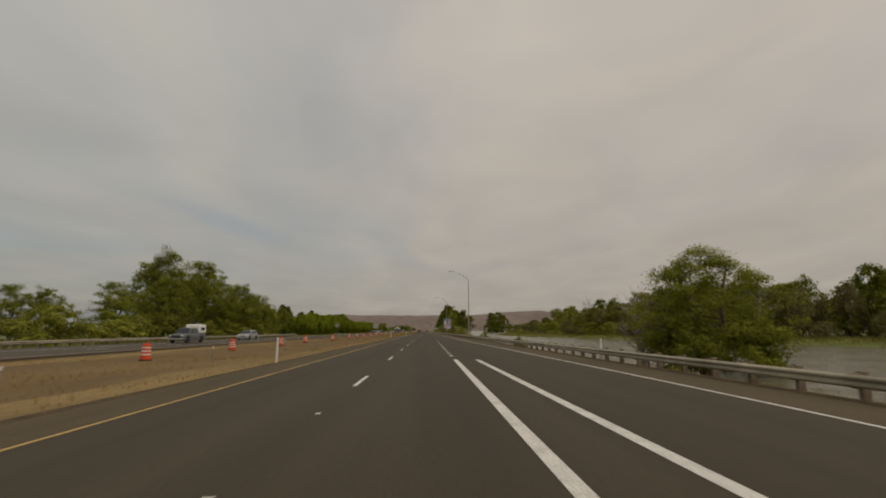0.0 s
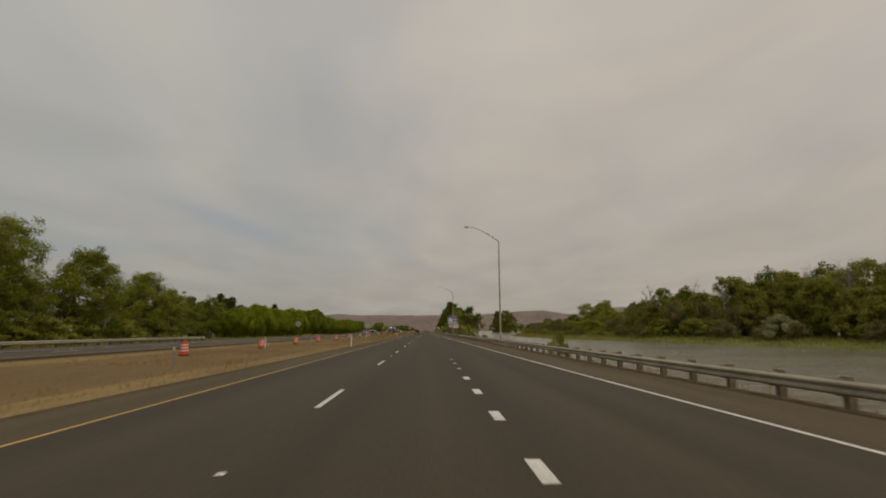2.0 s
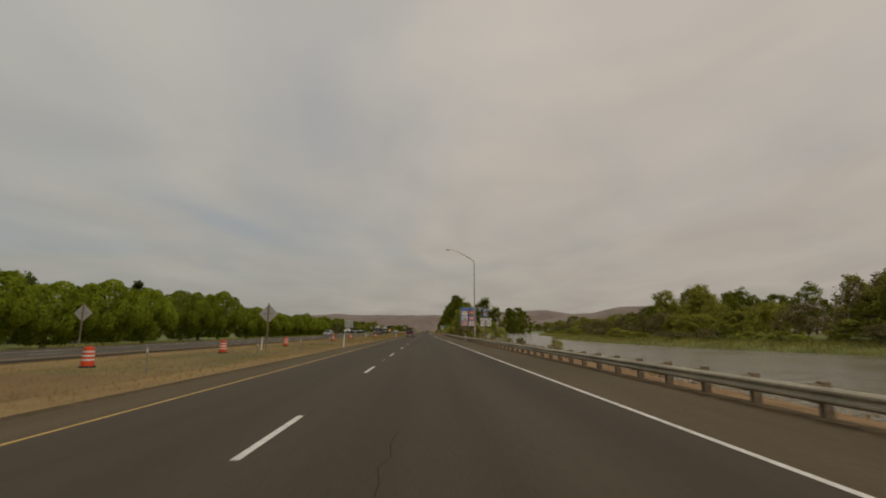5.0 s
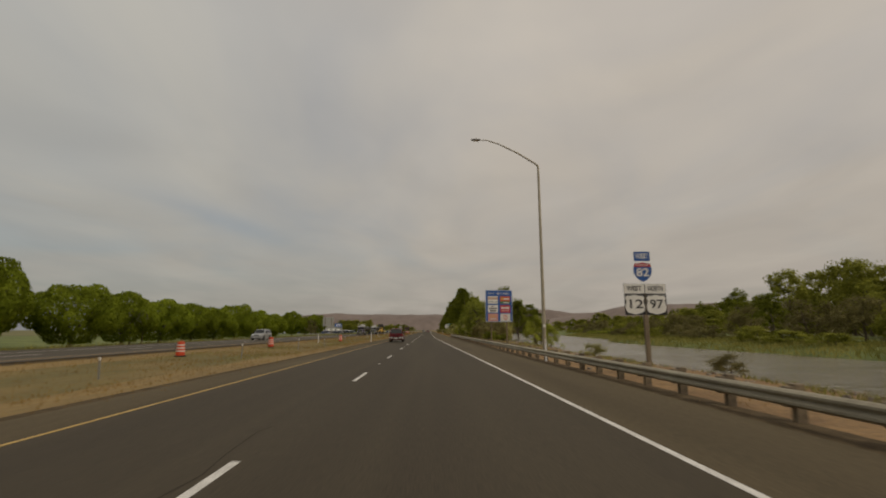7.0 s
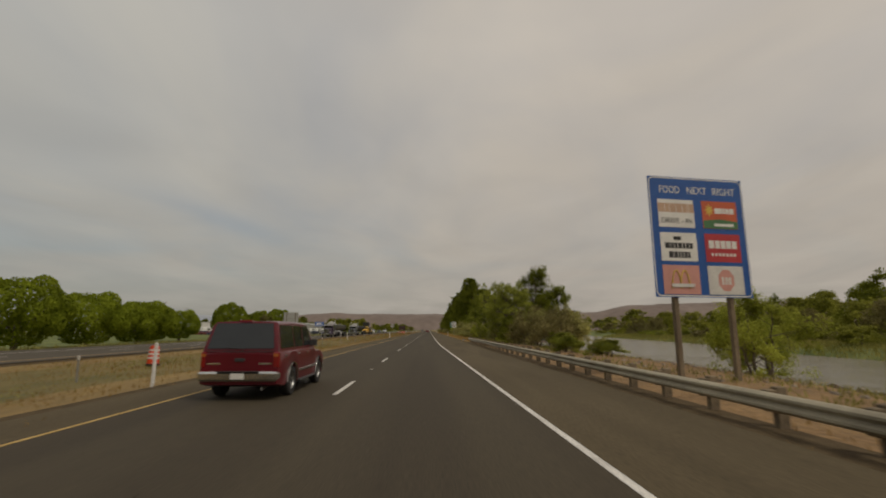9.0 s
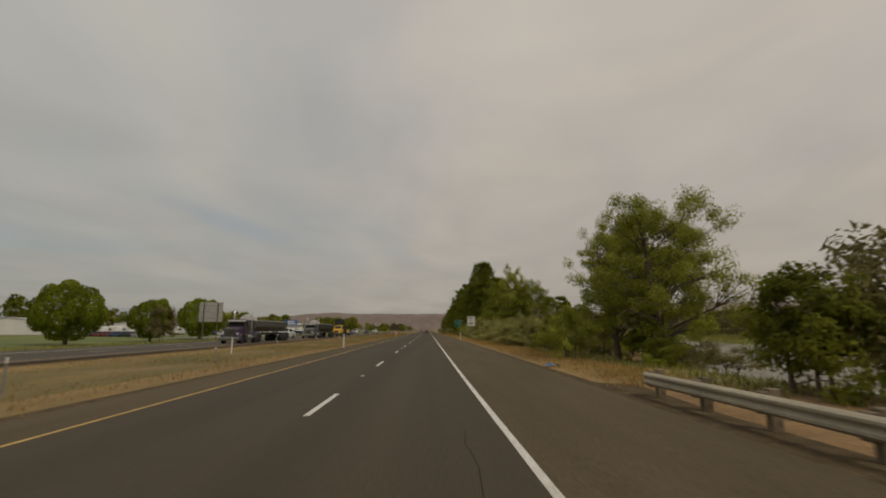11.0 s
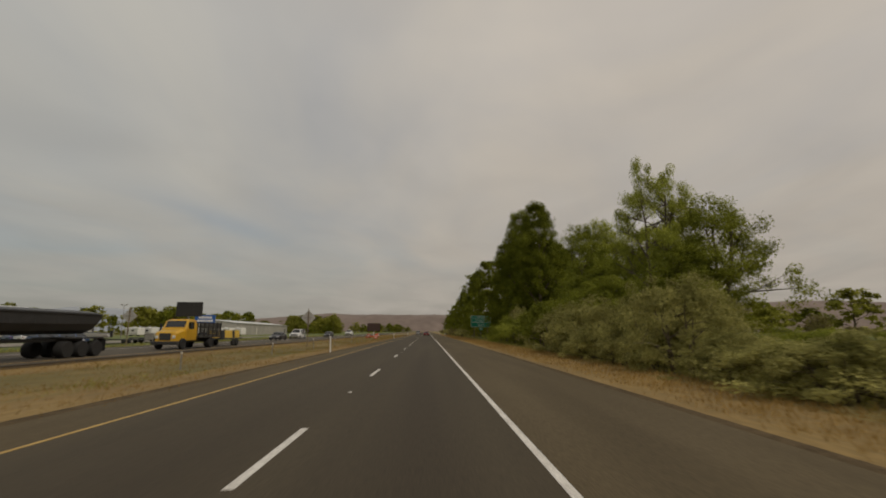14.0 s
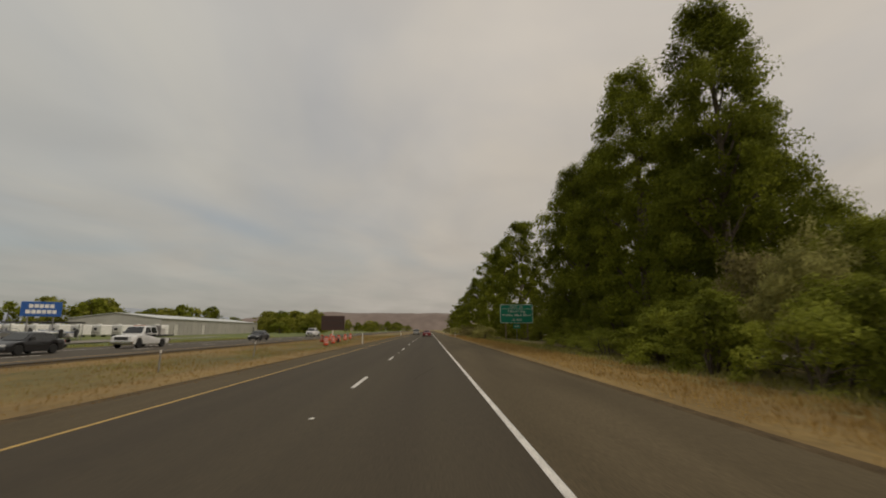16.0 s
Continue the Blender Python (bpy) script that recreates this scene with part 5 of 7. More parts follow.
def route_sign():
    x, y = 8.85, 200.2
    s = thing("route_sign", "route markers with blue interstate shield and two white highway shields", "road sign", at=pose(x, y, -0.33) @ Matrix.Diagonal((1.05, 1, 1.053, 1)))
    z0 = ground_z(x, y)
    part("post", Shape().box(-0.08, -0.05, z0 - 0.3, 0.08, 0.09, 3.55, 0.012), SIGN_POST, s, "square brown wooden post")
    # blue direction plate and interstate shield
    p = face(s, "direction_plate", moved(rounded(0.62, 0.36, 0.04), -0.03, 4.66), -0.062, SIGN_BLUE, "blue plate reading WEST", 0.006)
    lettering("lettering", "WEST", 0.2, SIGN_WHITE, p, -0.03, 4.66, -0.073, 0.50, bold=0.006)
    face(p, "border", moved(rounded(0.66, 0.40, 0.05), -0.03, 4.66), -0.060, SIGN_WHITE, "white border")
    half = [(0, -0.5), (0.14, -0.44), (0.30, -0.32), (0.43, -0.13), (0.47, 0.06), (0.45, 0.24), (0.38, 0.42), (0.28, 0.40), (0.14, 0.43), (0, 0.47)]
    pts = half + [(-a, b) for a, b in reversed(half[1:-1])]
    sh = face(s, "interstate_shield", [(a * 0.76 - 0.03, b * 0.78 + 4.06) for a, b in pts], -0.062, SIGN_BLUE, "blue and red interstate shield numbered 82", 0.006)
    face(sh, "border", [(a * 0.80 - 0.03, b * 0.82 + 4.06) for a, b in pts], -0.060, SIGN_WHITE, "white border")
    top = [(0.45, 0.24), (0.38, 0.42), (0.28, 0.40), (0.14, 0.43), (0, 0.47), (-0.14, 0.43), (-0.28, 0.40), (-0.38, 0.42), (-0.45, 0.24)]
    face(sh, "red_band", [(a * 0.75 - 0.03, b * 0.77 + 4.06) for a, b in top], -0.069, SIGN_RED, "red band")
    lettering("lettering", "INTERSTATE", 0.07, SIGN_WHITE, sh, -0.03, 4.315, -0.0765, 0.5)
    lettering("lettering", "82", 0.32, SIGN_WHITE, sh, -0.03, 4.02, -0.073, 0.50, bold=0.008)
    for sx, word, num in ((-0.415, "WEST", "12"), (0.415, "NORTH", "97")):
        bp = face(s, "direction_plate", moved(rounded(0.80, 0.36, 0.03), sx, 3.40), -0.055, SIGN_WHITE, "white plate reading " + word, 0.006)
        lettering("lettering", word, 0.19, BLACK, bp, sx, 3.40, -0.066, 0.58, bold=0.004)
        face(bp, "border", moved(rounded(0.82, 0.38, 0.03), sx, 3.40), -0.052, BLACK, "thin dark border")
        pl = face(s, "shield_plate", moved(rounded(0.80, 0.80, 0.03), sx, 2.80), -0.055, BLACK, "black plate with white highway shield numbered " + num, 0.006)
        face(pl, "shield", [(a + sx, b + 2.80) for a, b in us_shield(0.80, 0.76)], -0.062, SIGN_WHITE, "white highway shield")
        lettering("lettering", num, 0.34, BLACK, pl, sx, 2.80, -0.069, 0.52, bold=0.006)
    for z in (3.4, 2.8, 4.0):
        part("bracket", Shape().box(-0.3, -0.048, z - 0.03, 0.3, -0.05 + 0.012, z + 0.03), STEEL_DULL, s)


def food_sign():
    """Blue services sign with six panels on two wooden posts, turned slightly to the road."""
    s = thing("services_sign", "large blue roadside food services sign with six coloured panels", "road sign", at=pose(10.54, 250.8, -0.19, 0, 0, 8) @ Matrix.Diagonal((0.945, 1, 1.10, 1)))
    z0 = -0.4
    zb, zt, w = 2.72, 6.98, 4.35
    for px in (-1.25, 1.25):
        post = part("post", Shape().box(px - 0.10, 0.03, z0 - 0.5, px + 0.10, 0.22, zb + 2.6, 0.015), POST_WOOD, s, "stout weathered grey wooden post")
    for z in (3.2, 4.4, 5.6, 6.6):
        part("stiffener", Shape().box(-2.1, -0.02, z - 0.04, 2.1, 0.03, z + 0.04), STEEL_DULL, s)
    zc, h = (zb + zt) / 2, zt - zb
    pan = face(s, "panel", moved(rounded(w, h, 0.03), 0, zc), -0.02, SIGN_BLUE, "blue aluminium panel with white border", 0.025)
    out = moved(rounded(w - 0.05, h - 0.05, 0.20), 0, zc)
    inn = moved(rounded(w - 0.13, h - 0.13, 0.17), 0, zc)
    sh = Shape()
    n = len(out)
    sh.add([(a, -0.0495, b) for a, b in out] + [(a, -0.0495, b) for a, b in inn], [(k, (k + 1) % n, (k + 1) % n + n, k + n) for k in range(n)])
    part("border", sh, SIGN_WHITE, pan, "white border")
    for word, px, ww in (("FOOD", -1.22, 1.0), ("NEXT", 0.02, 0.98), ("RIGHT", 1.28, 1.12)):
        lettering("lettering", word, 0.27, SIGN_WHITE, pan, px, 6.5, -0.0505, ww * 0.92)
    y = -0.048
    def panel(px, pz, mats, label):
        return face(pan, "business_panel", moved(rounded(1.62, 1.0, 0.03), px, pz), y, mats, label, 0.008)
    yy = y - 0.0085
    a = panel(-1.0, 5.65, SIGN_WHITE, "white panel with tan block lettering, not readable")
    bars(a, "mark", -1.0, 5.85, [0.30, 0.2, 0.26, 0.26, 0.22, 0.06, 0.2], 0.32, 0.02, yy, LOGO_TAN, "tan block")
    lettering("lettering", "DRIVE - IN", 0.2, BLACK, a, -1.0, 5.38, yy - 0.003, 1.35)
    b = panel(1.0, 5.65, LOGO_ORANGE, "orange and green panel with a yellow star")
    face(b, "green_strip", [(0.22, 5.16), (1.80, 5.16), (1.80, 5.42), (1.0, 5.50), (0.22, 5.44)], yy, LOGO_GREEN, "green strip")
    star = [(0.52 + (0.24 if k % 2 == 0 else 0.11) * math.cos(k * math.pi / 8), 5.82 + (0.24 if k % 2 == 0 else 0.11) * math.sin(k * math.pi / 8)) for k in range(16)]
    face(b, "star", star, yy, LOGO_YELLOW, "yellow star")
    bars(b, "mark", 1.22, 5.80, [0.34, 0.12, 0.14, 0.2], 0.2, 0.03, yy, SIGN_WHITE, "white script bar")
    bars(b, "mark", 1.15, 5.29, [0.9], 0.1, 0.02, yy - 0.005, SIGN_WHITE, "thin white bar")
    c = panel(-1.0, 4.46, SIGN_WHITE, "white panel with dark brown script bars")
    bars(c, "mark", -1.05, 4.76, [0.34], 0.13, 0.02, yy, BLACK, "dark bar")
    bars(c, "mark", -1.0, 4.50, [0.22, 0.14, 0.14, 0.16, 0.12, 0.14, 0.14], 0.2, 0.03, yy, BLACK, "dark bar")
    bars(c, "mark", -1.0, 4.18, [0.2, 0.16, 0.1, 0.1, 0.14, 0.1], 0.22, 0.03, yy, BLACK, "dark bar")
    d = panel(1.0, 4.46, SIGN_RED, "red panel with white brushed bars")
    bars(d, "mark", 1.0, 4.58, [0.24, 0.22, 0.22, 0.22, 0.22], 0.28, 0.04, yy, SIGN_WHITE, "white bar")
    bars(d, "mark", 1.0, 4.22, [0.1] * 7, 0.11, 0.07, yy, SIGN_WHITE, "small pale bar")
    e = panel(-1.0, 3.32, LOGO_PINK, "faded pink panel with a yellow double arch shape")
    arch = Shape()
    for cx in (-1.24, -0.86):
        arch.tube([(cx + 0.2 * math.cos(math.pi * k / 8), yy - 0.002, 3.02 + 0.62 * math.sin(math.pi * k / 8)) for k in range(9)], 0.03, 6)
    part("mark", arch, LOGO_YELLOW, e, "faded yellow arches")
    bars(e, "mark", -0.98, 3.12, [1.0], 0.12, 0.02, yy - 0.03, OFF_WHITE, "pale bar")
    f = panel(1.0, 3.32, OFF_WHITE, "white panel with a faded red rounded emblem")
    face(f, "emblem", [(1.0 + 0.38 * math.cos(math.pi * (k + 0.5) / 4), 3.32 + 0.40 * math.sin(math.pi * (k + 0.5) / 4)) for k in range(8)], yy, LOGO_PINK, "faded red emblem")
    bars(f, "mark", 1.0, 3.30, [0.1, 0.1, 0.1], 0.26, 0.06, yy - 0.005, OFF_WHITE, "pale strokes")


def speed_sign():
    x, y = 6.98, 360.7
    s = thing("speed_limit_sign", "white speed limit 60 sign on a thin steel post", "road sign", at=pose(x, y, 0, 0, 0, 2))
    part("post", Shape().box(-0.035, 0.006, -0.4, 0.035, 0.066, 3.5, 0.006), STEEL_DULL, s, "perforated square steel post")
    p = face(s, "panel", moved(rounded(1.24, 1.52, 0.07), 0, 2.98), 0.0, SIGN_WHITE, "white reflective panel with black border", 0.006)
    out, inn = moved(rounded(1.20, 1.48, 0.06), 0, 2.98), moved(rounded(1.15, 1.43, 0.05), 0, 2.98)
    n = len(out)
    part("border", Shape().add([(a, -0.0075, b) for a, b in out] + [(a, -0.0075, b) for a, b in inn], [(k, (k + 1) % n, (k + 1) % n + n, k + n) for k in range(n)]), BLACK, p, "thin black border")
    lettering("lettering", "SPEED", 0.2, BLACK, p, 0, 3.47, -0.010, 0.86, bold=0.004)
    lettering("lettering", "LIMIT", 0.2, BLACK, p, 0, 3.13, -0.010, 0.70, bold=0.004)
    lettering("lettering", "60", 0.42, BLACK, p, 0, 2.62, -0.010, 0.74, bold=0.014)


def exit_sign():
    s = thing("exit_sign", "green freeway exit sign reading Union Gap and Valley Mall Blvd", "road sign", at=pose(14.9, 495.0, -0.3, 0, 0, 2) @ Matrix.Diagonal((1.08, 1.0, 1.08, 1)))
    for px in (-1.75, 1.75):
        part("post", Shape().box(px - 0.09, 0.03, -0.6, px + 0.09, 0.2, 3.0, 0.012), SIGN_POST, s, "brown wooden post")
    p = face(s, "panel", moved(rounded(5.3, 3.0, 0.2), 0, 4.25), 0.0, SIGN_GREEN, "green reflective panel with white border", 0.03)
    out, inn = moved(rounded(5.22, 2.92, 0.18), 0, 4.25), moved(rounded(5.08, 2.78, 0.14), 0, 4.25)
    n = len(out)
    part("border", Shape().add([(a, -0.0315, b) for a, b in out] + [(a, -0.0315, b) for a, b in inn], [(k, (k + 1) % n, (k + 1) % n + n, k + n) for k in range(n)]), SIGN_WHITE, p, "white border")
    part("divider", Shape().box(-2.55, -0.034, 5.0, 2.55, -0.031, 5.06), SIGN_WHITE, p, "white dividing line")
    lettering("lettering", "EXIT  36", 0.36, SIGN_WHITE, p, 0, 5.33, -0.034, 1.9, bold=0.006)
    lettering("lettering", "Union Gap", 0.36, SIGN_WHITE, p, 0.1, 4.62, -0.034, 2.8, bold=0.006)
    lettering("lettering", "Valley Mall Blvd", 0.36, SIGN_WHITE, p, 0, 4.02, -0.034, 4.6, bold=0.006)
    lettering("lettering", "1/2  MILE", 0.32, SIGN_WHITE, p, 0, 3.3, -0.034, 1.6, bold=0.006)
    part("lower_plate", Shape().box(-0.55, -0.005, 1.95, 0.55, 0.02, 2.6), SIGN_GREEN, s, "small green plate with pale unreadable bars")
    part("post", Shape().box(-0.05, 0.03, -0.6, 0.05, 0.11, 2.7), STEEL_DULL, s, "thin steel post")
    bars(s, "plate_marks", 0, 2.3, [0.3, 0.4], 0.14, 0.08, -0.006, SIGN_WHITE, "pale bars")


def diamond_at(spots):
    """Diamond warning signs of the opposite road, seen from behind: bare metal on a wooden post."""
    first = None
    for x, y, h, turn in spots:
        m = pose(x, y, ground_z(x, y), 0, 0, turn)
        if first:
            copy_thing(first, m)
            continue
        first = thing("warning_sign", "diamond-shaped warning sign seen from its bare grey back", "road sign", "work-zone warning signs")
        part("post", Shape().box(-0.05, -0.1, -0.4, 0.05, 0.0, 4.35, 0.01), SIGN_POST, first, "orange-brown wooden post")
        d = 0.86
        part("panel", fix_normals(Shape().plate([(0, 3.35 - d), (d, 3.35), (0, 3.35 + d), (-d, 3.35)], 0.004, 0.010).mesh("panel", SIGN_BACK)), None, first, "bare aluminium panel")
        part("front_sheet", fix_normals(Shape().plate([(0, 3.35 - d), (d, 3.35), (0, 3.35 + d), (-d, 3.35)], 0.011, 0.014).mesh("front_sheet", ORANGE)), None, first, "orange reflective front")
        part("brace", Shape().box(-0.45, -0.022, 3.32, 0.45, 0.002, 3.38), STEEL_DULL, first)
        first.matrix_world = m


route_sign()
food_sign()
speed_sign()
exit_sign()
diamond_at([(-33.9, 177, 0, 4), (-14.5, 173.2, 0, 0), (-14.0, 417.2, 0, 0), (-34.5, 417.5, 0, 3)])


def sign_back(x, y, w, z0, z1, label, turn=0):
    """A panel sign for the other direction, seen from behind, on two steel posts."""
    s = thing("panel_sign", label, "road sign", at=pose(x, y, 0, 0, 0, turn))
    for px in (-w * 0.3, w * 0.3):
        part("post", Shape().box(px - 0.08, -0.17, -0.8, px + 0.08, -0.02, z1 - 0.05, 0.012), POST_WOOD, s, "dark upright post")
    n = 3
    for k in range(n):
        a, b = z0 + (z1 - z0) * k / n, z0 + (z1 - z0) * (k + 1) / n
        part("panel", Shape().box(-w / 2, 0.0, a + 0.006, w / 2, 0.04, b - 0.006), SIGN_BACK, s, "bare aluminium panel strip")
        part("rib", Shape().box(-w / 2 + 0.05, -0.02, (a + b) / 2 - 0.03, w / 2 - 0.05, -0.001, (a + b) / 2 + 0.03), STEEL_DULL, s)
    return s


sign_back(-41.0, 375.0, 4.2, 3.1, 6.75, "large panel sign seen from its bare metal back on two posts", 6)
sign_back(-39.0, 246, 2.6, 2.2, 4.4, "panel sign seen from its pale metal back on two posts", 4)


def arrow_board(x, y):
    """Trailer-mounted board beyond the drums, dark panel on a mast."""
    s = thing("message_board", "dark portable message board on a white mast in the median", "message board", at=pose(x, y, ground_z(x, y)))
    part("frame", Shape().box(-0.8, -0.9, 0.35, 0.8, 0.9, 0.55, 0.04), ORANGE, s, "orange trailer frame")
    for sx in (-0.85, 0.85):
        part("wheel", Shape().lathe([(0.02, -0.09), (0.3, -0.09), (0.33, -0.05), (0.33, 0.05), (0.3, 0.09), (0.02, 0.09)], 16, (sx, 0, 0.33), "x"), RUBBER, s, smooth=40)
    part("mast", Shape().tube([(0, 0, 0.5), (0, 0, 2.0)], 0.07, 10), WHITE, s, "white mast")
    b = part("panel", Shape().box(-1.65, -0.12, 1.75, 1.65, 0.12, 3.8, 0.04), plain("dark_red_brown_panel", (0.055, 0.028, 0.022), 0.5), s, "dark reddish panel")
    for z in (2.4, 3.1):
        part("rail", Shape().box(-1.6, -0.15, z - 0.03, 1.6, -0.121, z + 0.03), DARK_TRIM, b)


arrow_board(-13.9, 482.9)


# ---------------------------------------------------------------- vehicles
def wheel(parent, x, y, r, width, side, rim=None, spokes=5, dual=False):
    """A tyre with a rim under it; side +1 is the outer face at larger x."""
    s = side
    w = width / 2
    tyre = part("wheel", Shape().lathe([(r * 0.60, -w), (r * 0.93, -w), (r, -w * 0.7), (r, w * 0.7), (r * 0.93, w), (r * 0.60, w), (r * 0.58, w * 0.5)], 22, (x, y, r), "x"), RUBBER, parent, "black rubber tyre", smooth=35)
    sh = Shape().lathe([(0.02, s * w * 0.45), (r * 0.16, s * w * 0.5), (r * 0.2, s * w * 0.2), (r * 0.54, s * w * 0.15), (r * 0.56, s * w * 0.72), (r * 0.62, s * w * 0.98), (r * 0.60, s * w * 0.4)], 22, (x, y, r), "x")
    for k in range(spokes):
        a = 2 * math.pi * k / spokes
        m = Matrix.Translation((x + s * w * 0.35, y, r)) @ Matrix.Rotation(a, 4, "X")
        sh.box(-0.02, -r * 0.09, r * 0.1, 0.02, r * 0.09, r * 0.56, 0.008, turn=m)
    part("rim", fix_normals(sh.mesh("rim", rim or ALLOY, 35)), None, tyre, "alloy rim")
    return tyre


def body_loft(L, W, stations, bottom, width_at):
    """The lower body between the bumpers; stations: (distance from the nose, top height)."""
    ss = [p[0] for p in stations]
    zs = [p[1] for p in stations]
    n = int(L / 0.085)
    secs = []
    for i in range(n + 1):
        s = L * i / n
        zt, zb, w = float(np.interp(s, ss, zs)), bottom(s), width_at(s)
        zb = min(zb, zt - 0.16)
        zm = max(zb + 0.05, zb + (zt - zb) * 0.5)
        half = [(w - 0.10, zb), (w - 0.025, zb + 0.03), (w, zm), (w - 0.012, zt - (zt - zm) * 0.35), (w - 0.05, zt - 0.045), (w - 0.13, zt - 0.004), (w * 0.5, zt + 0.018)]
        ring = [(x, -s, z) for x, z in half] + [(-x, -s, z) for x, z in reversed(half)]
        secs.append(ring)
    return fix_normals(Shape().loft(secs).mesh("body", [BLACK], 38))


def motor_car(name, label, category, paint, L=4.7, W=1.82, H=1.46, clear=0.2, r=0.33, front=0.9, rear=3.6, nose=(0.62, 0.74, 0.88), belt=0.93,
              glass=((1.15, 2.0), (3.6, 4.5)), deck=0.95, pillars=(2.35, 3.35), bumper=None, suv=False, tumble=0.17, side_trim=None, group="", flares=None):
    """A passenger car, wagon, pickup or SUV, nose towards +y, standing at the origin under its nose.
    glass: windscreen foot and head, rear screen head and foot, as distances from the nose."""
    car = thing(name, label, category, group)
    (w0, w1), (b0, b1) = glass
    stations = [(0, nose[0]), (0.06, nose[0] + 0.05), (0.22, nose[1]), (w0 * 0.5, nose[2] - 0.02), (w0 - 0.05, nose[2] + 0.03), (w0 + 0.12, belt), (b1 - 0.05, deck), (L - 0.12, deck - 0.02), (L, deck - 0.10)]

    def bottom(s):
        z = clear + (0.08 * max(0, 1 - s / 0.35)) + 0.08 * max(0, 1 - (L - s) / 0.4)
        for a in (front, rear):
            d = abs(s - a)
            rr = r + 0.075
            if d < rr:
                z = max(z, r + math.sqrt(rr * rr - d * d) * 0.98)
        return z

    def width_at(s):
        e = min(s, L - s)
        return W / 2 * (1 - (0.05 if suv and s > L / 2 else 0.14) * max(0, 1 - e / 0.45) ** 2)
    me = body_loft(L, W, stations, bottom, width_at)
    me.materials[0] = paint
    body = part("body", me, None, car, "painted body shell")
    part("underbody", Shape().box(-W / 2 + 0.22, -L + 0.25, clear + 0.02, W / 2 - 0.22, -0.25, r + 0.30, 0.03), DARK_TRIM, car, "dark underside")

    def w_at(z):
        f = (z - belt) / (H - belt)
        return W / 2 - 0.07 - tumble * f

    def roof(s):
        return float(np.interp(s, [w0, w1, (w1 + b0) / 2, b0, b1], [belt - 0.02, H - 0.035, H, H - 0.03, belt - 0.02]))
    secs = []
    m = 26
    for i in range(m + 1):
        s = w0 + (b1 - w0) * i / m
        z = roof(s)
        half = [(w_at(belt - 0.05), belt - 0.05), (w_at(max(belt, z - 0.05)), max(belt - 0.04, z - 0.05)), (w_at(z) - 0.06, z), (w_at(z) * 0.5, z + 0.018)]
        secs.append([(x, -s, zz) for x, zz in half] + [(-x, -s, zz) for x, zz in reversed(half)])
    me = fix_normals(Shape().loft(secs).mesh("roof", paint, 35))
    part("roof", me, None, car, "painted roof and pillars")

    def slope_glass(nm, sa, sb, lab):
        za, zb = belt + 0.03, H - 0.075
        s_of = (lambda z: sa + (sb - sa) * (z - belt) / (H - belt))
        sgn = 1 if sb > sa else -1
        vs = [(x * (w_at(z) - 0.10), -s_of(z) + sgn * 0.02, z + 0.016) for z in (za, (za + zb) / 2, zb) for x in (-1, -0.4, 0.4, 1)]
        fs = [(i * 4 + k, i * 4 + k + 1, i * 4 + k + 5, i * 4 + k + 4) for i in range(2) for k in range(3)]
        part(nm, Shape().add(vs, fs), GLASS, car, lab)
    slope_glass("windscreen", w0, w1, "dark windscreen glass")
    slope_glass("rear_window", b1, b0, "dark tinted rear glass")
    edges = [w0 + 0.28] + list(pillars) + [b1 - 0.16]
    for side in (-1, 1):
        for a, b in zip(edges, edges[1:]):
            z0, z1 = belt + 0.035, H - 0.11
            lim = lambda s, z: min(max(s, w0 + 0.10 + (w1 - w0) * (z - belt) / (H - belt)), b1 - 0.12 - (b1 - b0) * (z - belt) / (H - belt))
            pts = [(lim(a + 0.035, z0), z0), (lim(b - 0.035, z0), z0), (lim(b - 0.035, z1), z1), (lim(a + 0.035, z1), z1)]
            vs = [(side * (w_at(z) + 0.006), -s, z) for s, z in pts]
            part("side_window", Shape().add(vs, [(0, 1, 2, 3)] if side > 0 else [(3, 2, 1, 0)]), GLASS, car, "tinted side window")
            part("door_handle", Shape().box(side * (W / 2) - 0.018, -(b - 0.16), belt - 0.16, side * (W / 2) + 0.018, -(b - 0.30), belt - 0.125, 0.006), CHROME if suv else paint, car)
        part("mirror", Shape().box(side * (W / 2 + 0.02) - 0.10, -(w0 + 0.42), belt + 0.02, side * (W / 2 + 0.02) + 0.10, -(w0 + 0.58), belt + 0.20, 0.04), DARK_TRIM, car, "dark door mirror")
        for a, nm in ((front, "front"), (rear, "rear")):
            wheel(car, side * (W / 2 - 0.12), -a, r, 0.23, side)
        if flares:
            for a in (front, rear):
                arc = [(side * (W / 2 + 0.004), -a + (r + 0.095) * math.cos(math.pi * k / 12), r + (r + 0.095) * math.sin(math.pi * k / 12) * 0.98) for k in range(13)]
                part("wheel_arch_trim", Shape().tube(arc, 0.02, 6), flares, car, "bright wheel-arch trim", smooth=60)
        if side_trim:
            part("side_trim", Shape().box(side * (W / 2 + 0.002) - 0.012, -(rear - r - 0.18), 0.58, side * (W / 2 + 0.002) + 0.012, -(front + r + 0.18), 0.64, 0.006), side_trim, car, "bright side strip")
            part("running_board", Shape().box(side * (W / 2 - 0.03) - 0.09, -(rear - r - 0.15), 0.30, side * (W / 2 - 0.03) + 0.09, -(front + r + 0.15), 0.36, 0.02), DARK_TRIM, car)
        part("headlight", Shape().box(side * (W / 2 - 0.30) - 0.17, -0.13, nose[0] - 0.07, side * (W / 2 - 0.30) + 0.17, 0.005, nose[0] + 0.09, 0.03), LAMP_CLEAR, car, "clear headlight")
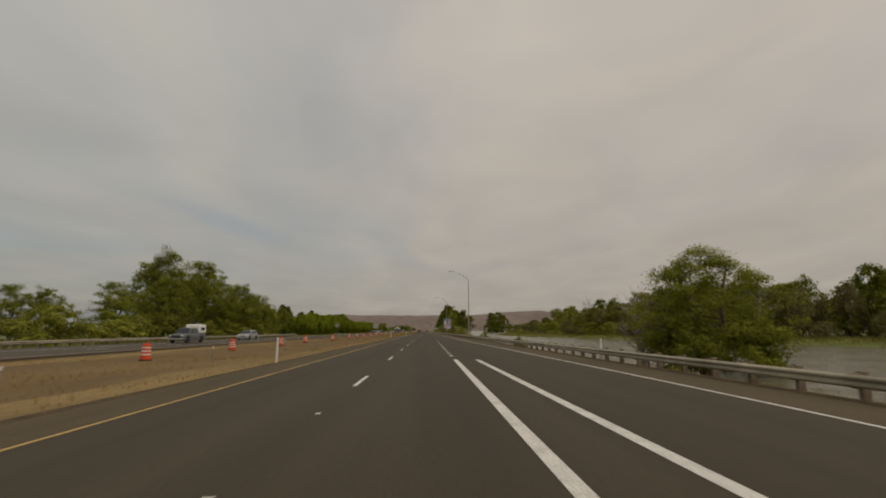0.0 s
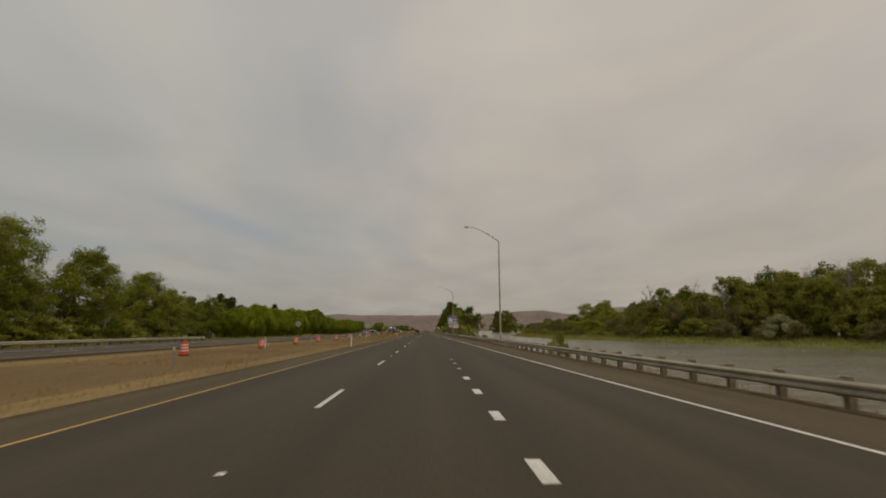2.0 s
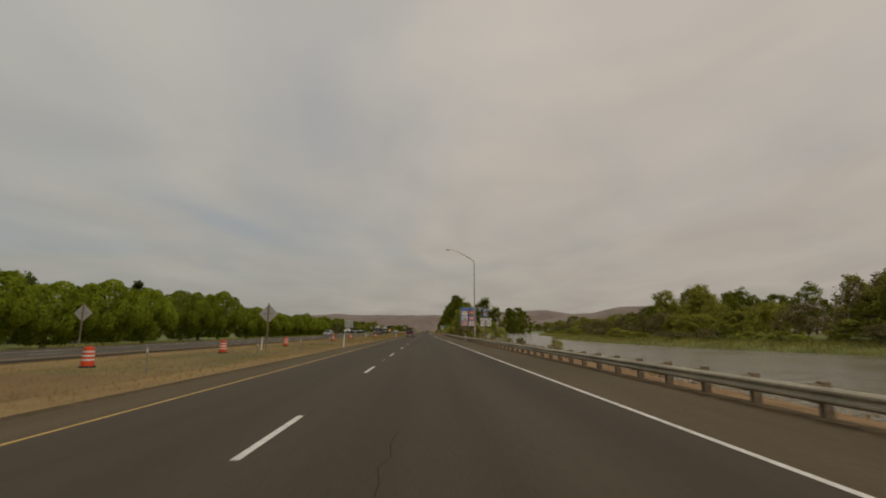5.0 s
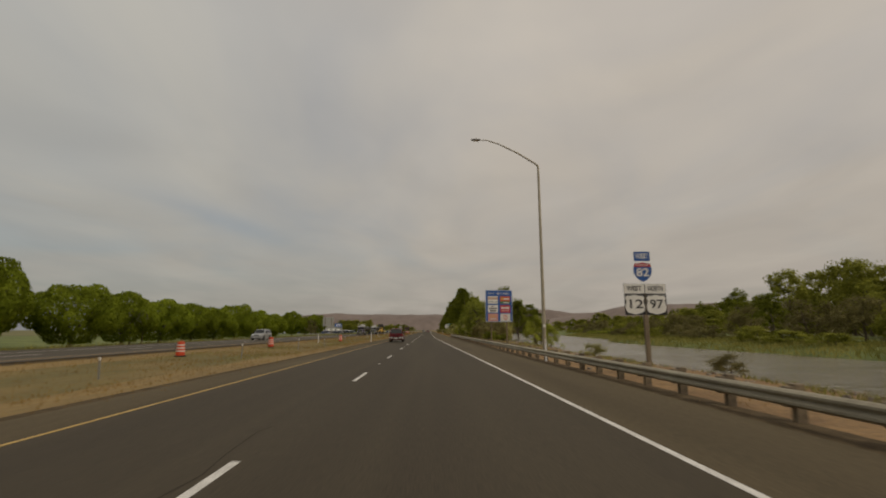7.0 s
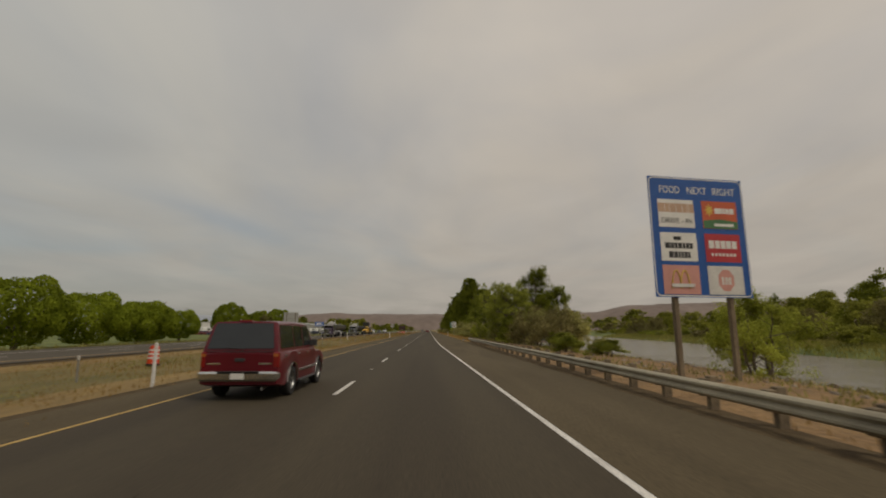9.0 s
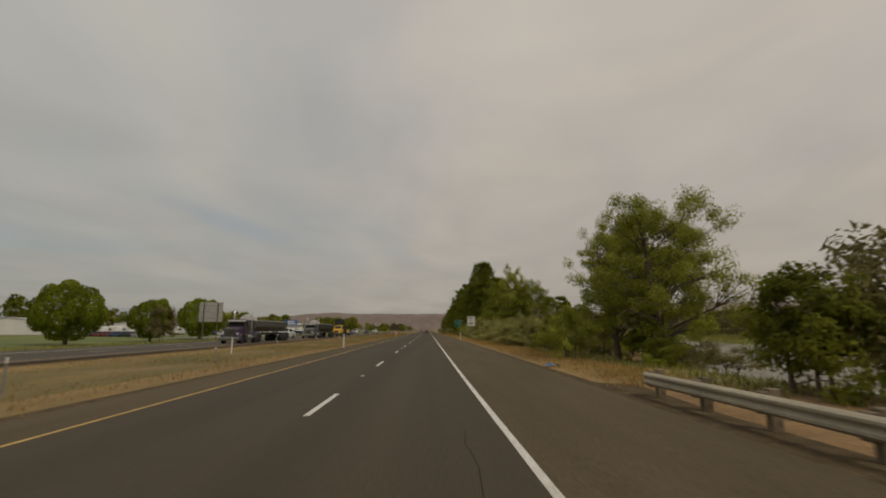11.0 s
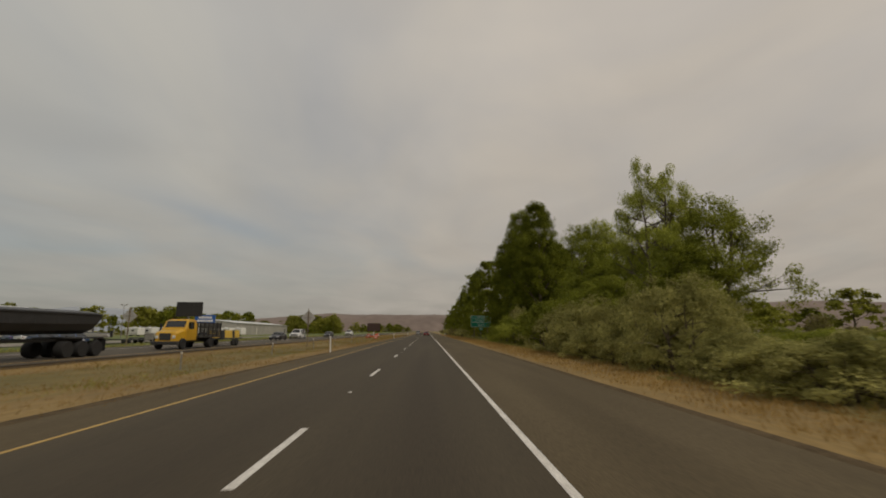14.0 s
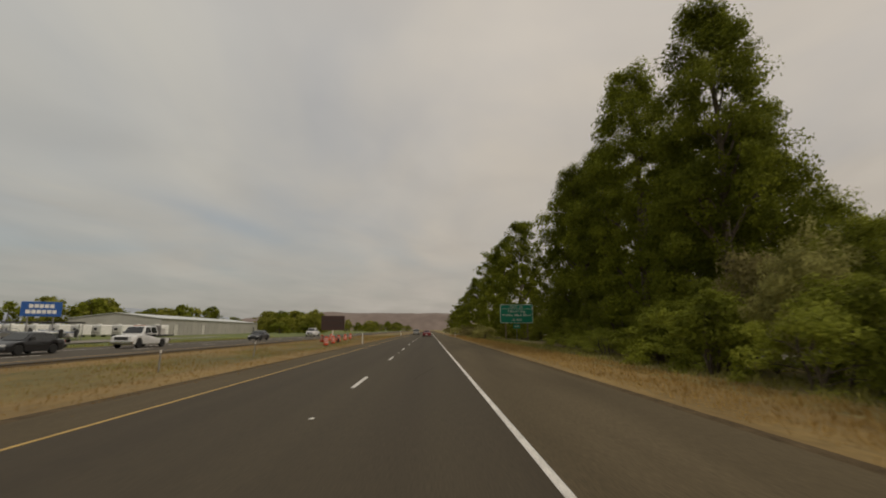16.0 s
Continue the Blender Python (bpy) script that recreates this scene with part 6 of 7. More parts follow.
        if suv:
            t = part("tail_light", Shape().box(side * (W / 2 - 0.115) - 0.065, -L - 0.012, 0.78, side * (W / 2 - 0.095) + 0.065, -L + 0.12, 1.16, 0.02), LAMP_RED, car, "tall red tail light")
            part("amber_lens", Shape().box(side * (W / 2 - 0.115) - 0.058, -L - 0.018, 1.05, side * (W / 2 - 0.115) + 0.058, -L - 0.009, 1.12, 0.003), LAMP_AMBER, t, "amber lens")
        else:
            part("tail_light", Shape().box(side * (W / 2 - 0.24) - 0.16, -L - 0.004, deck - 0.27, side * (W / 2 - 0.24) + 0.16, -L + 0.12, deck - 0.12, 0.02), LAMP_RED, car, "red tail light")
    part("grille", Shape().box(-W * 0.22, -0.1, nose[0] - 0.12, W * 0.22, 0.012, nose[0] + 0.04, 0.02), DARK_TRIM, car, "dark grille")
    bm_ = bumper or paint
    part("front_bumper", Shape().box(-W / 2 + 0.06, -0.2, clear + 0.06, W / 2 - 0.06, 0.06, clear + 0.30, 0.05), bm_, car)
    part("rear_bumper", Shape().box(-W / 2 + 0.03, -L - 0.11, clear + 0.17, W / 2 - 0.03, -L + 0.2, clear + 0.40, 0.05), bm_, car)
    part("number_plate", Shape().box(-0.16, -L - 0.122, clear + 0.22, 0.16, -L - 0.111, clear + 0.36), SIGN_WHITE, car, "pale blank number plate")
    return car


def maroon_suv():
    car = motor_car("suv", "maroon full-size SUV with tinted glass and chrome rear bumper", "SUV", MAROON, L=5.05, W=1.98, H=1.92, clear=0.30, r=0.38, front=0.98, rear=3.93, nose=(0.86, 0.98, 1.08), belt=1.20,
                    glass=((1.40, 2.05), (4.80, 5.02)), deck=1.20, pillars=(2.72, 3.62), suv=True, bumper=CHROME, tumble=0.13, side_trim=CHROME, flares=CHROME)
    L = 5.05
    for side in (-1, 1):
        part("badge", Shape().box(side * 0.62 - 0.16, -L - 0.006, 0.86, side * 0.62 + 0.16, -L + 0.01, 0.90, 0.003), CHROME, car, "chrome badge bar")
    part("brake_light", Shape().box(-0.16, -4.86, 1.905, 0.16, -4.78, 1.94, 0.01), LAMP_RED, car, "high red brake light")
    part("tailgate_handle", Shape().box(-0.12, -L - 0.02, 0.93, 0.12, -L + 0.01, 1.01, 0.01), DARK_TRIM, car)
    w = part("rear_wiper", Shape().tube([(0.06, -L - 0.03, 1.17), (0.08, -L - 0.035, 1.24), (-0.34, -L - 0.0, 1.26)], 0.012, 6), DARK_TRIM, car, smooth=60)
    part("tailgate_seam", Shape().box(-0.80, -L - 0.004, 1.165, 0.80, -L + 0.01, 1.178), DARK_TRIM, car)
    part("bumper_step", Shape().box(-0.50, -L - 0.115, 0.69, 0.50, -L + 0.06, 0.706), DARK_TRIM, car, "black step pad")
    part("exhaust", Shape().tube([(0.52, -4.5, 0.30), (0.56, -5.0, 0.28)], 0.04, 10), STEEL_DULL, car, smooth=50)
    part("spare_wheel", Shape().lathe([(0.05, -0.1), (0.33, -0.1), (0.36, -0.05), (0.36, 0.05), (0.33, 0.1), (0.05, 0.1)], 20, (-0.1, -4.55, 0.42), "z"), RUBBER, car, smooth=40)
    car.matrix_world = pose(-4.24, 244.6 + L * 0.94, 0.005, 0, 0, 0) @ Matrix.Diagonal((0.94, 0.94, 0.94, 1))
    return car


def pickup(name_label, paint, at, bed="open", group="oncoming traffic", chrome=True):
    car = motor_car("pickup_truck", name_label, "pickup truck", paint, L=5.9, W=2.0, H=1.92, clear=0.32, r=0.40, front=1.0, rear=4.6, nose=(0.92, 1.05, 1.14), belt=1.24,
                    glass=((1.45, 2.05), (3.70, 3.86)), deck=1.18 if bed != "flat" else 0.86, pillars=(2.75,), bumper=CHROME if chrome else DARK_TRIM, tumble=0.15)
    part("grille_panel", Shape().box(-0.60, -0.06, 0.72, 0.60, 0.035, 1.00, 0.03), DARK_TRIM, car, "broad dark grille")
    if bed == "open":
        part("bed_liner", Shape().box(-0.80, -5.75, 1.195, 0.80, -4.0, 1.212), DARK_TRIM, car, "dark open bed")
        part("tailgate", Shape().box(-0.86, -5.93, 0.72, 0.86, -5.86, 1.19, 0.015), paint, car)
    elif bed == "camper":
        part("camper_shell", Shape().box(-0.94, -5.85, 1.20, 0.94, -3.95, 2.35, 0.12), WHITE, car, "white camper shell")
        for side in (-1, 1):
            part("camper_window", Shape().box(side * 0.945 - 0.004, -5.3, 1.6, side * 0.945 + 0.004, -4.4, 1.95), GLASS, car)
    elif bed == "flat":
        part("flatbed", Shape().box(-1.1, -6.3, 0.98, 1.1, -3.95, 1.12, 0.02), DARK_TRIM, car, "dark flat bed")
        part("headboard", Shape().box(-1.05, -4.05, 1.10, 1.05, -3.97, 2.0, 0.02), STEEL_DULL, car, "steel headboard")
        part("tool_box", Shape().box(-0.95, -5.0, 1.12, 0.95, -4.15, 1.75, 0.03), OFF_WHITE, car, "pale tool box")
    if bed == "flat":
        part("light_bar", Shape().box(-0.5, -2.5, 1.935, 0.5, -2.3, 1.99, 0.02), LAMP_AMBER, car, "amber roof light")
    car.matrix_world = at
    tagged(car, group=group)
    return car


def hauler(label, cab_paint, tub_paint, at):
    """Long-nosed tractor with a bottom-dump trailer, nose towards +y."""
    t = thing("dump_truck", label, "truck", "oncoming traffic")
    for sx in (-0.4, 0.4):
        part("frame_rail", Shape().box(sx - 0.05, -7.2, 0.62, sx + 0.05, -0.5, 0.85, 0.02), DARK_TRIM, t, "dark chassis rail")
    secs = []
    for s, w, z0, z1 in ((0.25, 0.62, 0.75, 1.72), (0.3, 0.68, 0.72, 1.80), (1.2, 0.74, 0.8, 1.92), (2.15, 0.80, 0.85, 2.02)):
        half = [(w, z0), (w, z1 - 0.18), (w - 0.10, z1 - 0.04), (w * 0.5, z1)]
        secs.append([(x, -s, z) for x, z in half] + [(-x, -s, z) for x, z in reversed(half)])
    part("hood", fix_normals(Shape().loft(secs).mesh("hood", cab_paint, 35)), None, t, "painted long hood")
    g = part("grille", Shape().box(-0.52, -0.3, 0.72, 0.52, 0.0 - 0.2, 1.74, 0.03), CHROME, t, "chrome grille")
    for k in range(9):
        part("grille_bar", Shape().box(-0.44 + k * 0.1, -0.205, 0.8, -0.40 + k * 0.1, -0.185, 1.66), DARK_TRIM, g)
    part("bumper", Shape().box(-1.18, -0.25, 0.35, 1.18, 0.05, 0.75, 0.05), CHROME, t, "chrome bumper")
    part("cab", Shape().box(-1.02, -3.75, 0.85, 1.02, -2.15, 2.85, 0.13), cab_paint, t, "painted cab")
    part("sun_visor", Shape().box(-1.0, -2.2, 2.55, 1.0, -1.92, 2.74, 0.03), OFF_WHITE, t, "pale sun visor")
    part("windscreen", Shape().box(-0.88, -2.165, 2.05, 0.88, -2.135, 2.56, 0.01), GLASS, t, "dark split windscreen")
    for side in (-1, 1):
        part("side_window", Shape().box(side * 1.02 - 0.012, -3.2, 2.0, side * 1.02 + 0.012, -2.4, 2.55), GLASS, t)
        part("door_panel", Shape().box(side * 1.02 - 0.01, -3.35, 0.95, side * 1.02 + 0.016, -2.25, 1.92, 0.008), cab_paint, t)
        part("mirror", Shape().box(side * 1.35 - 0.1, -2.35, 1.9, side * 1.35 + 0.1, -2.27, 2.5, 0.02), CHROME, t, "tall chrome mirror")
        st = part("exhaust_stack", Shape().tube([(side * 1.08, -3.95, 1.0), (side * 1.08, -3.95, 3.3), (side * 1.08, -3.98, 3.55), (side * 1.10, -4.12, 3.75)], [0.10, 0.085, 0.08, 0.08], 12), CHROME, t, "chrome exhaust stack", smooth=50)
        part("fuel_tank", Shape().lathe([(0.02, -0.75), (0.30, -0.75), (0.33, -0.70), (0.33, 0.70), (0.30, 0.75), (0.02, 0.75)], 18, (side * 0.92, -3.5, 0.72), "y"), ALLOY, t, "round polished tank", smooth=40)
        part("headlight", Shape().lathe([(0.02, 0.03), (0.11, 0.03), (0.13, -0.02), (0.10, -0.2), (0.02, -0.24)], 14, (side * 0.86, -0.25, 1.15), "y"), LAMP_CLEAR, t, "round headlight", smooth=40)
        arc = [(0.58 * math.cos(math.pi * k / 8), 0.58 * math.sin(math.pi * k / 8)) for k in range(9)]
        sh = Shape()
        secs = [[(side * 0.72, -1.15 + a, 0.52 + b), (side * 1.2, -1.15 + a, 0.50 + b), (side * 1.2, -1.15 + a * 1.06, 0.52 + b * 1.06), (side * 0.72, -1.15 + a * 1.06, 0.54 + b * 1.06)] for a, b in arc]
        part("front_fender", fix_normals(sh.loft(secs).mesh("front_fender", cab_paint, 40)), None, t, "painted front fender")
        wheel(t, side * 1.0, -1.15, 0.52, 0.30, side, CHROME, 0)
        for yy in (-5.6, -6.9):
            wheel(t, side * 0.92, -yy * -1, 0.52, 0.56, side, CHROME, 0)
        part("rear_fender", fix_normals(Shape().loft([[(side * 0.62, -6.25 + a * 2.05, 0.52 + b), (side * 1.22, -6.25 + a * 2.05, 0.52 + b), (side * 1.22, -6.25 + a * 2.1, 0.55 + b * 1.04), (side * 0.62, -6.25 + a * 2.1, 0.55 + b * 1.04)] for a, b in arc[1:-1]]).mesh("rear_fender", ALLOY, 40)), None, t, "bright quarter fender")
    # trailer: tub with sloping ends on a spine
    y0, y1 = -5.3, -18.6
    secs = []
    for f, wt, zb, zt in ((0.0, 1.18, 1.50, 2.62), (0.01, 1.25, 1.42, 2.70), (0.5, 1.25, 1.38, 2.70), (0.95, 1.25, 1.42, 2.70), (1.0, 1.20, 1.80, 2.66)):
        y = y0 + (y1 - y0) * f
        half = [(wt * 0.40, zb), (wt * 0.78, zb + 0.22), (wt * 0.98, zb + 0.62), (wt, zt - 0.12), (wt + 0.06, zt - 0.10), (wt + 0.06, zt), (wt - 0.04, zt + 0.02), (wt * 0.5, zt + 0.16)]
        secs.append([(x, y, z) for x, z in half] + [(-x, y, z) for x, z in reversed(half)])
    part("tub", fix_normals(Shape().loft(secs).mesh("tub", tub_paint, 25)), None, t, "long half-round steel dump tub under a tarp")
    part("arched_bulkhead", Shape().lathe([(0.02, -0.04), (1.16, -0.04), (1.2, 0.0), (1.16, 0.04), (0.02, 0.04)], 24, (0, y0 - 0.15, 2.35), "y"), OFF_WHITE, t, "pale arched front bulkhead", smooth=40)
    part("spine", Shape().box(-0.4, y1 + 0.4, 0.95, 0.4, y0 - 0.2, 1.15, 0.02), DARK_TRIM, t)
    part("tail_deck", Shape().box(-1.1, y1 - 0.6, 1.12, 1.1, y1 + 2.6, 1.22, 0.02), DARK_TRIM, t)
    for k in range(7):
        y = y0 + (y1 - y0) * (0.12 + 0.12 * k)
        for side in (-1, 1):
            part("tub_rib", Shape().box(side * 1.22 - 0.03, y - 0.05, 2.02, side * 1.22 + 0.055, y + 0.05, 2.60, 0.015), tub_paint, t)
    for side in (-1, 1):
        for yy in (y1 + 2.6, y1 + 1.35, y1 + 0.1):
            wheel(t, side * 0.92, yy, 0.5, 0.56, side, ALLOY, 0)
        part("mud_flap", Shape().box(side * 0.92 - 0.3, y1 - 0.62, 0.3, side * 0.92 + 0.3, y1 - 0.6, 1.1), RUBBER, t)
        part("tail_light", Shape().box(side * 0.8 - 0.12, y1 - 0.63, 1.05, side * 0.8 + 0.12, y1 - 0.6, 1.13), LAMP_RED, t)
    t.matrix_world = at
    return t


def yellow_truck(at):
    """Medium truck of the road crew with a stake body, a message panel over the cab and a trailer of drums."""
    t = thing("work_truck", "yellow road-crew truck with dark stake bed and black message panel", "truck", "oncoming traffic")
    secs = []
    for s, w, z0, z1 in ((0.0, 0.80, 0.6, 1.45), (0.08, 0.88, 0.58, 1.55), (0.9, 0.98, 0.7, 1.72), (1.5, 1.02, 0.75, 1.82)):
        half = [(w, z0), (w, z1 - 0.2), (w - 0.12, z1 - 0.04), (w * 0.5, z1)]
        secs.append([(x, -s, z) for x, z in half] + [(-x, -s, z) for x, z in reversed(half)])
    part("hood", fix_normals(Shape().loft(secs).mesh("hood", YELLOW_TRUCK, 35)), None, t, "yellow sloping hood")
    secs = []
    for d, top in ((1.38, 1.80), (1.42, 1.88), (1.80, 2.50), (1.95, 2.60), (2.6, 2.66), (3.2, 2.62), (3.3, 2.55)):
        half = [(1.05, 0.75), (1.09, 0.9), (1.09, min(1.75, top - 0.08)), (1.09 - 0.10 * max(0.0, (top - 1.85) / 0.8), top - 0.05), (0.92, top), (0.5, top + 0.02)]
        secs.append([(x, -d, z) for x, z in half] + [(-x, -d, z) for x, z in reversed(half)])
    part("cab", fix_normals(Shape().loft(secs).mesh("cab", YELLOW_TRUCK, 30)), None, t, "yellow cab with raked windscreen")
    part("windscreen", fix_normals(Shape().loft([[(x, -1.425, 1.93), (x, -1.775, 2.50), (x, -1.76, 2.51), (x, -1.41, 1.94)] for x in (-0.86, 0.86)]).mesh("windscreen", GLASS)), None, t, "dark raked windscreen")
    for sx in (-0.55, 0.0, 0.55):
        part("roof_marker", Shape().box(sx - 0.05, -2.05, 2.62, sx + 0.05, -1.95, 2.70, 0.015), LAMP_AMBER, t)
    part("grille", Shape().box(-0.5, -0.04, 0.8, 0.5, 0.03, 1.4, 0.02), DARK_TRIM, t, "dark grille")
    part("bumper", Shape().box(-1.15, -0.2, 0.42, 1.15, 0.12, 0.72, 0.04), DARK_TRIM, t, "black bumper")
    for side in (-1, 1):
        part("side_window", Shape().box(side * 1.08 - 0.012, -2.7, 1.8, side * 1.08 + 0.012, -1.75, 2.4), GLASS, t)
        part("headlight", Shape().box(side * 0.72 - 0.14, -0.05, 0.95, side * 0.72 + 0.14, 0.035, 1.2, 0.03), LAMP_CLEAR, t)
        part("mirror", Shape().box(side * 1.38 - 0.1, -1.75, 1.75, side * 1.38 + 0.1, -1.68, 2.25, 0.02), BLACK, t)
        wheel(t, side * 1.0, -0.95, 0.48, 0.28, side, ALLOY, 0)
        wheel(t, side * 0.94, -6.1, 0.48, 0.52, side, ALLOY, 0)
        for z in (1.16, 1.37, 1.58, 1.79, 2.00, 2.21):
            part("stake_board", Shape().box(side * 1.18 - 0.02, -8.2, z, side * 1.18 + 0.02, -3.6, z + 0.185, 0.008), BLACK, t)
        for k in range(6):
            part("stake", Shape().box(side * 1.18 - 0.05, -3.68 - k * 0.9, 1.1, side * 1.18 + 0.05, -3.6 - k * 0.9, 2.48, 0.008), BLACK, t)
    part("bed", Shape().box(-1.2, -8.25, 0.98, 1.2, -3.5, 1.14, 0.02), DARK_TRIM, t, "dark flat bed")
    for sx in (-0.37, 0.37):
        part("frame_rail", Shape().box(sx - 0.05, -8.1, 0.55, sx + 0.05, -1.0, 0.95, 0.02), DARK_TRIM, t)
    part("panel_mast", Shape().box(-0.06, -3.75, 1.1, 0.06, -3.63, 3.0), STEEL_DULL, t)
    p = part("message_panel", Shape().box(-1.2, -3.85, 2.95, 1.2, -3.62, 4.32, 0.03), BLACK, t, "black message panel")
    for k in range(3):
        for j in range(5):
            part("lamp_cell", Shape().lathe([(0.01, 0.0), (0.06, 0.0), (0.07, -0.01)], 10, (-0.9 + j * 0.45, -3.615, 3.25 + k * 0.38), "y"), DARK_TRIM, p)
    # trailer with stacked orange-yellow drums
    part("trailer_deck", Shape().box(-1.1, -14.2, 0.72, 1.1, -9.4, 0.86, 0.02), DARK_TRIM, t, "low trailer deck")
    part("drawbar", Shape().tube([(0, -8.2, 0.6), (0, -9.5, 0.75)], 0.07, 8), DARK_TRIM, t)
    for side in (-1, 1):
        for yy in (-11.6, -12.5):
            wheel(t, side * 1.12, yy, 0.36, 0.24, side, ALLOY, 0)
    for k in range(7):
        for j in range(3):
            part("drum", Shape().lathe([(0.24, 0), (0.24, 0.3), (0.22, 0.31), (0.21, 0.6), (0.19, 0.8), (0.12, 0.82)], 12, (-0.7 + j * 0.7, -9.8 - k * 0.65, 0.86), "z"), LOGO_YELLOW if (k + j) % 4 else DARK_TRIM, t, smooth=35)
    t.matrix_world = at
    return t


def traffic():
    maroon_suv()
    sedan = dict(L=4.75, W=1.83, H=1.45, front=0.92, rear=3.65, nose=(0.60, 0.72, 0.86), belt=0.92, glass=((1.30, 2.15), (3.35, 4.15)), deck=0.98, pillars=(2.85,))
    c = motor_car("car", "dark red sedan driving ahead in the right lane".replace("right", "same"), "car", RED_CAR, **sedan)
    c.matrix_world = pose(-0.6, 520.5 + 4.75, 0.005)
    wag = dict(L=5.1, W=1.9, H=1.62, clear=0.2, r=0.35, front=0.95, rear=3.95, nose=(0.66, 0.80, 0.96), belt=1.0, glass=((1.30, 2.25), (4.35, 5.0)), deck=1.02, pillars=(2.75, 3.75))
    c = motor_car("station_wagon", "silver station wagon on the opposite road", "car", SILVER, group="oncoming traffic", **wag)
    c.matrix_world = pose(-30.9, 79.5, 0.005, 0, 0, 180)
    c = motor_car("suv", "silver SUV on the opposite road", "SUV", SILVER, group="oncoming traffic", L=4.7, W=1.86, H=1.72, clear=0.25, r=0.36, front=0.92, rear=3.65, nose=(0.78, 0.90, 1.02), belt=1.08,
                  glass=((1.30, 2.0), (4.2, 4.65)), deck=1.08, pillars=(2.6, 3.5))
    c.matrix_world = pose(-27.0, 256.6, 0.005, 0, 0, 180)
    w2 = copy_thing(c, pose(-4.1, 566, 0.005))
    tagged(w2, "pale silver SUV driving ahead in the left lane".replace("left", "passing"), group="traffic ahead")
    pickup("dark grey pickup truck with white camper shell", GREY_CAR, pose(-31.0, 59.0, 0.005, 0, 0, 180), "camper")
    for y, lab, paint in ((444.5, "black sedan on the opposite road", BLACK_CAR), (487, "black sedan with headlights on the opposite road", BLACK_CAR)):
        c = motor_car("car", lab, "car", paint, group="oncoming traffic", **sedan)
        c.matrix_world = pose(-26.6, y, 0.005, 0, 0, 180)
    pickup("white crew pickup truck with chrome bumper", WHITE_CAR, pose(-27.0, 373, 0.005, 0, 0, 180), "open")
    pickup("white work truck with dark flat bed and tool box", WHITE_CAR, pose(-26.6, 456.5, 0.005, 0, 0, 180), "flat")
    pickup("white pickup truck far along the opposite road", WHITE_CAR, pose(-27, 522, 0.005, 0, 0, 180), "open")
    hauler("dark purple long-nosed truck with chrome front hauling a dark dump trailer", car_paint("dark_purple_paint", (0.050, 0.034, 0.060)), plain("grey_green_tub_steel", (0.085, 0.085, 0.072), 0.6, metal=0.2, vary=0.2), pose(-22.9, 340.2, 0.005, 0, 0, 180))
    hauler("grey and chrome long-nosed truck with black dump trailer", GREY_CAR, plain("black_tub_steel", (0.03, 0.03, 0.032), 0.5, vary=0.15), pose(-22.9, 375.5, 0.005, 0, 0, 180))
    yellow_truck(pose(-22.9, 404.0, 0.005, 0, 0, 180))


traffic()


# ---------------------------------------------------------------- lots and buildings past the opposite road
METAL_WALL = material("ribbed_metal_wall", (0.34, 0.325, 0.29), (0.43, 0.41, 0.37), size=5, rough=0.6, fine=3, fine_amount=0.08, metal=0.1)
METAL_WHITE = material("white_metal_wall", (0.55, 0.54, 0.50), (0.66, 0.64, 0.59), size=5, rough=0.6, fine=3, fine_amount=0.08)
METAL_ROOF = material("pale_metal_roof", (0.52, 0.52, 0.50), (0.63, 0.63, 0.60), size=6, rough=0.45, fine=2, fine_amount=0.08, metal=0.2)
LOT = material("gravel_lot", (0.17, 0.15, 0.12), (0.26, 0.23, 0.19), size=4, rough=0.95, fine=4, fine_amount=0.25)


def shed(label, corner, length, depth, eave, rise, turn, wall, roof_mat, doors, group="metal buildings"):
    """A long gabled metal building; its long face runs along +y from the corner, looking to +x."""
    b = thing("building", label, "building", group, at=pose(corner[0], corner[1], -0.3, 0, 0, turn))
    th = 0.25
    part("wall_front", Shape().box(-th, 0, 0, 0, length, eave), wall, b, "long ribbed metal wall")
    part("wall_back", Shape().box(-depth, 0, 0, -depth + th, length, eave), wall, b)
    for y0 in (0.0, length - th):
        prof = [(-depth + th + 0.01, 0), (-th - 0.01, 0), (-th - 0.01, eave), (-depth / 2, eave + rise), (-depth + th + 0.01, eave)]
        part("gable_wall", fix_normals(Shape().plate(prof, y0, y0 + th).mesh("gable_wall", wall)), None, b, "gable end wall")
    for s in (0, 1):
        xa, xb = (0.35, -depth / 2) if s == 0 else (-depth / 2, -depth - 0.35)
        za, zb = (eave - 0.05, eave + rise + 0.05) if s == 0 else (eave + rise + 0.05, eave - 0.05)
        part("roof", fix_normals(Shape().loft([[(xa, y, za), (xb, y, zb), (xb, y, zb + 0.12), (xa, y, za + 0.12)] for y in (-0.3, length + 0.3)]).mesh("roof", roof_mat)), None, b, "low pale metal roof slope")
    n = int(length / 3)
    for k in range(1, n):
        part("wall_rib", Shape().box(0.001, k * length / n - 0.04, 0.1, 0.04, k * length / n + 0.04, eave - 0.1), wall, b)
    for k, (y, w, h, dark) in enumerate(doors):
        d = part("door", Shape().box(0.002, y, 0.05, 0.06, y + w, h, 0.01), DARK_TRIM if dark else OFF_WHITE, b, "roller door, or dark sheet for a shaded open bay")
        part("door_frame", Shape().box(0.002, y - 0.12, 0.0, 0.09, y - 0.02, h + 0.1), STEEL_DULL, d)
        part("door_frame", Shape().box(0.002, y + w + 0.02, 0.0, 0.09, y + w + 0.12, h + 0.1), STEEL_DULL, d)
    return b


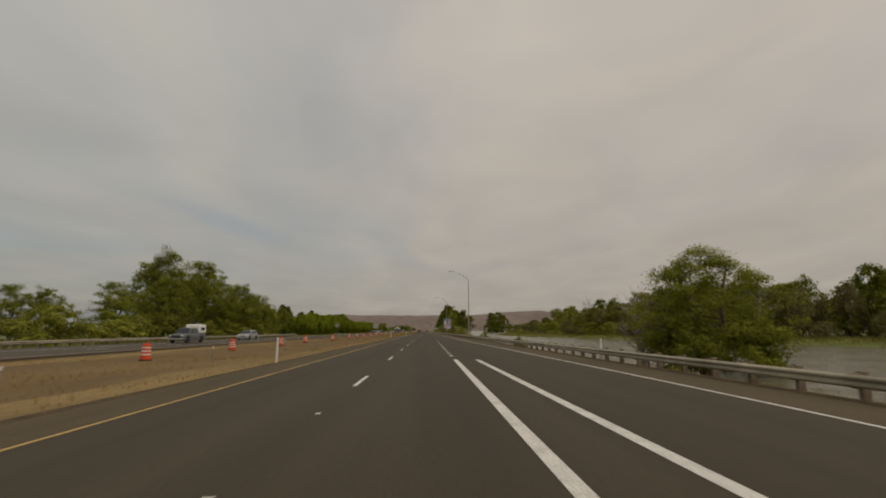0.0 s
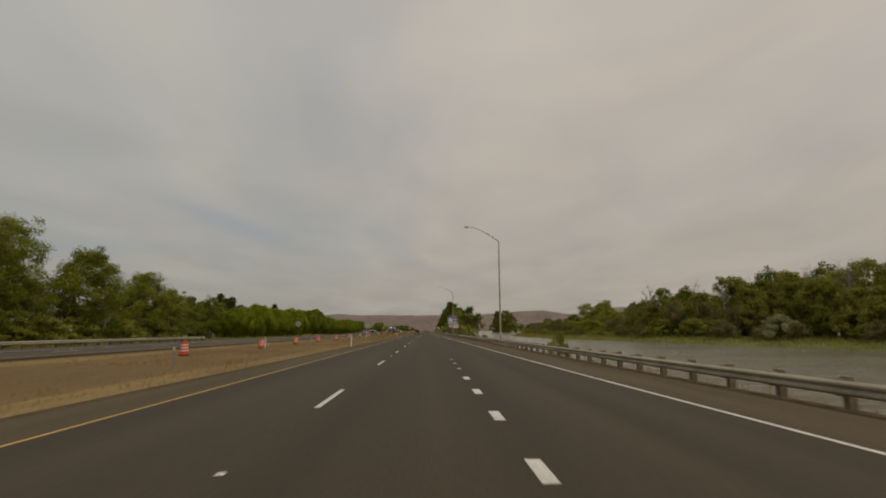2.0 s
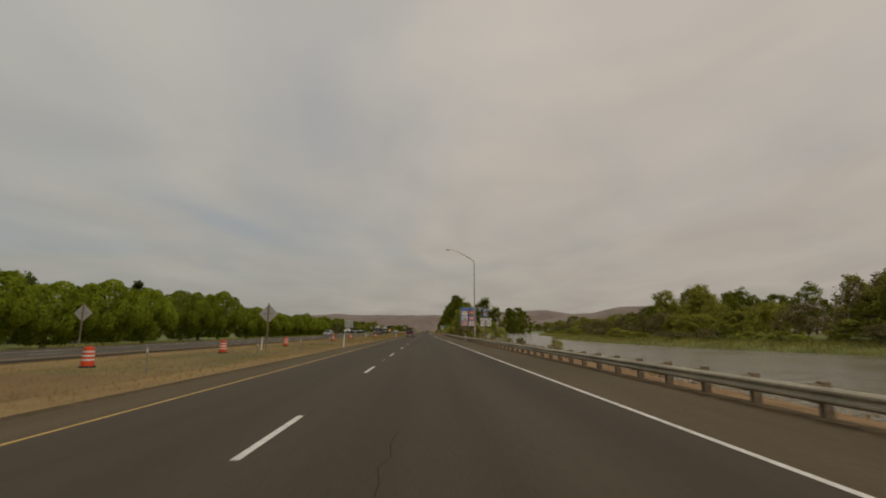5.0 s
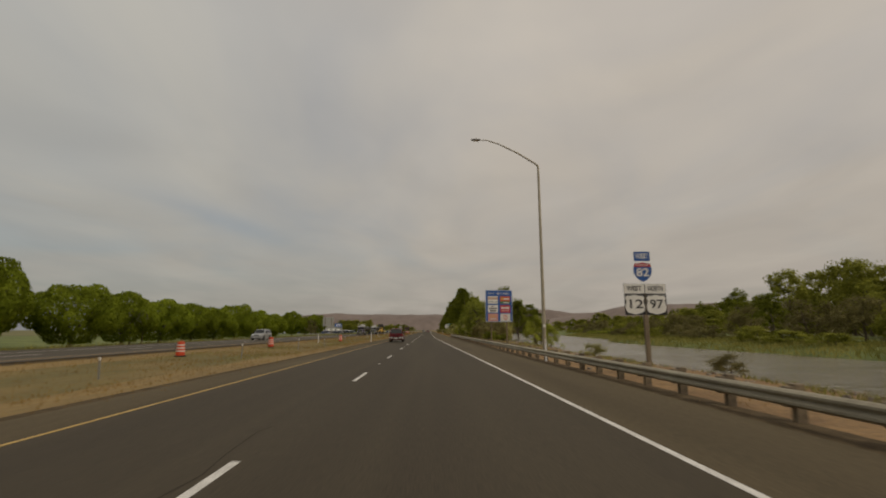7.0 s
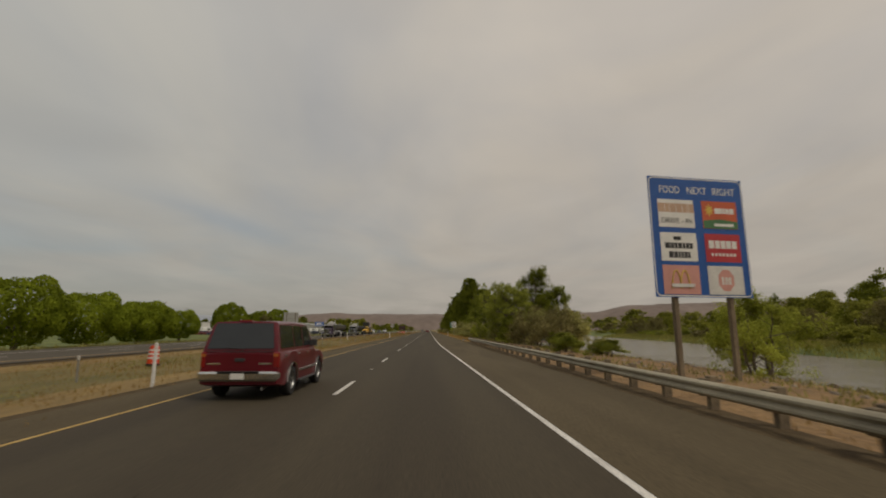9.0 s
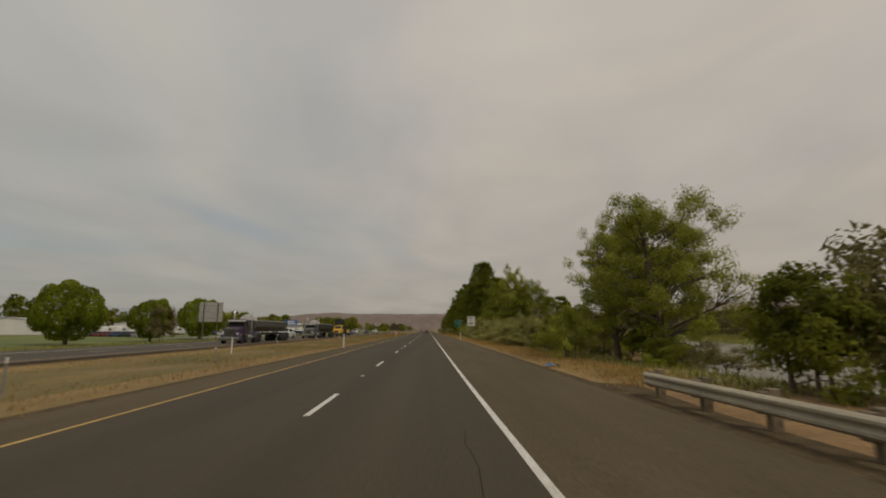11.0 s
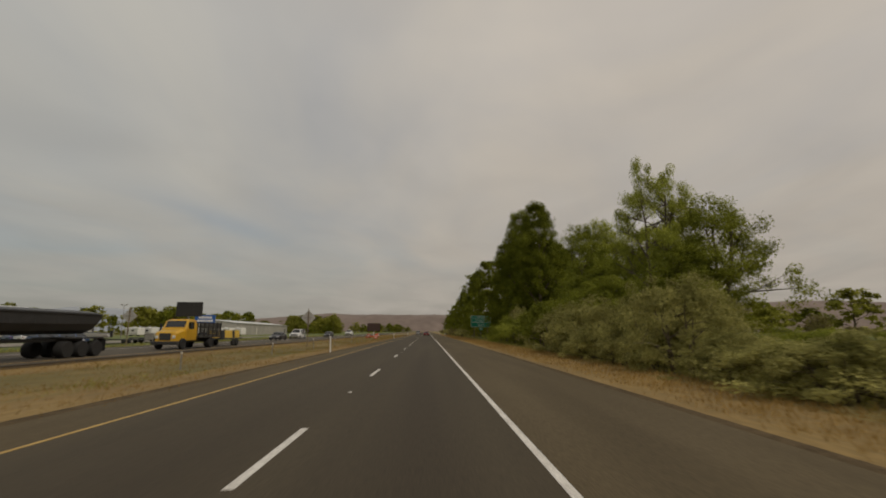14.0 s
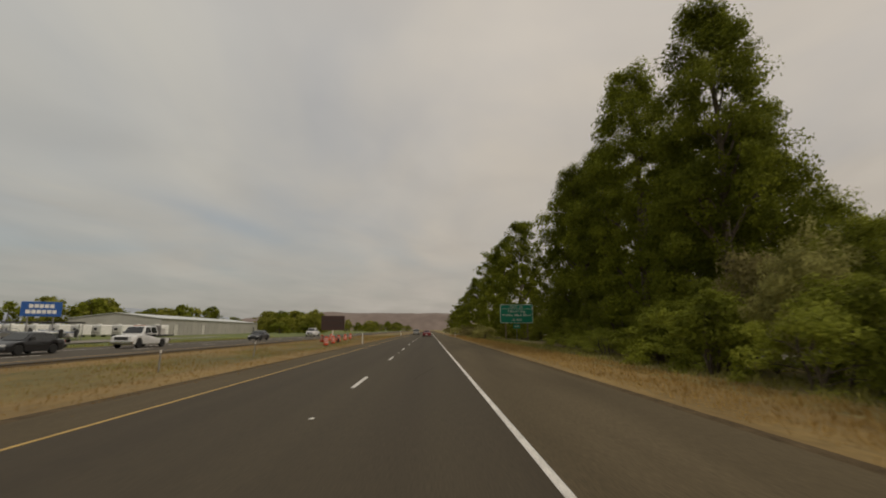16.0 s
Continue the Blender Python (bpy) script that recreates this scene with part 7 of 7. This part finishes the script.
def rv_maker():
    t = thing("travel_trailer", "white travel trailer parked in a row on the lot", "trailer", "parked trailers")
    part("body", Shape().box(-1.2, -3.6, 0.55, 1.2, 3.6, 3.0, 0.18), WHITE, t, "white box body")
    for side in (-1, 1):
        part("stripe", Shape().box(side * 1.2 - 0.004, -3.3, 1.0, side * 1.2 + 0.006, 3.3, 1.2), SIGN_BACK, t, "grey stripe")
        part("window", Shape().box(side * 1.2 - 0.004, -1.6, 1.7, side * 1.2 + 0.008, -0.2, 2.3), GLASS, t)
        part("window", Shape().box(side * 1.2 - 0.004, 1.3, 1.7, side * 1.2 + 0.008, 2.6, 2.3), GLASS, t)
        for y in (-0.5, 0.4):
            wheel(t, side * 1.08, y, 0.36, 0.22, side, ALLOY, 0)
    part("hitch", Shape().tube([(0.6, 3.5, 0.6), (0, 4.5, 0.55), (-0.6, 3.5, 0.6)], 0.06, 8), DARK_TRIM, t)
    part("roof_unit", Shape().box(-0.4, -0.5, 3.0, 0.4, 0.5, 3.28, 0.08), OFF_WHITE, t)
    return t


def boat_on_trailer(label, hull_mat, top_mat, at):
    """A small motor boat, bow towards +y, on a low two-wheeled trailer."""
    b = thing("boat", label, "boat", "parked boats")
    secs, deck = [], []
    for y, w, keel, rail in ((-2.7, 1.02, 0.75, 1.45), (-1.2, 1.08, 0.70, 1.48), (0.6, 1.05, 0.70, 1.55), (1.9, 0.74, 0.82, 1.66), (2.7, 0.32, 1.10, 1.76), (3.0, 0.05, 1.45, 1.80)):
        half = [(0.05 * w, keel), (w * 0.72, keel + (rail - keel) * 0.35), (w * 0.97, rail - 0.08), (w, rail)]
        secs.append([(x, y, z) for x, z in half] + [(-x, y, z) for x, z in reversed(half)])
        deck.append([(w * 0.94, y, rail - 0.01), (w * 0.5, y, rail + 0.14), (-w * 0.5, y, rail + 0.14), (-w * 0.94, y, rail - 0.01)])
    part("hull", fix_normals(Shape().loft(secs).mesh("hull", hull_mat, 35)), None, b, "painted hull")
    part("deck_cover", fix_normals(Shape().loft(deck).mesh("deck_cover", top_mat, 35)), None, b, "rounded cover over the deck")
    part("windscreen", Shape().tube([(-0.8, 0.5, 1.62), (-0.66, 0.85, 2.02), (0.66, 0.85, 2.02), (0.8, 0.5, 1.62)], 0.035, 6), CHROME, b, "bright windscreen frame")
    part("outboard_motor", Shape().box(-0.2, -3.15, 0.8, 0.2, -2.72, 1.95, 0.09), BLACK, b, "black outboard motor")
    for side in (-1, 1):
        part("trailer_rail", Shape().tube([(side * 0.75, -2.4, 0.52), (side * 0.7, 1.6, 0.52), (0, 3.9, 0.5)], 0.05, 6), STEEL_DULL, b)
        wheel(b, side * 1.05, -0.9, 0.33, 0.2, side, ALLOY, 0)
        part("bunk_post", Shape().box(side * 0.6 - 0.05, -1.0, 0.5, side * 0.6 + 0.05, -0.9, 0.95), STEEL_DULL, b)
    b.matrix_world = at
    return b


def lots():
    r = random.Random(21)
    # paved lot sheet
    sh = Shape()
    sh.add([(-190, 392, -0.26), (-52, 392, -0.26), (-48, 470, -0.26), (-56, 545, -0.26), (-190, 640, -0.26)], [(0, 1, 2, 3, 4)])
    structure("lot", sh, LOT, "pale gravel and asphalt storage lot", "lot")
    shed("long low metal storage building with pale roof", (-75, 549), 104, 24, 5.0, 1.5, 6.0, METAL_WALL, METAL_ROOF, [(8, 3, 3.4, False), (30, 3, 3.4, False), (96, 2.0, 3.0, True)])
    shed("white metal warehouse with broad low roof", (-108, 505), 60, 30, 4.6, 1.8, 28, METAL_WHITE, METAL_ROOF, [(6, 4, 3.4, True), (24, 4, 3.4, False), (44, 4, 3.4, True)])
    # its open bays are dark sheets on the wall, painted as shade inside
    shed("white metal warehouse with dark sheets for shaded open bays", (-128, 452), 46, 28, 4.4, 1.6, 20, METAL_WHITE, METAL_ROOF, [(5, 5, 3.4, True), (18, 5, 3.4, True), (31, 5, 3.4, True)])
    shed("tall cream metal building", (-92, 470), 14, 12, 6.6, 1.0, 12, METAL_WALL, METAL_ROOF, [(4, 4, 4, False)])
    rv = rv_maker()
    rv.matrix_world = pose(-96, 520, -0.26, 0, 0, 60)
    for i in range(1, 9):
        copy_thing(rv, pose(-96 + i * 3.2, 520 + i * 2.3, -0.26, 0, 0, 60 + r.uniform(-2, 2)))
    for i in range(7):
        copy_thing(rv, pose(-112 + i * 4.0, 448 + i * 1.2, -0.26, 0, 0, 75 + r.uniform(-3, 3)))
    # blue lot sign on two posts
    s = thing("lot_sign", "blue sign with white unreadable lettering over a parked row", "sign", at=pose(-58.3, 487, -0.26, 0, 0, 30))
    for px in (-1.5, 1.5):
        part("post", Shape().tube([(px, 0.1, -0.3), (px, 0.1, 3.9)], 0.09, 10), STEEL_DULL, s, smooth=50)
    p = part("panel", Shape().box(-2.4, -0.12, 3.8, 2.4, 0.12, 6.0, 0.03), SIGN_BLUE, s, "blue sign panel")
    bars(p, "lettering_bar", 0, 5.35, [0.5, 0.5, 0.45, 0.5, 0.5], 0.55, 0.12, -0.123, SIGN_WHITE, "white bar of lettering")
    bars(p, "lettering_bar", 0, 4.5, [0.55, 0.5, 0.5, 0.45, 0.5, 0.5], 0.55, 0.12, -0.123, SIGN_WHITE, "white bar of lettering")
    # canopy beside it
    c = thing("canopy", "low dark flat canopy on thin posts at the lot", "canopy", at=pose(-63, 494, -0.26, 0, 0, 30))
    part("roof", Shape().box(-5, -2.5, 2.9, 5, 2.5, 3.15, 0.03), DARK_TRIM, c, "dark flat roof")
    for px in (-4.7, 4.7):
        for py in (-2.2, 2.2):
            part("post", Shape().tube([(px, py, 0), (px, py, 2.9)], 0.06, 8), STEEL_DULL, c)
    # lot lamps
    for x, y, h in ((-72.4, 476, 8.0), (-84, 398, 9.0), (-66, 352, 8.5)):
        f = thing("floodlight_pole", "thin pole with twin floodlights over the lot", "light pole", "lot lights", at=pose(x, y, -0.3))
        part("pole", Shape().tube([(0, 0, 0), (0, 0, h)], [0.10, 0.06], 10), STEEL_DULL, f, smooth=50)
        part("crossbar", Shape().tube([(-0.7, 0, h), (0.7, 0, h)], 0.04, 8), STEEL_DULL, f, smooth=50)
        for sx in (-0.6, 0.6):
            part("floodlight", Shape().box(sx - 0.22, -0.2, h - 0.05, sx + 0.22, 0.12, h + 0.25, 0.04), SIGN_BACK, f)
    # parked vehicles
    base = dict(L=4.7, W=1.82, H=1.5, front=0.92, rear=3.6, nose=(0.62, 0.74, 0.88), belt=0.94, glass=((1.25, 2.05), (3.5, 4.3)), deck=0.98, pillars=(2.8,))
    firsts = []
    for paint, lab in ((WHITE_CAR, "white car parked on the lot"), (SILVER, "silver car parked on the lot"), (BLACK_CAR, "dark car parked on the lot"), (BLUE_CAR, "blue car parked on the lot"), (RED_CAR, "red car parked on the lot")):
        c = motor_car("car", lab, "car", paint, group="parked cars", **base)
        firsts.append(c)
    spots = [(-70 - 3.0 * k, 402 + 1.0 * k, 75) for k in range(9)] + [(-76 - 3.1 * k, 420 + 1.0 * k, 75) for k in range(8)] + [(-50 - 3.4 * k, 474 + 1.6 * k, 40) for k in range(5)] + [(-58 - 3.2 * k, 440 + 1.5 * k, 60) for k in range(6)]
    for i, (x, y, a) in enumerate(spots):
        m = pose(x, y, -0.26, 0, 0, a + r.uniform(-4, 4))
        if i < len(firsts):
            firsts[i].matrix_world = m
        else:
            copy_thing(r.choice(firsts), m)
    # flat trailers near the road
    first = None
    for x, y, a in ((-52.5, 452, 70), (-45.5, 436, 80)):
        m = pose(x, y, -0.3, 0, 0, a)
        if first:
            copy_thing(first, m)
            continue
        first = thing("flat_trailer", "dark flat equipment trailer parked on the grass", "trailer", "parked flat trailers")
        part("deck", Shape().box(-1.1, -3, 0.55, 1.1, 3, 0.72, 0.02), DARK_TRIM, first, "dark plank deck")
        part("drawbar", Shape().tube([(0.7, 2.9, 0.6), (0, 4.3, 0.5), (-0.7, 2.9, 0.6)], 0.05, 8), DARK_TRIM, first)
        part("ramp", Shape().box(-0.9, -3.2, 0.6, 0.9, -3.05, 1.6, 0.02), STEEL_DULL, first, "upright steel ramp")
        for side in (-1, 1):
            for yy in (-0.8, 0.1):
                wheel(first, side * 1.15, yy, 0.34, 0.22, side, ALLOY, 0)
        first.matrix_world = m
    # boats on trailers on the grass in front of the lot
    for x, y, a, hull_mat, top_mat, lab in ((-45.5, 456, 100, BLUE_CAR, SIGN_WHITE, "dark blue motor boat with pale deck on a trailer"), (-48.5, 464, 84, BLACK_CAR, OFF_WHITE, "black motor boat under a pale cover on a trailer"),
                                            (-48.0, 471, 66, SILVER, DARK_TRIM, "grey motor boat with dark deck on a trailer"), (-51.0, 479, 72, GREY_CAR, OFF_WHITE, "dark grey motor boat on a trailer"),
                                            (-54.0, 485, 84, WHITE_CAR, BLUE_CAR, "white motor boat with a blue cover on a trailer"), (-60.0, 449, 95, WHITE_CAR, DARK_TRIM, "white motor boat with dark deck on a trailer")):
        boat_on_trailer(lab, hull_mat, top_mat, pose(x, y, -0.3, 0, 0, a))
    # litter: a blue rag on the verge, a few pale scraps
    b = thing("blue_rag", "crumpled blue plastic sheet lying on the verge", "litter", at=pose(5.6, 306.3, 0.0))
    vs = [((i - 3) * 0.11 + r.uniform(-0.03, 0.03), (j - 2) * 0.11 + r.uniform(-0.03, 0.03), 0.02 + r.uniform(0, 0.12) * (0.3 + math.sin(math.pi * i / 6))) for i in range(7) for j in range(5)]
    part("sheet", Shape().add(vs, [(i * 5 + j, i * 5 + j + 1, (i + 1) * 5 + j + 1, (i + 1) * 5 + j) for i in range(6) for j in range(4)]), plain("blue_plastic", (0.04, 0.11, 0.26), 0.4), b, smooth=60)
    # farm buildings beyond the left trees at the start
    shed("low white house among trees", (-92, 66), 14, 9, 2.7, 1.6, 20, METAL_WHITE, METAL_WALL, [(3, 1.0, 2.1, True), (7, 2.5, 2.1, True)], group="")


lots()
